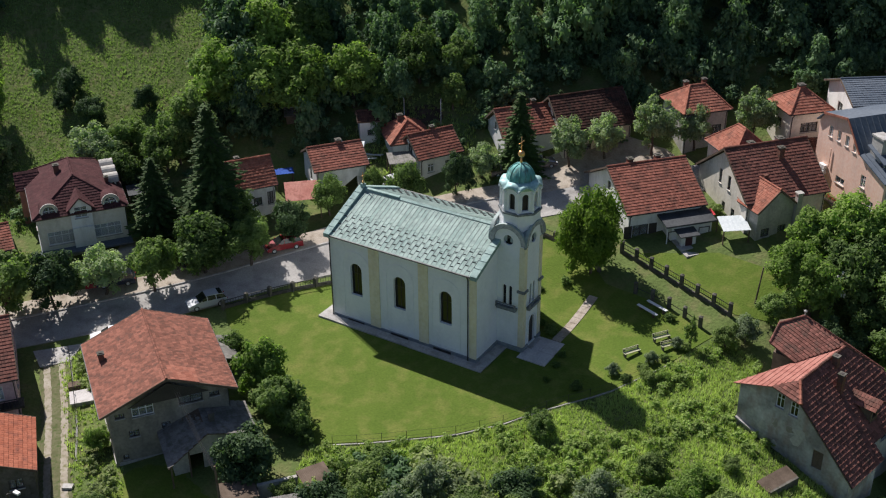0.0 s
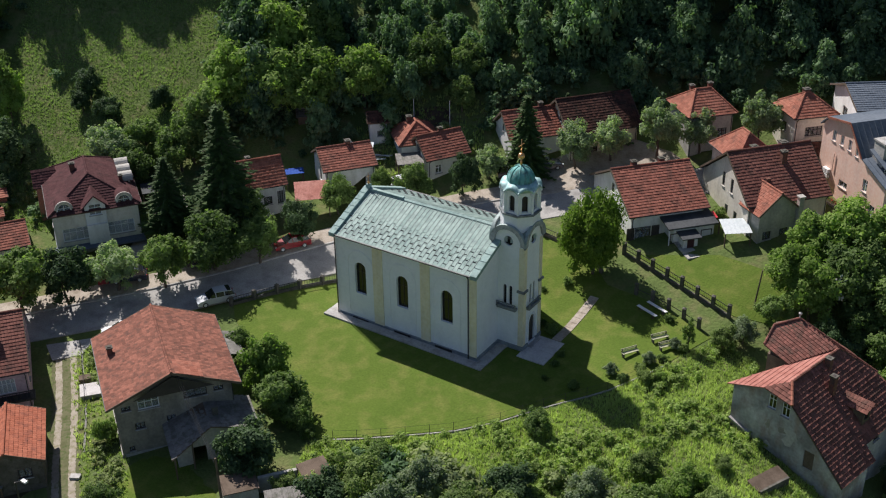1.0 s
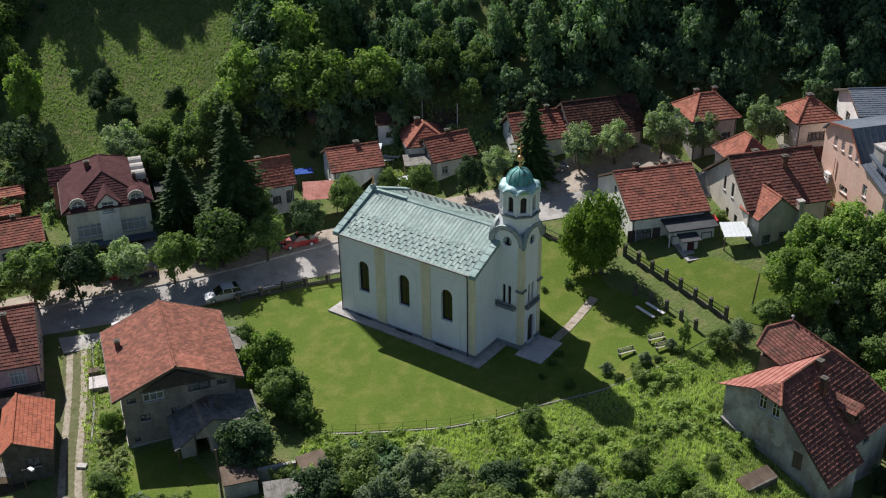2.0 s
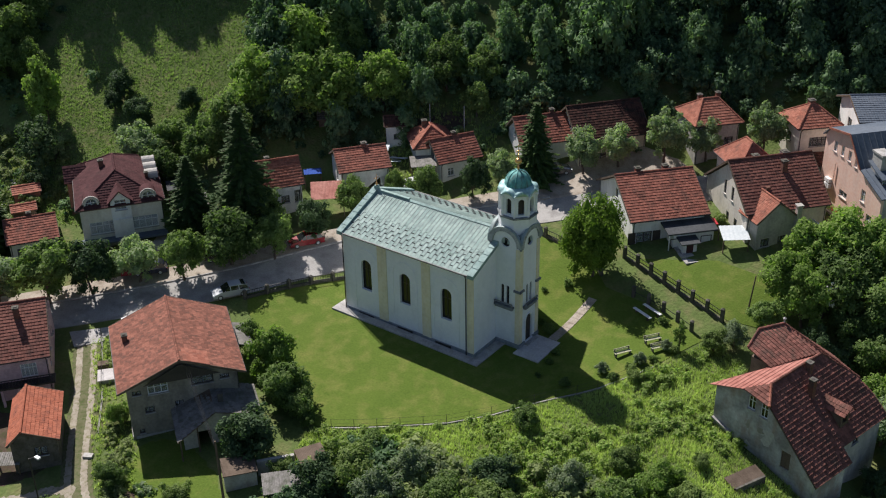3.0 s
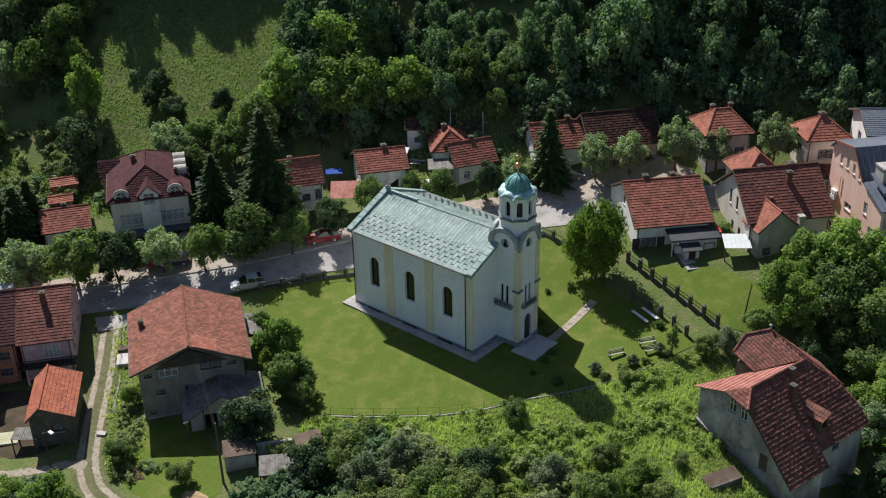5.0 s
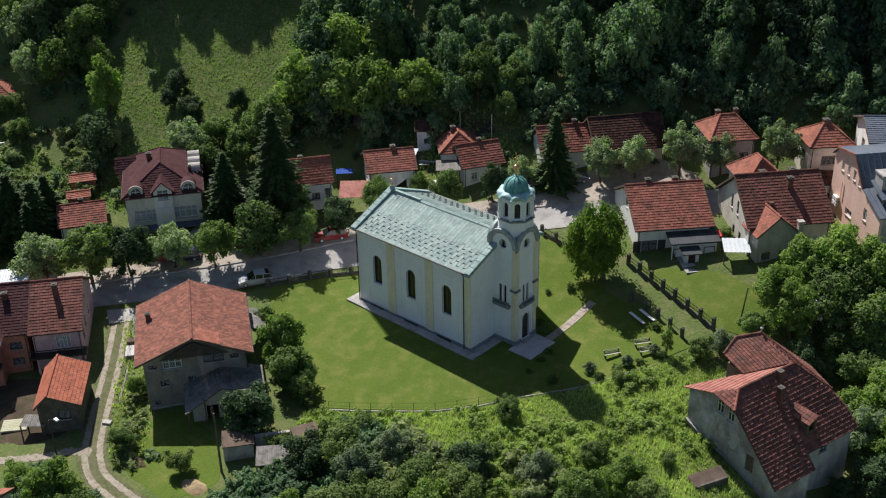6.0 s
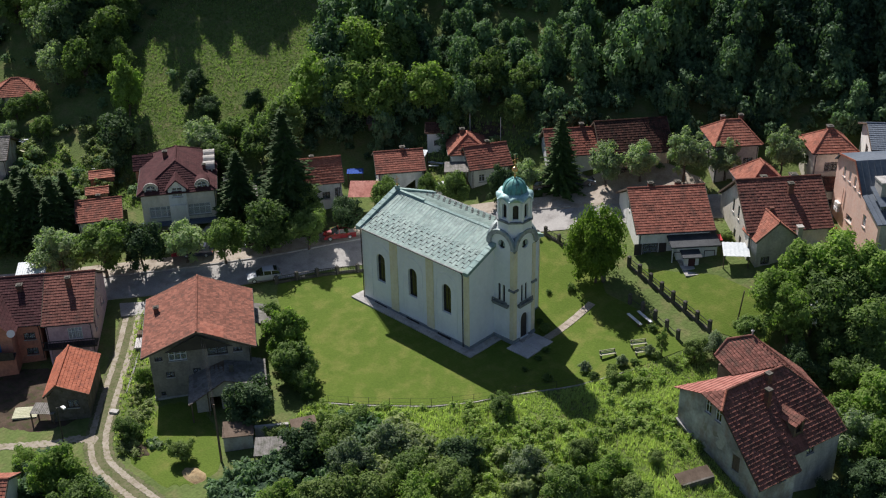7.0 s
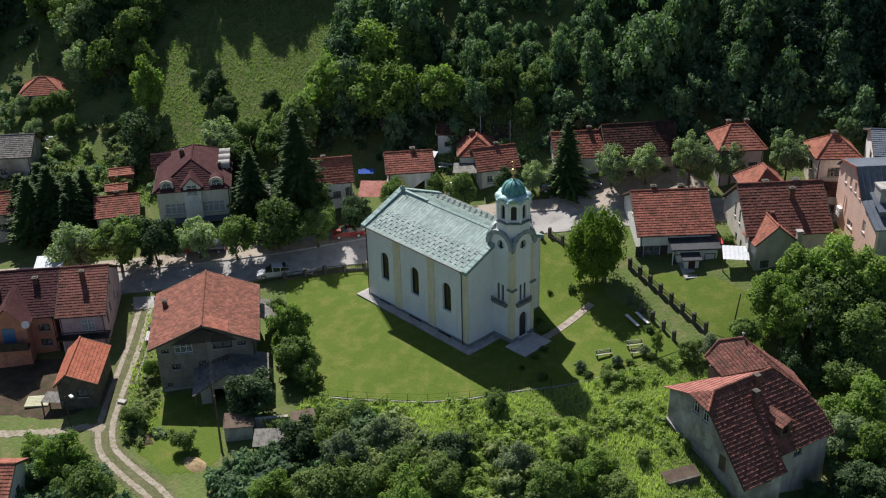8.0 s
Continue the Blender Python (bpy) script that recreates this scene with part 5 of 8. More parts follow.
# its older rear block with a hipped roof
hr = thing("rear_block", "rear block of the derelict house with hipped tile roof", "house", pose(30.1, 2.5, -3.5, 0, 0, 76))
P = lambda u, v, z: (u, v, z + Z)
rl, rv, rs_, ap_, re_, rj = P(4.4, 4.95, 6.62), P(4.4, 2.3, 5.76), P(6.4, 5.35, 7.6), P(8.46, 4.07, 8.0), P(8.6, 0.02, 6.68), P(11.5, -2.62, 3.97)
fb, fc = P(13.2, 1.5, 3.8), P(10.5, 7.5, 5.2)
cov, brd = Shape(), Shape()
for i, sl in enumerate(([rv, re_, ap_, rs_, rl], [re_, rj, ap_], [rj, fb, ap_], [fb, fc, ap_], [fc, rl, rs_, ap_])):
    brd.slab(sl, 0.12)
    if i < 4:
        tiles(cov, [rl, rv, re_, ap_, rs_] if i == 0 else sl, 0.35, 0.3, 0.07, 95 + i)
part("roof", brd, M["wood"], hr)
part("roof_tiles", cov, M["tile_old"], hr)["kind"] = "stuff"
rc = Shape()
for a, b in ((rs_, ap_), (ap_, rj), (rl, rs_)):
    ridge_row(rc, (a[0], a[1], a[2] + 0.05), (b[0], b[1], b[2] + 0.05), 0.11)
part("ridge_tiles", rc, M["tile_old"], hr)
part("finial", Shape().tube((8.46, 4.07, 7.9 + Z), (8.46, 4.07, 8.35 + Z), 0.09, 0.06).lathe([(0.01, 8.3 + Z), (0.15, 8.42 + Z), (0.17, 8.55 + Z), (0.01, 8.68 + Z)], 8, (8.46, 4.07)), M["concrete"], hr)
part("wall", Shape().prism([(4.8, 2.75), (8.4, 0.6), (8.4, 4.0), (6.4, 5.1), (4.8, 4.7)], -1.5, 5.6 + Z), M["wood"], hr)
part("wall", Shape().prism([(8.42, 0.6), (11.2, -2.0), (12.7, 1.5), (10.2, 6.6), (8.42, 5.0)], -3.0, 3.7 + Z), M["wall_worn"], hr)

# villa with a dark hipped roof, front gable and arched dormers
he = house("villa", "grey villa with maroon hipped roof and arched dormers", -52.5, -0.7, 144.1, 13.66, 10.27, -0.65, 6.05, 8.85, "wall_cream", "tile_maroon", 4.2, 0.4,
           [("A", 2.6, 3.2, 3.0, 1.6, "wide"), ("A", -2.4, 3.2, 3.0, 1.6, "wide"), ("A", -3.2, 0.3, 2.8, 1.6, "wide dark"), ("A", 2.0, 0.3, 2.4, 1.6, "wide dark"), ("R", 0, 3.5, 1.2, 1.2, "win"), ("L", 2, 3.5, 1.2, 1.2, "win")],
           [(1.0, 1.5, 0.6, 1.2), (-1.5, -3.6, 0.4, 0.9)], 0.36, base_mat="plinth", base_h=2.4, seed=5)
part("balcony_slab", Shape().box(-7.9, -5.0, 2.45, -6.3, 5.0, 2.65), M["slate"], he, "dark sheet canopy over the basement")
g = Shape().panel((-6.75, 1.15, 0), (0, -1, 0), [(0, 5.0), (2.3, 5.0), (2.3, 7.4), (1.15, 8.5), (0, 7.4)], [rect(1.4, 1.35, 1.15, 6.1)], 0.2)
part("front_gable", g, M["wall_white"], he)
window(he, (-6.75, 1.15, 0), (0, -1, 0), 1.15, 6.1, 1.4, 1.35, False, 1)
gr = Shape()
for sl in ([(-7.1, -1.45, 7.2), (-3.9, -1.45, 7.2), (-3.9, 0, 8.65), (-7.1, 0, 8.65)], [(-3.9, 1.45, 7.2), (-7.1, 1.45, 7.2), (-7.1, 0, 8.65), (-3.9, 0, 8.65)]):
    gr.slab(sl, 0.12)
    tiles(gr, sl, 0.36, 0.3, 0.06, 81)
part("front_gable_roof", gr, M["tile_maroon"], he)
for v in (3.3, -3.3):
    dm = part("dormer", Shape().panel((-6.4, v + 0.85, 0), (0, -1, 0), arch(1.7, 2.0, 10, 0.85, 6.2), [arch(1.46, 1.6, 10, 0.85, 6.3)], 0.2), M["wall_cream"], he, "white arched dormer")
    window(he, (-6.4, v + 0.85, 0), (0, -1, 0), 0.85, 6.3, 1.46, 1.6, True, 1, "white_paint", False, "dormer_window", 0.05)
    vs = [(uu, v + rr * math.cos(math.pi * i / 10), 7.35 + rr * math.sin(math.pi * i / 10)) for rr in (0.86, 0.98) for uu in (-6.55, -5.0) for i in range(11)]
    fs = []
    for i in range(10):
        fs += [(i, i + 1, 12 + i, 11 + i), (22 + i, 33 + i, 34 + i, 23 + i), (i, 22 + i, 23 + i, i + 1)]
    part("dormer_roof", Shape().add(vs, fs), M["tile_maroon"], he)
    vs = [(uu, v + rr * math.cos(math.pi * i / 10), 7.35 + rr * math.sin(math.pi * i / 10)) for rr in (0.86, 0.99) for uu in (-6.66, -6.5) for i in range(11)]
    part("dormer_rim", Shape().add(vs, fs), M["wall_grey"], he, "beige rim of the arched dormer")

for u in (-0.6, 1.5, 3.6):
    turn = Matrix.Translation((u, 1.75, 0)) @ Matrix.Rotation(radians(90), 4, "Z")
    part("dormer", Shape().panel((-6.4, 0.75, 0), (0, -1, 0), arch(1.5, 1.9, 10, 0.75, 6.2), [], 0.2), M["wall_cream"], he, "white arched dormer", at=turn)
    vs = [(uu, rr * math.cos(math.pi * i / 10), 7.35 + rr * math.sin(math.pi * i / 10)) for rr in (0.76, 0.86) for uu in (-6.75, -5.2) for i in range(11)]
    part("dormer_roof", Shape().add(vs, [f for i in range(10) for f in ((i, i + 1, 12 + i, 11 + i), (22 + i, 33 + i, 34 + i, 23 + i), (i, 22 + i, 23 + i, i + 1))]), M["wall_grey"], he, "beige sheet over the dormer", at=turn)
bay = Shape().box(-6.95, -1.15, 2.66, -6.44, 1.15, 5.0)
part("front_bay", bay, M["wall_white"], he)
part("annex_wall", Shape().panel((5.6, 5.9, 0), (-1, 0, 0), [(0, 0), (3.0, 0), (3.0, 6.6), (1.5, 7.9), (0, 6.6)], [], 1.4), M["wall_brick"], he, "brick-coloured side gable")
for sl in ([(2.3, 6.2, 6.5), (2.3, 3.4, 6.5), (4.1, 3.4, 8.1), (4.1, 6.2, 8.1)], [(5.9, 3.4, 6.5), (5.9, 6.2, 6.5), (4.1, 6.2, 8.1), (4.1, 3.4, 8.1)]):
    part("annex_roof", tiles(Shape().slab(sl, 0.12), sl, 0.36, 0.3, 0.06, 83), M["tile_maroon"], he)

# houses beyond the road
house("hipped_house", "two-storey grey house with red hipped roof", 4.3, 46.0, 48.4, 6.28, 6.54, 5.0, 12.26, 14.53, "wall_grey", "tile_orange", 2.16, 0.4,
      [("R", -1.3, 4.2, 1.2, 1.2, "win"), ("R", 1.5, 4.2, 1.2, 1.2, "win"), ("R", 0.2, 1.2, 2.4, 1.4, "wide dark"), ("A", 0, 4.2, 1.0, 1.2, "win")], [(-1.0, 1.0, 0.5, 1.2), (1.3, 0.8, 0.5, 1.2)], seed=11, frame="dark_paint")
house("hipped_house", "two-storey cream house with red pyramid roof", 15.6, 50.05, 46.3, 5.75, 5.7, 6.2, 12.94, 14.98, "wall_cream", "tile_orange", 2.6, 0.4,
      [("R", 0, 4.2, 2.2, 1.2, "wide dark"), ("A", 0, 4.2, 1.0, 1.2, "dark"), ("R", -1.0, 1.2, 1.2, 1.3, "dark")], [(0.0, 0.3, 0.7, 0.7)], seed=12)
house("rear_house", "red-roofed house behind the cross-winged one", 11.9, 40.6, 139, 6.4, 5.6, 4.5, 10.2, 12.65, "wall_cream", "tile_orange", 2.4, 0.35, [], seed=44)
house("veranda", "low brown-roofed veranda in front of a house", 18.0, 46.6, 38, 4.6, 3.4, 5.5, 9.3, 10.3, "wall_cream", "tile_brown", 0, 0.3, [("R", 0, 1.0, 2.6, 1.5, "wide dark")], seed=13, category="outbuilding")
house("long_house", "long cream house with old dark brown tile roof", -7.7, 40.65, 51.2, 9.85, 8.4, 5.6, 9.95, 13.06, "wall_cream", "tile_brown", 0, 0.5,
      [("R", 2.6, 1.2, 1.3, 1.1, "dark"), ("R", -1.4, 1.2, 1.3, 1.1, "dark"), ("A", 0.7, 4.9, 0.7, 1.0, "dark"), ("A", -0.7, 4.9, 0.7, 1.0, "dark")], [], seed=14)
house("gable_house", "white gabled house with red tile roof behind a spruce", -13.3, 35.9, 50, 8.4, 6.6, 5.3, 9.3, 11.8, "wall_white", "tile_red", 0, 0.4,
      [("A", -0.2, 3.9, 0.6, 0.9, "dark"), ("A", 1.2, 1.2, 0.8, 1.2, "win")], [(1.0, 0.2, 0.5, 0.9)], seed=15)
house("cottage", "small white cottage with red tile roof and balcony", -21.83, 27.62, 59.9, 6.07, 5.9, 4.6, 7.52, 9.69, "wall_white", "tile_red", 0, 0.4,
      [("A", 0, 2.6, 1.1, 1.3, "dark"), ("R", 1.2, 0.9, 1.0, 1.1, "dark"), ("R", -1.2, 0.9, 0.9, 1.1, "win")], [(0.4, 0.3, 0.5, 0.8)], seed=16)
house("rear_cottage", "red-roofed cottage partly hidden behind another", -25.53, 28.14, 138.5, 6.0, 5.6, 5.6, 8.3, 10.24, "wall_white", "tile_orange", 2.4, 0.4, [], [(0.8, 0.6, 0.6, 1.0)], seed=17)
house("cottage", "small white cottage with dark red tile roof", -30.0, 19.34, 52.3, 6.69, 6.55, 4.2, 7.41, 9.18, "wall_white", "tile_red", 0, 0.35,
      [("A", 0.3, 1.0, 0.9, 1.8, "arch dark"), ("R", 2.6, 0.8, 1.4, 1.1, "win")], [(0.6, 0.2, 0.6, 0.7)], seed=18)
house("cottage", "small cottage with bright red tile roof under conifers", -36.33, 10.4, 55.7, 6.52, 5.42, 3.2, 6.54, 9.14, "wall_white", "tile_orange", 0, 0.35, [("R", 0.8, 1.0, 1.0, 1.0, "dark"), ("R", 2.3, 0.9, 0.7, 1.6, "dark")], [(-0.6, 0.4, 0.5, 0.8)], seed=19)
house("hut", "white hut with brown tile roof on the slope", -30.7, 27.24, 41.7, 2.76, 3.0, 6.9, 9.7, 10.6, "wall_white", "tile_brown", 0, 0.3, [("R", 0.2, 0.9, 0.7, 0.7, "dark")], seed=20, gutter=False, category="hut")
house("hut", "grey plank hut under trees", -40.2, 25.6, 40, 3.6, 2.6, 6.6, 9.0, 9.7, "wood", "slab_grey", 0, 0.25, [], seed=21, gutter=False, category="hut")
house("hut", "small weathered hut at the wood's edge", -19.0, 42.5, 42, 3.6, 2.8, 8.3, 11.0, 11.9, "wall_grey", "tile_brown", 0, 0.25, [("R", 0, 1.0, 0.7, 0.7, "dark")], seed=22, gutter=False, category="hut")
house("red_cottage", "small white house with weathered red tile roof", -57.22, -10.56, 57.1, 6.14, 7.1, -0.3, 2.43, 4.06, "wall_white", "tile_red", 0, 0.35, [("R", -1.4, 0.9, 1.1, 1.0, "dark"), ("R", 1.1, 0.9, 0.9, 1.0, "win")], [(0.0, 0.5, 0.5, 0.8)], seed=23)
house("shed", "rusty-roofed garden shed behind a cottage", -65.6, -5.0, 58, 3.6, 3.0, 0.9, 3.4, 3.9, "wall_brick", "tile_orange", 0, 0.2, [], seed=24, gutter=False, category="shed")
house("shed", "low garden shed with rusty roof", -62.8, -7.6, 58, 3.2, 2.6, 0.6, 2.6, 3.0, "wood", "tile_orange", 0, 0.2, [], seed=25, gutter=False, category="shed")
house("barn", "tall grey barn with grey sheet roof", -84.2, -13.6, 50, 9.0, 8.0, -0.4, 4.4, 6.5, "wall_worn", "slab_grey", 0, 0.4, [("R", 0, 2, 1.0, 1.0, "dark")], seed=26, category="barn")
house("far_house", "small house with bright red hipped roof on the slope", -94.6, -1.6, 52, 7.2, 6.4, 5.2, 8.2, 10.2, "wall_cream", "tile_orange", 3.0, 0.35, [("R", 1.0, 0.9, 1.0, 0.9, "dark")], [], seed=27)
house("left_house", "low house with red tile roof among conifers", -69.5, -22.5, 58, 8.0, 6.4, -1.0, 2.6, 4.6, "wall_grey", "tile_red", 0, 0.4, [("R", 1, 1.0, 1.2, 1.0, "dark")], seed=28)
# row of two houses beside the lane
hp = house("rose_house", "rose-coloured row house with red tile roof and balcony", -39.32, -24.92, 52.1, 5.81, 12.16, -2.4, 1.86, 5.27, "wall_rose", "tile_dark", 0, 0.35,
           [("B", -1.6, 2.4, 0.7, 1.2, "dark"), ("B", 1.6, 2.2, 0.6, 1.1, "dark"), ("B", -3.6, 1.9, 0.8, 1.5, "dark"), ("B", 0.2, 5.1, 0.5, 0.9, "dark"), ("B", 3.2, 1.6, 0.5, 0.8, "dark"), ("R", 0.6, 2.0, 1.6, 1.6, "wide")], [(0.0, -1.7, 0.55, 1.7)], seed=30)
bal = Shape().box(-3.0, -6.9, 1.55, 3.0, -5.35, 1.75).box(-3.0, -6.92, 2.6, 3.0, -6.84, 2.68)
for i in range(20):
    bal.box(-2.98 + 0.31 * i, -6.9, 1.75, -2.94 + 0.31 * i, -6.86, 2.6)
part("balcony", bal, M["dark_metal"], hp, "dark railed balcony")
for u in (-2.2, -0.6, 2.2):
    part("balcony_post", Shape().box(u - 0.12, -6.85, -1, u + 0.12, -6.6, 1.55), M["wall_rose"], hp)
hq = house("brick_house", "orange-brown row house with maroon tile roof", -43.4, -30.2, 52.1, 7.6, 11.6, -2.6, 2.0, 5.3, "wall_brick", "tile_maroon", 0, 0.3,
           [("R", 2.2, 2.6, 1.3, 0.9, "dark"), ("R", 2.2, 0.6, 1.3, 0.9, "dark"), ("R", -1.0, 2.4, 1.0, 1.6, "dark")], [(1.2, -1.6, 0.6, 0.9), (-3.0, -3.0, 0.6, 1.2)], seed=31)
part("roof_gable", tiles(Shape(), [(-3.6, -8.0, 4.6), (-3.6, -2.0, 4.6), (-1.2, -2.0, 7.1), (-1.2, -8.0, 7.1)], 0.4, 0.3, 0.06, 5), M["tile_maroon"], hq)["kind"] = "stuff"
part("roof_gable", tiles(Shape(), [(1.2, -2.0, 4.6), (1.2, -8.0, 4.6), (-1.2, -8.0, 7.1), (-1.2, -2.0, 7.1)], 0.4, 0.3, 0.06, 6), M["tile_maroon"], hq)["kind"] = "stuff"
part("gable_wall", Shape().panel((-3.2, -7.7, 0), (1, 0, 0), [(0, -1), (4.0, -1), (4.0, 4.8), (2.0, 6.9), (0, 4.8)], [rect(1.4, 1.9, 2.0, 2.6)], 2.4), M["wall_brick"], hq)
part("blue_door", Shape().box(-1.9, -7.75, 2.6, -0.5, -7.7, 4.5), paint("blue_paint", (0.06, 0.16, 0.32), 0.5), hq, "blue balcony door")
part("satellite_dish", Shape().lathe([(0.02, 0), (0.3, 0.05), (0.45, 0.14)], 14), M["white_paint"], hq, "white satellite dish", at=Matrix.Translation((0.9, -7.9, 5.0)) @ pose(0, 0, 0, 70, 0, 20))
part("gable_balcony", Shape().box(-3.4, -9.0, 2.2, 1.0, -7.7, 2.4).box(-3.4, -9.0, 2.4, 1.0, -8.92, 3.2), M["dark_metal"], hq)
house("tiled_shed", "small grey shed with bright orange tile roof", -27.1, -32.6, -40, 7.9, 4.7, -2.6, 0.3, 1.65, "old_concrete", "tile_shed", 0, 0.3, [("B", 0.5, 1.2, 1.2, 1.0, "dark")], seed=32, gutter=False, category="shed", ridge_v=-0.9)
house("lane_house", "low white house with orange tile roof at the lane", -16.9, -48.4, 46, 6.0, 6.0, -3.6, -0.6, 1.1, "wall_white", "tile_orange", 0, 0.35, [("B", 0, 1.0, 1.0, 1.0, "dark")], seed=33)

# salmon apartment house with asymmetric gable
hk = thing("apartment_house", "tall salmon rendered house with blue-grey sheet roof", "house", pose(19.28, 45.24, 3.66, 0, 0, -40.8))
prof = [(0, -2), (12.4, -2), (12.4, 7.4), (8.0, 8.7), (5.2, 11.75), (1.0, 10.95), (0.2, 10.2), (0, 9.8)]
ho = [(2.2, 8.6, 0.7, 1.25), (3.75, 8.65, 0.65, 1.2), (5.25, 8.65, 0.65, 1.2), (6.65, 8.5, 0.6, 1.15), (8.9, 5.3, 0.85, 1.4), (5.05, 4.0, 1.6, 0.8), (10.6, 2.4, 1.1, 2.0)]
part("gable_wall", Shape().panel((0, 0, 0), (1, 0, 0), prof, [rect(w, h, u, z) for u, z, w, h in ho], 0.3), M["wall_pink"], hk)
for u, z, w, h in ho:
    window(hk, (0, 0, 0), (1, 0, 0), u, z, w, h, False, 1, "white_paint")
part("side_wall", Shape().panel((0, 9, 0), (0, -1, 0), [(0, -2), (8.7, -2), (8.7, 9.8), (0, 9.8)], [rect(0.9, 1.2, 3, 6), rect(0.9, 1.2, 6, 6)], 0.3), M["wall_pink"], hk)
part("side_wall", Shape().panel((12.4, 0.3, 0), (0, 1, 0), [(0, -2), (8.7, -2), (8.7, 7.2), (0, 7.2)], [rect(0.9, 1.2, 2, 3)], 0.3), M["wall_grey"], hk)
part("back_wall", Shape().panel((12.1, 9.3, 0), (-1, 0, 0), [(0, -2), (12.0, -2), (12.0, 9.8), (7.0, 11.4), (4.2, 8.5), (0, 7.2)], [], 0.3), M["wall_pink"], hk)
rf = Shape()
for (u0, z0_), (u1, z1_) in (((-0.3, 9.9), (1.0, 11.1)), ((1.0, 11.1), (5.2, 11.9)), ((5.2, 11.9), (8.0, 8.9)), ((8.0, 8.9), (12.8, 7.4))):
    rf.slab([(u0, -0.3, z0_), (u1, -0.3, z1_), (u1, 9.5, z1_), (u0, 9.5, z0_)], 0.15)
part("roof", rf, M["slate"], hk)
for i in range(12):
    part("roof_seam", Shape().beam((5.3, 0.3 + 0.75 * i, 11.85), (7.95, 0.3 + 0.75 * i, 9.0), 0.05, 0.07).beam((8.1, 0.3 + 0.75 * i, 8.9), (12.7, 0.3 + 0.75 * i, 7.48), 0.05, 0.07), M["slate"], hk)
part("roof_verge", Shape().beam((0.9, -0.34, 11.0), (5.2, -0.34, 11.85), 0.08, 0.24).beam((5.2, -0.34, 11.85), (8.0, -0.34, 8.85), 0.08, 0.24), M["tile_orange"], hk, "rust-brown verge strip")
part("chimney", Shape().box(8.0, 1.0, 8.0, 9.8, 2.2, 10.9).box(7.9, 0.9, 10.9, 9.9, 2.3, 11.1), M["concrete"], hk)
part("dormer_glazing", Shape().box(10.6, 0.8, 7.9, 10.8, 6.0, 8.8), M["glass"], hk)
part("dormer_roof", Shape().slab([(8.0, 0.5, 9.9), (11.2, 0.5, 8.85), (11.2, 6.4, 8.85), (8.0, 6.4, 9.9)], 0.12), M["slate"], hk)
for z in (4.7, 4.05):
    part("air_conditioner", Shape().box(1.5, -0.4, z, 2.5, -0.02, z + 0.5).box(1.6, -0.42, z + 0.06, 2.1, -0.4, z + 0.44), M["white_paint"], hk, "white air conditioner unit")
part("vent_pipe", Shape().tube((2.9, -0.12, 5.2), (2.9, -0.12, 7.4), 0.05), M["wall_pink"], hk)
# white hall at the edge of the wood
hw = house("white_hall", "white building with shallow grey sheet roof", 24.6, 55.4, 36, 13.0, 9.0, 8.0, 14.6, 16.3, "wall_white", "slate", 0, 0.5, [("R", -4.3, 4.6, 0.9, 1.2, "dark"), ("R", -2.2, 4.6, 0.9, 1.2, "dark"), ("A", 0, 4.2, 1.4, 1.2, "dark"), ("A", 2.4, 1.0, 1.6, 2.0, "dark"), ("R", -4.0, 1.0, 1.0, 1.6, "dark")], seed=41, category="building")
house("brown_gable", "small brown-roofed gable behind a white hall", 27.0, 59.5, 126, 6.0, 6.5, 9, 15.2, 18.0, "wood", "tile_brown", 0, 0.4, [], [(-2, 0.3, 0.6, 0.8)], seed=42, category="building")


# ---- fences, benches, cars, poles ----
def along(pts, step):
    """Points spaced evenly along a line, with its direction there."""
    out, left = [], 0.0
    for a, b in zip(pts, pts[1:]):
        a, b = Vector(a), Vector(b)
        d = b - a
        while left < d.length:
            out.append((a + d.normalized() * left, math.degrees(math.atan2(d.y, d.x))))
            left += step
        left -= d.length
    return out


def post_fence(label, pts, step, h, wide, rails, low_wall, seed=0):
    """Concrete posts on a low wall, joined by rails."""
    rnd = random.Random(seed)
    f = thing("fence", label, "fence")
    spots = [(p.x, p.y, ground_z(p.x, p.y)) for p, _ in along(pts, step)]
    for x, y, z in spots:
        hh = h * rnd.uniform(0.93, 1.05)
        s = Shape().box(x - wide / 2, y - wide / 2, z - 0.3, x + wide / 2, y + wide / 2, z + hh)
        s.add([(x + i * wide * 0.6, y + j * wide * 0.6, z + hh) for i, j in ((-1, -1), (1, -1), (1, 1), (-1, 1))] + [(x, y, z + hh + wide * 0.45)], [(0, 1, 4), (1, 2, 4), (2, 3, 4), (3, 0, 4), (3, 2, 1, 0)])
        part("post", s, M["old_concrete"], f)
    for (x0, y0, z0), (x1, y1, z1) in zip(spots, spots[1:]):
        if math.hypot(x1 - x0, y1 - y0) > step * 1.6:
            continue
        if low_wall:
            part("low_wall", Shape().beam((x0, y0, z0 + low_wall / 2 - 0.1), (x1, y1, z1 + low_wall / 2 - 0.1), 0.22, low_wall + 0.2), M["old_concrete"], f)
        for r in rails:
            part("rail", Shape().beam((x0, y0, z0 + h * r), (x1, y1, z1 + h * r), 0.05, 0.06), M["dark_metal"], f)
        if len(rails) > 1:
            n = 9
            s = Shape()
            for i in range(1, n):
                t = i / n
                x, y, z = x0 + (x1 - x0) * t, y0 + (y1 - y0) * t, z0 + (z1 - z0) * t
                s.box(x - 0.012, y - 0.012, z + h * rails[0], x + 0.012, y + 0.012, z + h * rails[-1])
            part("fence_bars", s, M["dark_metal"], f)["kind"] = "stuff"
    return f


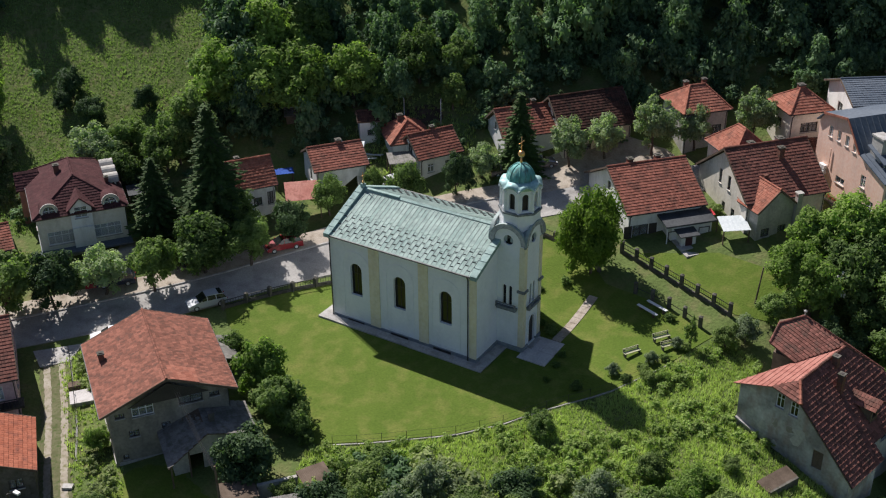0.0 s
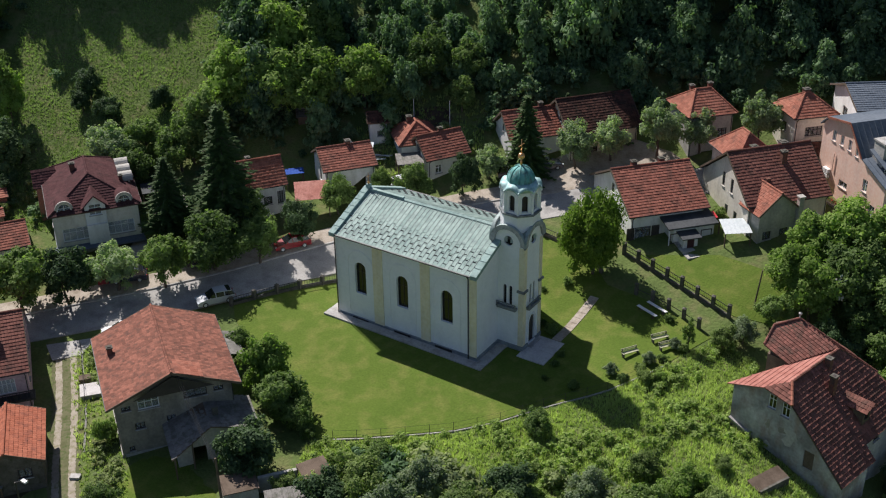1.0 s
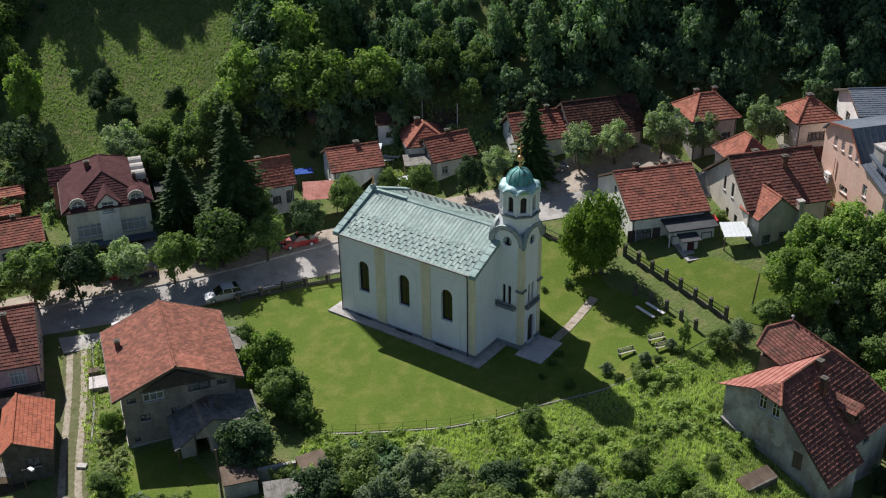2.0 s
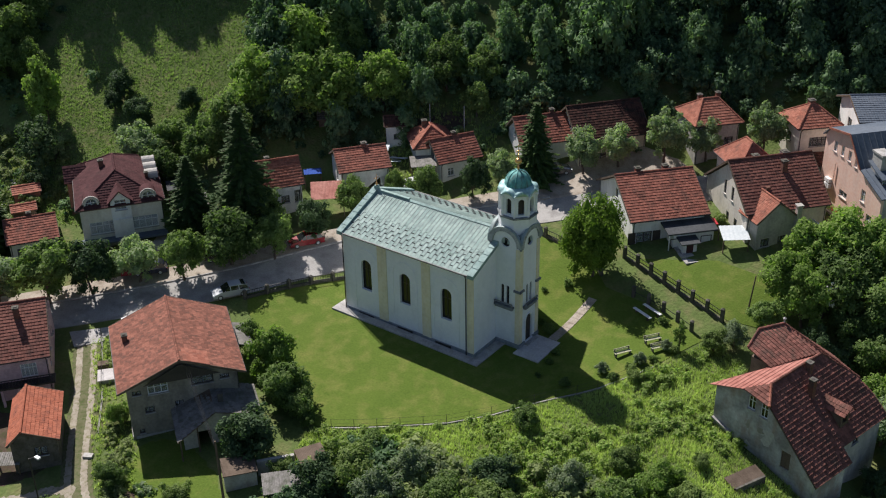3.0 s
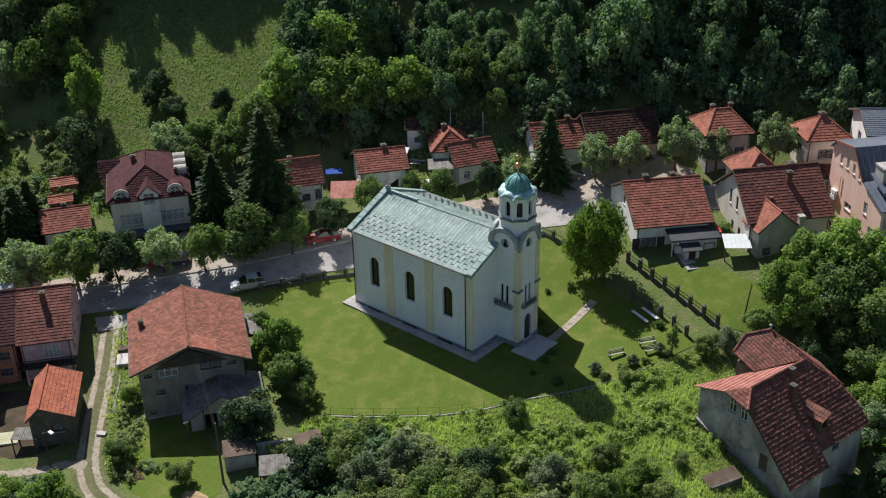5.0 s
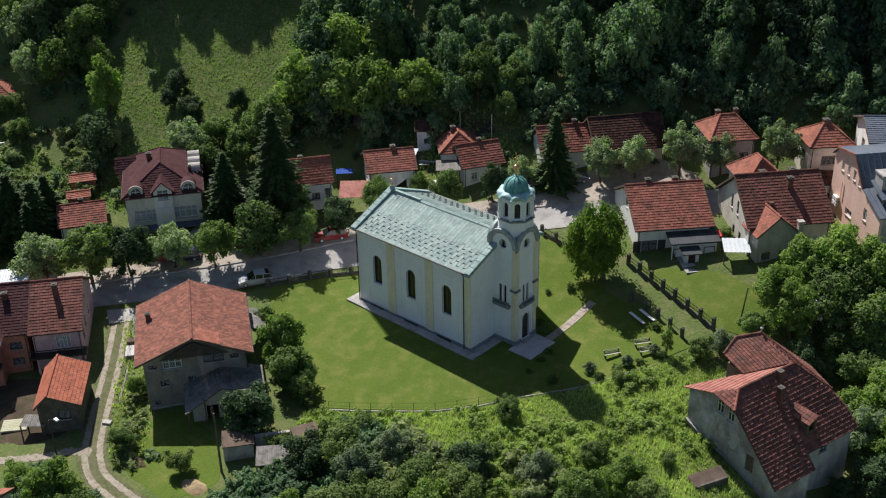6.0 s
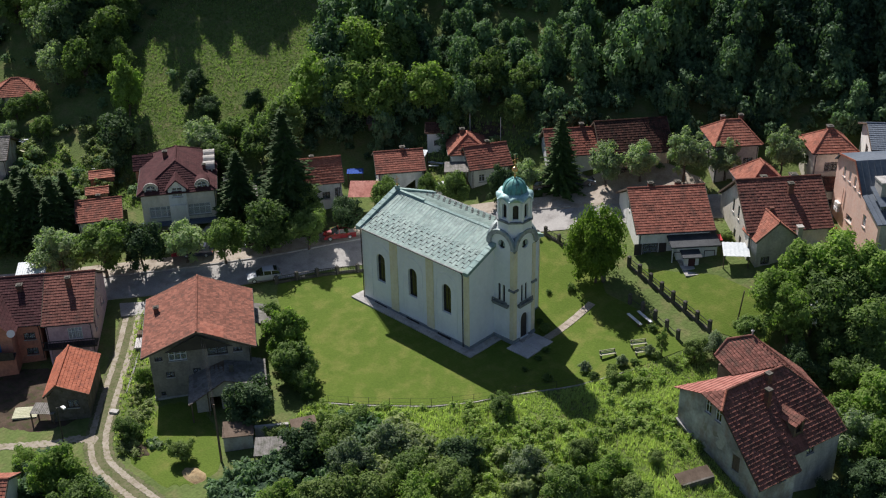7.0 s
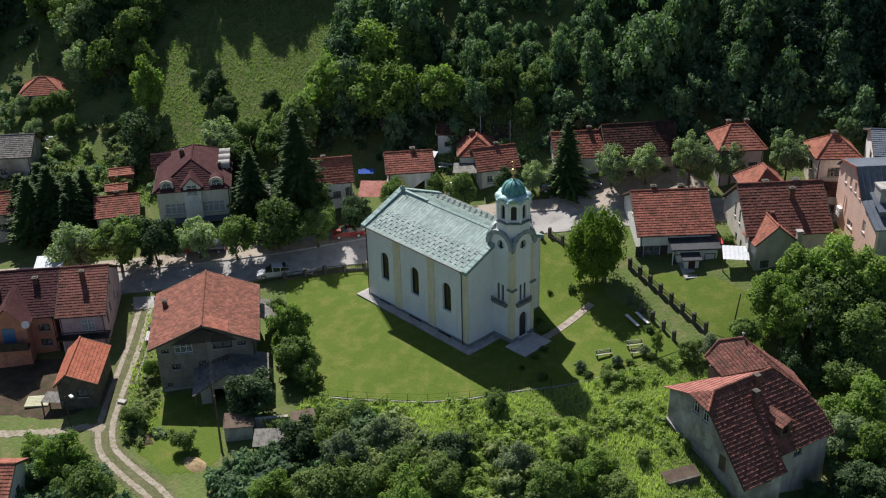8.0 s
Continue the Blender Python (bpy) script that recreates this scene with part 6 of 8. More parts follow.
post_fence("concrete post fence with iron bars along the road", [(-27.2, -4.6), (-22.6, 1.0), (-14, 11.6), (-6.3, 21.0)], 2.5, 1.15, 0.34, (0.35, 0.85), 0.35, 1)
post_fence("concrete post fence with iron bars beside the church", [(-6.2, 21.6), (3.0, 20.4), (6.4, 17.4)], 2.4, 1.15, 0.34, (0.35, 0.85), 0.35, 2)
post_fence("concrete post fence of a garden with low wall", [(5.9, 22.4), (10.5, 21.1), (14.4, 20.0), (20.1, 18.6)], 2.0, 1.45, 0.36, (0.45, 0.8), 0.3, 3)
post_fence("concrete posts of the churchyard fence", [(9.8, 17.3), (12.7, 16.9), (14.7, 16.4), (19.2, 14.9)], 2.0, 1.3, 0.34, (0.5,), 0.0, 4)


def wire_fence(label, pts, step=2.2, h=1.1):
    f = thing("wire_fence", label, "fence")
    spots = [(p.x, p.y, ground_z(p.x, p.y)) for p, _ in along(pts, step)]
    for x, y, z in spots:
        part("post", Shape().tube((x, y, z - 0.2), (x, y, z + h), 0.025, None, 6), M["dark_metal"], f)
    for k in (0.15, 0.5, 0.95):
        part("wire", Shape().pipe([(a[0], a[1], a[2] + h * k) for a in spots], 0.012), M["dark_metal"], f)
    for a, b in zip(spots, spots[1:]):
        part("footing", Shape().beam((a[0], a[1], a[2] + 0.03), (b[0], b[1], b[2] - 0.02), 0.14, 0.22), M["concrete"], f)
    return f


wire_fence("wire fence on a low footing at the lawn's edge", [(17.0, 8.2), (13.7, 1.8), (10.4, -2.4), (7.4, -6.8), (4.3, -10.0), (-2.0, -14.5), (-6, -16.9)])
wire_fence("old wire fence along the farm lane", [(-36.4, -17.6), (-28.0, -24.4), (-23.0, -29.2)], 2.4, 1.2)


def bench(x, y, ang, label="pale wooden park bench on the lawn"):
    z = ground_z(x, y) + 0.04
    b = thing("bench", label, "bench", pose(x, y, z, 0, 0, ang), "churchyard benches")
    for i in range(3):
        part("seat_slat", Shape().box(-0.92, -0.2 + 0.15 * i, 0.38, 0.92, -0.08 + 0.15 * i, 0.43), M["bench"], b)
    for i in range(2):
        part("back_slat", Shape().box(-0.92, 0.25 + 0.03 * i, 0.5 + 0.16 * i, 0.92, 0.29 + 0.03 * i, 0.6 + 0.16 * i), M["bench"], b)
    for sx in (-0.8, 0.8):
        part("leg", Shape().box(sx - 0.05, -0.2, 0, sx + 0.05, 0.2, 0.38).box(sx - 0.05, 0.2, 0.28, sx + 0.05, 0.26, 0.78), M["old_concrete"], b)
    return b


bench(13.35, 8.5, 58)
bench(15.0, 11.8, 55)
bench(16.2, 11.0, 55, "pale wooden bench near the rough grass")


def plank_bench(x, y, ang):
    b = thing("plank_bench", "simple white plank bench on two stumps", "bench", pose(x, y, ground_z(x, y) + 0.04, 0, 0, ang), "plank benches")
    part("plank", Shape().box(-1.35, -0.17, 0.36, 1.35, 0.17, 0.43), M["white_paint"], b)
    for sx in (-0.9, 0.9):
        part("stump", Shape().tube((sx, 0, -0.1), (sx, 0, 0.36), 0.14, 0.13), M["wood"], b)


plank_bench(12.1, 15.0, -22)
plank_bench(12.75, 16.0, -22)


def car(x, y, ang, m, label, estate=False):
    """A parked hatchback: shaped body, cabin with glass, wheels, lights."""
    z = ground_z(x, y) + 0.1
    c = thing("car", label, "car", pose(x, y, z, 0, 0, ang), "parked cars")
    L, W2 = 2.08, 0.84
    low = [(-L, 0.25), (-L + 0.02, 0.75), (-L + 0.12, 0.9), (0.75, 0.93), (1.75, 0.76), (L - 0.02, 0.6), (L, 0.28)]
    def hull(prof, y0, y1, top_in):
        s, n = Shape(), len(prof)
        zs = [p[1] for p in prof]
        zmin, zmax = min(zs), max(zs)
        vs = []
        for sgn in (-1, 1):
            for px, pz in prof:
                k = (pz - zmin) / (zmax - zmin)
                vs.append((px, sgn * (y0 + (y1 - y0) * k ** top_in), pz))
        fs = [tuple(range(n)), tuple(range(n, 2 * n))[::-1]] + [(i, n + i, n + (i + 1) % n, (i + 1) % n) for i in range(n)]
        return s.add(vs, fs)
    part("body", hull(low, W2, W2 - 0.05, 2), m, c)
    cab = [(-L + 0.12, 0.88), (-L + 0.42 if not estate else -L + 0.2, 1.38), (-0.9, 1.47), (0.1, 1.45), (0.95, 0.9)]
    part("glass", hull(cab, W2 - 0.05, W2 - 0.22, 1), M["glass_dark"], c, "dark car windows")
    rf = [(-L + 0.4 if not estate else -L + 0.2, 1.37), (-0.9, 1.475), (0.12, 1.46), (0.16, 1.43), (-L + 0.36, 1.33)]
    part("roof", hull(rf, W2 - 0.17, W2 - 0.2, 1), m, c)
    for px in (-1.25, 1.3):
        for sgn in (-1, 1):
            wv = part("wheel", Shape().tube((px, sgn * (W2 - 0.2), 0.3), (px, sgn * (W2 + 0.01), 0.3), 0.31, 0.3, 14), M["dark_metal"], c)
            part("rim", Shape().tube((px, sgn * (W2 - 0.02), 0.3), (px, sgn * (W2 + 0.022), 0.3), 0.19, 0.17, 10), M["white_sheet"], wv)
    for sgn in (-1, 1):
        part("headlight", Shape().box(L - 0.12, sgn * 0.62 - 0.14, 0.52, L + 0.01, sgn * 0.62 + 0.14, 0.66), M["white_sheet"], c)
        part("tail_light", Shape().box(-L - 0.01, sgn * 0.68 - 0.1, 0.62, -L + 0.05, sgn * 0.68 + 0.1, 0.8), M["tail"], c)
        part("door_mirror", Shape().box(0.62, sgn * (W2 + 0.08) - 0.07, 0.92, 0.75, sgn * (W2 + 0.08) + 0.07, 1.05), m, c)
    for px in (-0.9, 0.05):
        for sgn in (-1, 1):
            part("window_pillar", Shape().beam((px, sgn * (W2 - 0.04), 0.9), (px + 0.02, sgn * (W2 - 0.2), 1.44), 0.08, 0.03), m, c)
    return c


M["tail"] = paint("red_lens", (0.4, 0.02, 0.02))
M["glass_dark"] = paint("car_glass", (0.015, 0.018, 0.02), 0.05)
WHITE, SILVER, REDP, BLACK, BLUEP = (paint(n, c) for n, c in (("white_car_paint", (0.7, 0.72, 0.74)), ("silver_car_paint", (0.4, 0.43, 0.46)), ("red_car_paint", (0.26, 0.018, 0.024)), ("black_car_paint", (0.015, 0.016, 0.02)), ("dark_blue_car_paint", (0.02, 0.03, 0.06))))
car(-29.1, -5.0, 238, SILVER, "silver hatchback parked at the road's edge")
car(-34.2, -13.9, 226, WHITE, "white hatchback parked beside the farmhouse")
car(-27.7, 6.3, 237, REDP, "dark red hatchback parked under street trees")
car(-34.6, -0.9, 228, BLACK, "black car parked in tree shade")
car(-43.0, -7.9, 140, REDP, "dark red car in a driveway")
car(-40.3, -7.0, 225, BLUEP, "dark blue car parked under trees")
car(-12.3, 29.5, 45, BLACK, "black car parked on the forecourt")
car(-9.5, 32.4, 45, BLUEP, "dark blue car on the forecourt")
car(-22.6, 21.9, 60, WHITE, "white car in the shade of garden trees")


def pole(name, label, x, y, h, r, mat, lean=(0, 0), lamp=False):
    z = ground_z(x, y)
    p = thing(name, label, "pole", pose(x, y, z))
    part("shaft", Shape().tube((0, 0, -0.4), (lean[0], lean[1], h), r, r * 0.7, 8), M[mat], p)
    if lamp:
        part("lamp_arm", Shape().tube((lean[0], lean[1], h), (lean[0] + 0.5, lean[1] + 0.35, h + 0.15), 0.03), M["dark_metal"], p)
        part("lamp_head", Shape().box(lean[0] + 0.4, lean[1] + 0.25, h + 0.06, lean[0] + 0.95, lean[1] + 0.55, h + 0.22), M["white_paint"], p)
    return p


pole("street_lamp", "slim street lamp at the lane junction", -19.8, -38.2, 5.6, 0.08, "dark_metal", lamp=True)
pole("utility_pole", "wooden utility pole at the yard's edge", -5.9, -28.9, 6.5, 0.13, "wood", (-0.5, 0.3))
pole("utility_pole", "leaning wooden pole beside the garden fence", 20.9, 21.9, 4.2, 0.1, "wood", (0.3, 0.4))
pole("garden_pole", "slim white pole in a vegetable garden", -28.0, 31.4, 3.2, 0.05, "white_paint")
pole("garden_pole", "slim white pole beside a garden fence", -23.3, 32.5, 3.6, 0.05, "white_paint")
wires = thing("power_line", "thin power cables over the farmhouse yard", "cable")
for k in range(3):
    a, b = Vector((-6.5 - 0.15 * k, -28.7 + 0.2 * k, ground_z(-6, -29) + 6.1)), Vector((-18.2, -21.9 + 0.25 * k, 5.9))
    s = Shape().pipe([a.lerp(b, i / 14) - Vector((0, 0, 1.6 * i / 14 * (1 - i / 14))) for i in range(15)], 0.014)
    part("cable", s, M["dark_metal"], wires)

# things in yards
def small_box(name, label, category, x, y, ang, w, d, h, mat, roof=None, lift=0.0):
    z = ground_z(x, y) + lift
    t = thing(name, label, category, pose(x, y, z, 0, 0, ang))
    part("body", Shape().box(-w / 2, -d / 2, -0.2, w / 2, d / 2, h), M[mat], t)
    if roof:
        part("lid", Shape().slab([(-w / 2 - 0.1, -d / 2 - 0.1, h + 0.1), (w / 2 + 0.1, -d / 2 - 0.1, h + 0.1), (w / 2 + 0.1, d / 2 + 0.1, h + 0.2), (-w / 2 - 0.1, d / 2 + 0.1, h + 0.2)], 0.09), M[roof], t)
    return t


small_box("well_cover", "white concrete well cover beside the lane", "well", -29.9, -22.0, 50, 2.0, 1.8, 0.35, "concrete", "paving")
small_box("water_trough", "small rusty water trough beside the well", "trough", -31.9, -20.9, 50, 1.4, 0.9, 0.5, "wood")
small_box("stone_block", "pale stone block beside the lane", "stone", -21.7, -31.3, 30, 0.9, 0.6, 0.25, "concrete")
small_box("ruined_wall", "ruined grey shed with a rusty roof sheet", "ruin", -6.9, -25.9, 52, 2.9, 2.4, 1.6, "wall_worn", "wood")
small_box("ruined_wall", "low ruined wall overgrown with bushes", "ruin", -4.9, -23.2, 52, 3.4, 0.35, 1.5, "wall_grey")


def sheet_pile(label, x, y, ang, w, d, h, mat, n, tilt=0.3):
    """A lean-to roof of single corrugated sheets on posts."""
    z = ground_z(x, y)
    t = thing("sheet_roof", label, "shelter", pose(x, y, z, 0, 0, ang))
    rnd = random.Random(n)
    for i in range(n):
        u0, u1 = -w / 2 + w * i / n, -w / 2 + w * (i + 1) / n + 0.03
        j = rnd.uniform(-0.06, 0.06)
        s = Shape()
        m_ = 6
        for q in range(m_):
            a, b = u0 + (u1 - u0) * q / m_, u0 + (u1 - u0) * (q + 0.6) / m_
            s.slab([(a, -d / 2 + j, h), (b, -d / 2 + j, h + 0.03), (b, d / 2 + j, h + d * tilt + 0.03), (a, d / 2 + j, h + d * tilt)], 0.02)
        s.slab([(u0, -d / 2 + j, h), (u1, -d / 2 + j, h), (u1, d / 2 + j, h + d * tilt), (u0, d / 2 + j, h + d * tilt)], 0.02)
        part("roof_sheet", s, M[mat], t)
    for u in (-w / 2 + 0.1, w / 2 - 0.1):
        for v, hh in ((-d / 2 + 0.1, h), (d / 2 - 0.1, h + d * tilt)):
            part("post", Shape().box(u - 0.06, v - 0.06, -0.3, u + 0.06, v + 0.06, hh - 0.02 + (0.1 * tilt if v < 0 else -0.1 * tilt)), M["wood"], t)
    return t


sheet_pile("old corrugated shelter roof among bushes", -1.4, -24.8, 48, 5.2, 2.6, 1.5, "slab_grey", 6, 0.12)
sheet_pile("rusty corrugated sheet roof in undergrowth", -3.0, -20.6, 62, 2.6, 2.0, 0.8, "wood", 3, 0.15)
sheet_pile("white sheet metal carport roof beside the house", 15.3, 30.2, 38, 3.0, 2.5, 1.4, "white_sheet", 1, 0.22)
sheet_pile("faded pink sheet roof of a lean-to", -29.9, 12.9, 42, 4.0, 3.6, 2.4, "sheet_pink", 4, 0.2)
sheet_pile("pale grey sheet roof of a lean-to", -29.6, 21.9, 30, 3.4, 2.2, 3.0, "white_sheet", 3, 0.1)
sheet_pile("blue tarpaulin roof between cottages", -35.0, 15.9, 46, 2.2, 1.4, 1.9, "tarp", 1, 0.1)
sheet_pile("collapsed shed roof overgrown with weeds", 31.0, -1.8, 66, 3.6, 1.3, 0.45, "wood", 5, 0.25)
small_box("ruined_wall", "low broken wall of a collapsed shed", "ruin", 31.6, -2.0, 66, 3.4, 0.3, 0.6, "old_concrete")
sheet_pile("small sheet roof in the yard", -26.6, -36.6, 40, 2.6, 1.8, 1.3, "slab_grey", 2, 0.1)
sheet_pile("dark sheet roof beside the villa", -43.6, 3.4, 54, 3.6, 2.6, 2.2, "slab_grey", 3, 0.15)
sheet_pile("grey balcony roof in front of a cottage", -23.4, 23.7, 42, 3.2, 2.8, 2.3, "slab_grey", 3, 0.1)


sheet_pile("pale grey sheet roof behind the row houses", -51.0, -24.2, 52, 3.6, 2.6, 3.6, "white_sheet", 2, 0.15)
sheet_pile("dark carport roof beside the villa", -48.6, 5.6, 54, 3.0, 2.6, 1.7, "dark_sheet", 2, 0.08)


def board_stack(label, x, y, ang, count, seed):
    """Boards thrown down in an untidy heap."""
    rnd = random.Random(seed)
    t = thing("board_stack", label, "boards", pose(x, y, ground_z(x, y), 0, 0, ang))
    for i in range(count):
        a = rnd.uniform(-0.5, 0.5)
        c, n = math.cos(a), math.sin(a)
        u, v, L, z = rnd.uniform(-0.5, 0.5), rnd.uniform(-0.6, 0.6), rnd.uniform(0.6, 1.3), 0.05 + 0.07 * i
        part("board", Shape().beam((u - c * L, v - n * L, z), (u + c * L, v + n * L, z + rnd.uniform(-0.03, 0.06)), 0.28, 0.05), M["white_sheet" if i % 3 else "bench"], t)
    return t


board_stack("untidy heap of pale boards beside a barn", -83.6, -7.6, 30, 7, 1)
board_stack("pale sheets of scrap lying in the weeds", -85.4, -6.0, 75, 5, 2)
board_stack("scrap boards in a yard between cottages", -28.2, 24.6, 40, 6, 4)
# stone steps up the garden path
for i in range(11):
    q = i / 10
    x, y = -67.0 - 4.1 * q, -7.9 + 4.9 * q
    step_ = part("stone_step", Shape().box(-0.55, -0.17, -0.1, 0.55, 0.17, 0.12), M["concrete"], None, at=Matrix.Translation((x, y, ground_z(x, y) + 0.02)) @ Matrix.Rotation(radians(40), 4, "Z"))
    tagged(step_, "pale stone step of a garden path", "step", "garden path steps", "structure")
# flower bed along the salmon house
bed = thing("flower_bed", "narrow bed of red flowers along the salmon house", "flower bed", pose(22.9, 41.2, ground_z(22.9, 41.2), 0, 0, -36))
part("soil", Shape().box(-2.3, -0.45, -0.3, 2.3, 0.45, 0.18), M["soil"], bed)
part("kerb", Shape().box(-2.4, -0.58, -0.3, 2.4, -0.46, 0.24), M["concrete"], bed)
for nm, mt, cnt, sd in (("leaves", "leaf", 420, 1), ("flowers", "flower_red", 220, 2)):
    rf_ = random.Random(sd)
    fv, ff = leaf_cloud(rf_, [(-2.1 + 0.42 * i, rf_.uniform(-0.15, 0.15), 0.28 + (0.08 if sd == 2 else 0), rf_.uniform(0.2, 0.34)) for i in range(11)], cnt, 0.06, core=0)
    part(nm, Shape().add(fv.tolist(), ff.tolist()), M[mt], bed, "red blossom" if sd == 2 else "")["kind"] = "stuff"
for u, v, lift in ((10.6, 26.9, 0.1), (11.5, 26.2, 0.08), (12.4, 25.5, 0.06)):
    sl_ = thing("paving_slab", "pale concrete slab of a garden path at a porch", "paving", pose(u, v, ground_z(u, v), 0, 0, -36), "porch path")
    part("slab", Shape().box(-0.54, -0.75, -0.15, 0.54, 0.75, lift), M["concrete"], sl_)
# pumpkin plants by the soil mound
pk = thing("vegetable_plants", "broad-leaved vegetable plants beside a soil mound", "plants", pose(-13.4, -31.7, ground_z(-13.4, -31.7)))
rv_ = random.Random(5)
fv, ff = leaf_cloud(rv_, [(rv_.uniform(-0.9, 0.9), rv_.uniform(-0.5, 0.5), 0.2, rv_.uniform(0.25, 0.4)) for _ in range(9)], 200, 0.15, 0.8, core=0)
part("foliage", Shape().add(fv.tolist(), ff.tolist()), M["leaf_grey"], pk)

# hay, soil mound and platform in the back yards
def heap(name, label, category, x, y, r, h, mat, seed):
    """A low uneven heap on the ground."""
    t = thing(name, label, category, pose(x, y, ground_z(x, y)))
    s, n, rings = Shape(), 28, 7
    for k in range(rings + 1):
        q = k / rings
        for i in range(n):
            a = 2 * math.pi * i / n
            w = 1 + 0.35 * noise.noise((math.cos(a) * 1.6, math.sin(a) * 1.6, seed)) 
            z = h * (1 - q * q) * (1 + 0.5 * noise.noise((math.cos(a) * q * 3, math.sin(a) * q * 3, seed + 4)))
            s.v.append((r * q * w * math.cos(a), r * 0.6 * q * w * math.sin(a), z - 0.06 * q))
    for k in range(rings):
        for i in range(n):
            s.f.append((k * n + i, (k + 1) * n + i, (k + 1) * n + (i + 1) % n, k * n + (i + 1) % n))
    part("heap", s, M[mat], t, "", True)
    return t


heap("hay_pile", "spread pile of dry hay on the grass", "hay", -6.3, -31.8, 1.7, 0.35, "hay", 1)
heap("soil_mound", "low mound of brown soil in the yard", "soil", -14.0, -33.2, 1.5, 0.35, "soil", 2)
pl_ = thing("plank_platform", "pale plank platform on the ground of a yard", "platform", pose(-29.3, -37.5, ground_z(-29.3, -37.5), 0, 0, 50))
for i in range(7):
    part("plank", Shape().box(-1.3, -1.0 + 0.29 * i, 0.05, 1.3, -0.74 + 0.29 * i, 0.22), M["bench"], pl_)


# ---- plants ----
def crown_clumps(rnd, n, tall=0.95, spread=1.0, taper=0.0):
    """Clump centres (and radii) of a crown of radius 1 round height 1.25; taper narrows it upwards."""
    out = [(0, 0, 1.2, 0.5 * spread), (0, 0, 1.2 + 0.4 * tall, 0.38 * spread)]
    for i in range(n):
        a, z = rnd.uniform(0, 2 * math.pi), rnd.uniform(-0.85, 1)
        q = math.sqrt(1 - z * z) * (1 - taper * (z + 0.3))
        k = rnd.uniform(0.45, 0.86) * (1 + 0.16 * math.sin(3 * a + n))
        out.append((q * math.cos(a) * k * spread, q * math.sin(a) * k * spread, 1.25 + z * k * tall, rnd.uniform(0.15, 0.36)))
    return out


def broadleaf(name, seed, mat, leaves=2400, size=0.075, clumps=30, tall=0.95, label="", taper=0.0):
    """A tree of crown radius 1: tapered trunk, limbs, and a crown of leaf clumps."""
    rnd = random.Random(seed)
    t = thing(name, label, "tree")
    cl = crown_clumps(rnd, clumps, tall, 1.0, taper)
    tr = Shape()
    p0, r0 = Vector((0, 0, -0.15)), 0.075
    for i in range(5):
        p1 = p0 + Vector((rnd.uniform(-0.05, 0.05), rnd.uniform(-0.05, 0.05), 0.24))
        tr.tube(p0, p1, r0, r0 * 0.82, 8)
        p0, r0 = p1, r0 * 0.82
    for c in cl[1:14]:
        a = Vector((0, 0, rnd.uniform(0.45, 0.95)))
        b = Vector(c[:3])
        m = a.lerp(b, 0.5) + Vector((0, 0, 0.08))
        tr.tube(a, m, 0.03, 0.02, 5).tube(m, b, 0.02, 0.008, 5)
    part("trunk", tr, M["bark"], t)
    v, f = leaf_cloud(rnd, cl, leaves, size)
    part("crown", Shape().add(v.tolist(), f.tolist()), M[mat], t)
    return t


def conifer(name, seed, label, leaves=26):
    """A spruce of height 1: straight trunk and drooping tiers of twigs."""
    rnd = random.Random(seed)
    t = thing(name, label, "tree")
    part("trunk", Shape().tube((0, 0, -0.03), (0, 0, 0.97), 0.022, 0.003, 8), M["bark"], t)
    s, br = Shape(), Shape()
    tiers = 28
    for k in range(tiers):
        z = 0.08 + 0.9 * (k / tiers) ** 0.95
        R = 0.27 * (1 - z) ** 0.8 * rnd.uniform(0.7, 1.15) + 0.014
        n = max(6, int(18 * (1 - z) + 5))
        for i in range(n):
            a = 2 * math.pi * (i + rnd.random() * 0.8) / n
            d = Vector((math.cos(a), math.sin(a), 0))
            side = Vector((-d.y, d.x, 0))
            L = R * rnd.uniform(0.7, 1.15)
            tip = Vector((0, 0, z)) + d * L + Vector((0, 0, -L * rnd.uniform(0.1, 0.45)))
            base = Vector((0, 0, z))
            if k % 2 == 0:
                br.tube(base, tip, 0.004, 0.001, 4)
            for q in range(11):
                u = 0.15 + 0.85 * q / 10
                c = base.lerp(tip, u) + Vector((rnd.uniform(-1, 1), rnd.uniform(-1, 1), rnd.uniform(-1, 1))) * 0.008
                w = (L * 0.24 * (1.2 - u) + 0.006) * rnd.uniform(0.7, 1.3)
                dn = Vector((0, 0, -w * rnd.uniform(0.3, 0.9)))
                j = len(s.v)
                s.v += [tuple(c - d * w), tuple(c + side * w * 0.9 + dn), tuple(c + d * w * 1.3 + dn * 0.5), tuple(c - side * w * 0.9 + dn)]
                s.f += [(j, j + 1, j + 2), (j, j + 2, j + 3)]
    part("branches", br, M["bark"], t)["kind"] = "stuff"
    part("needles", s, M["needle"], t)
    return t


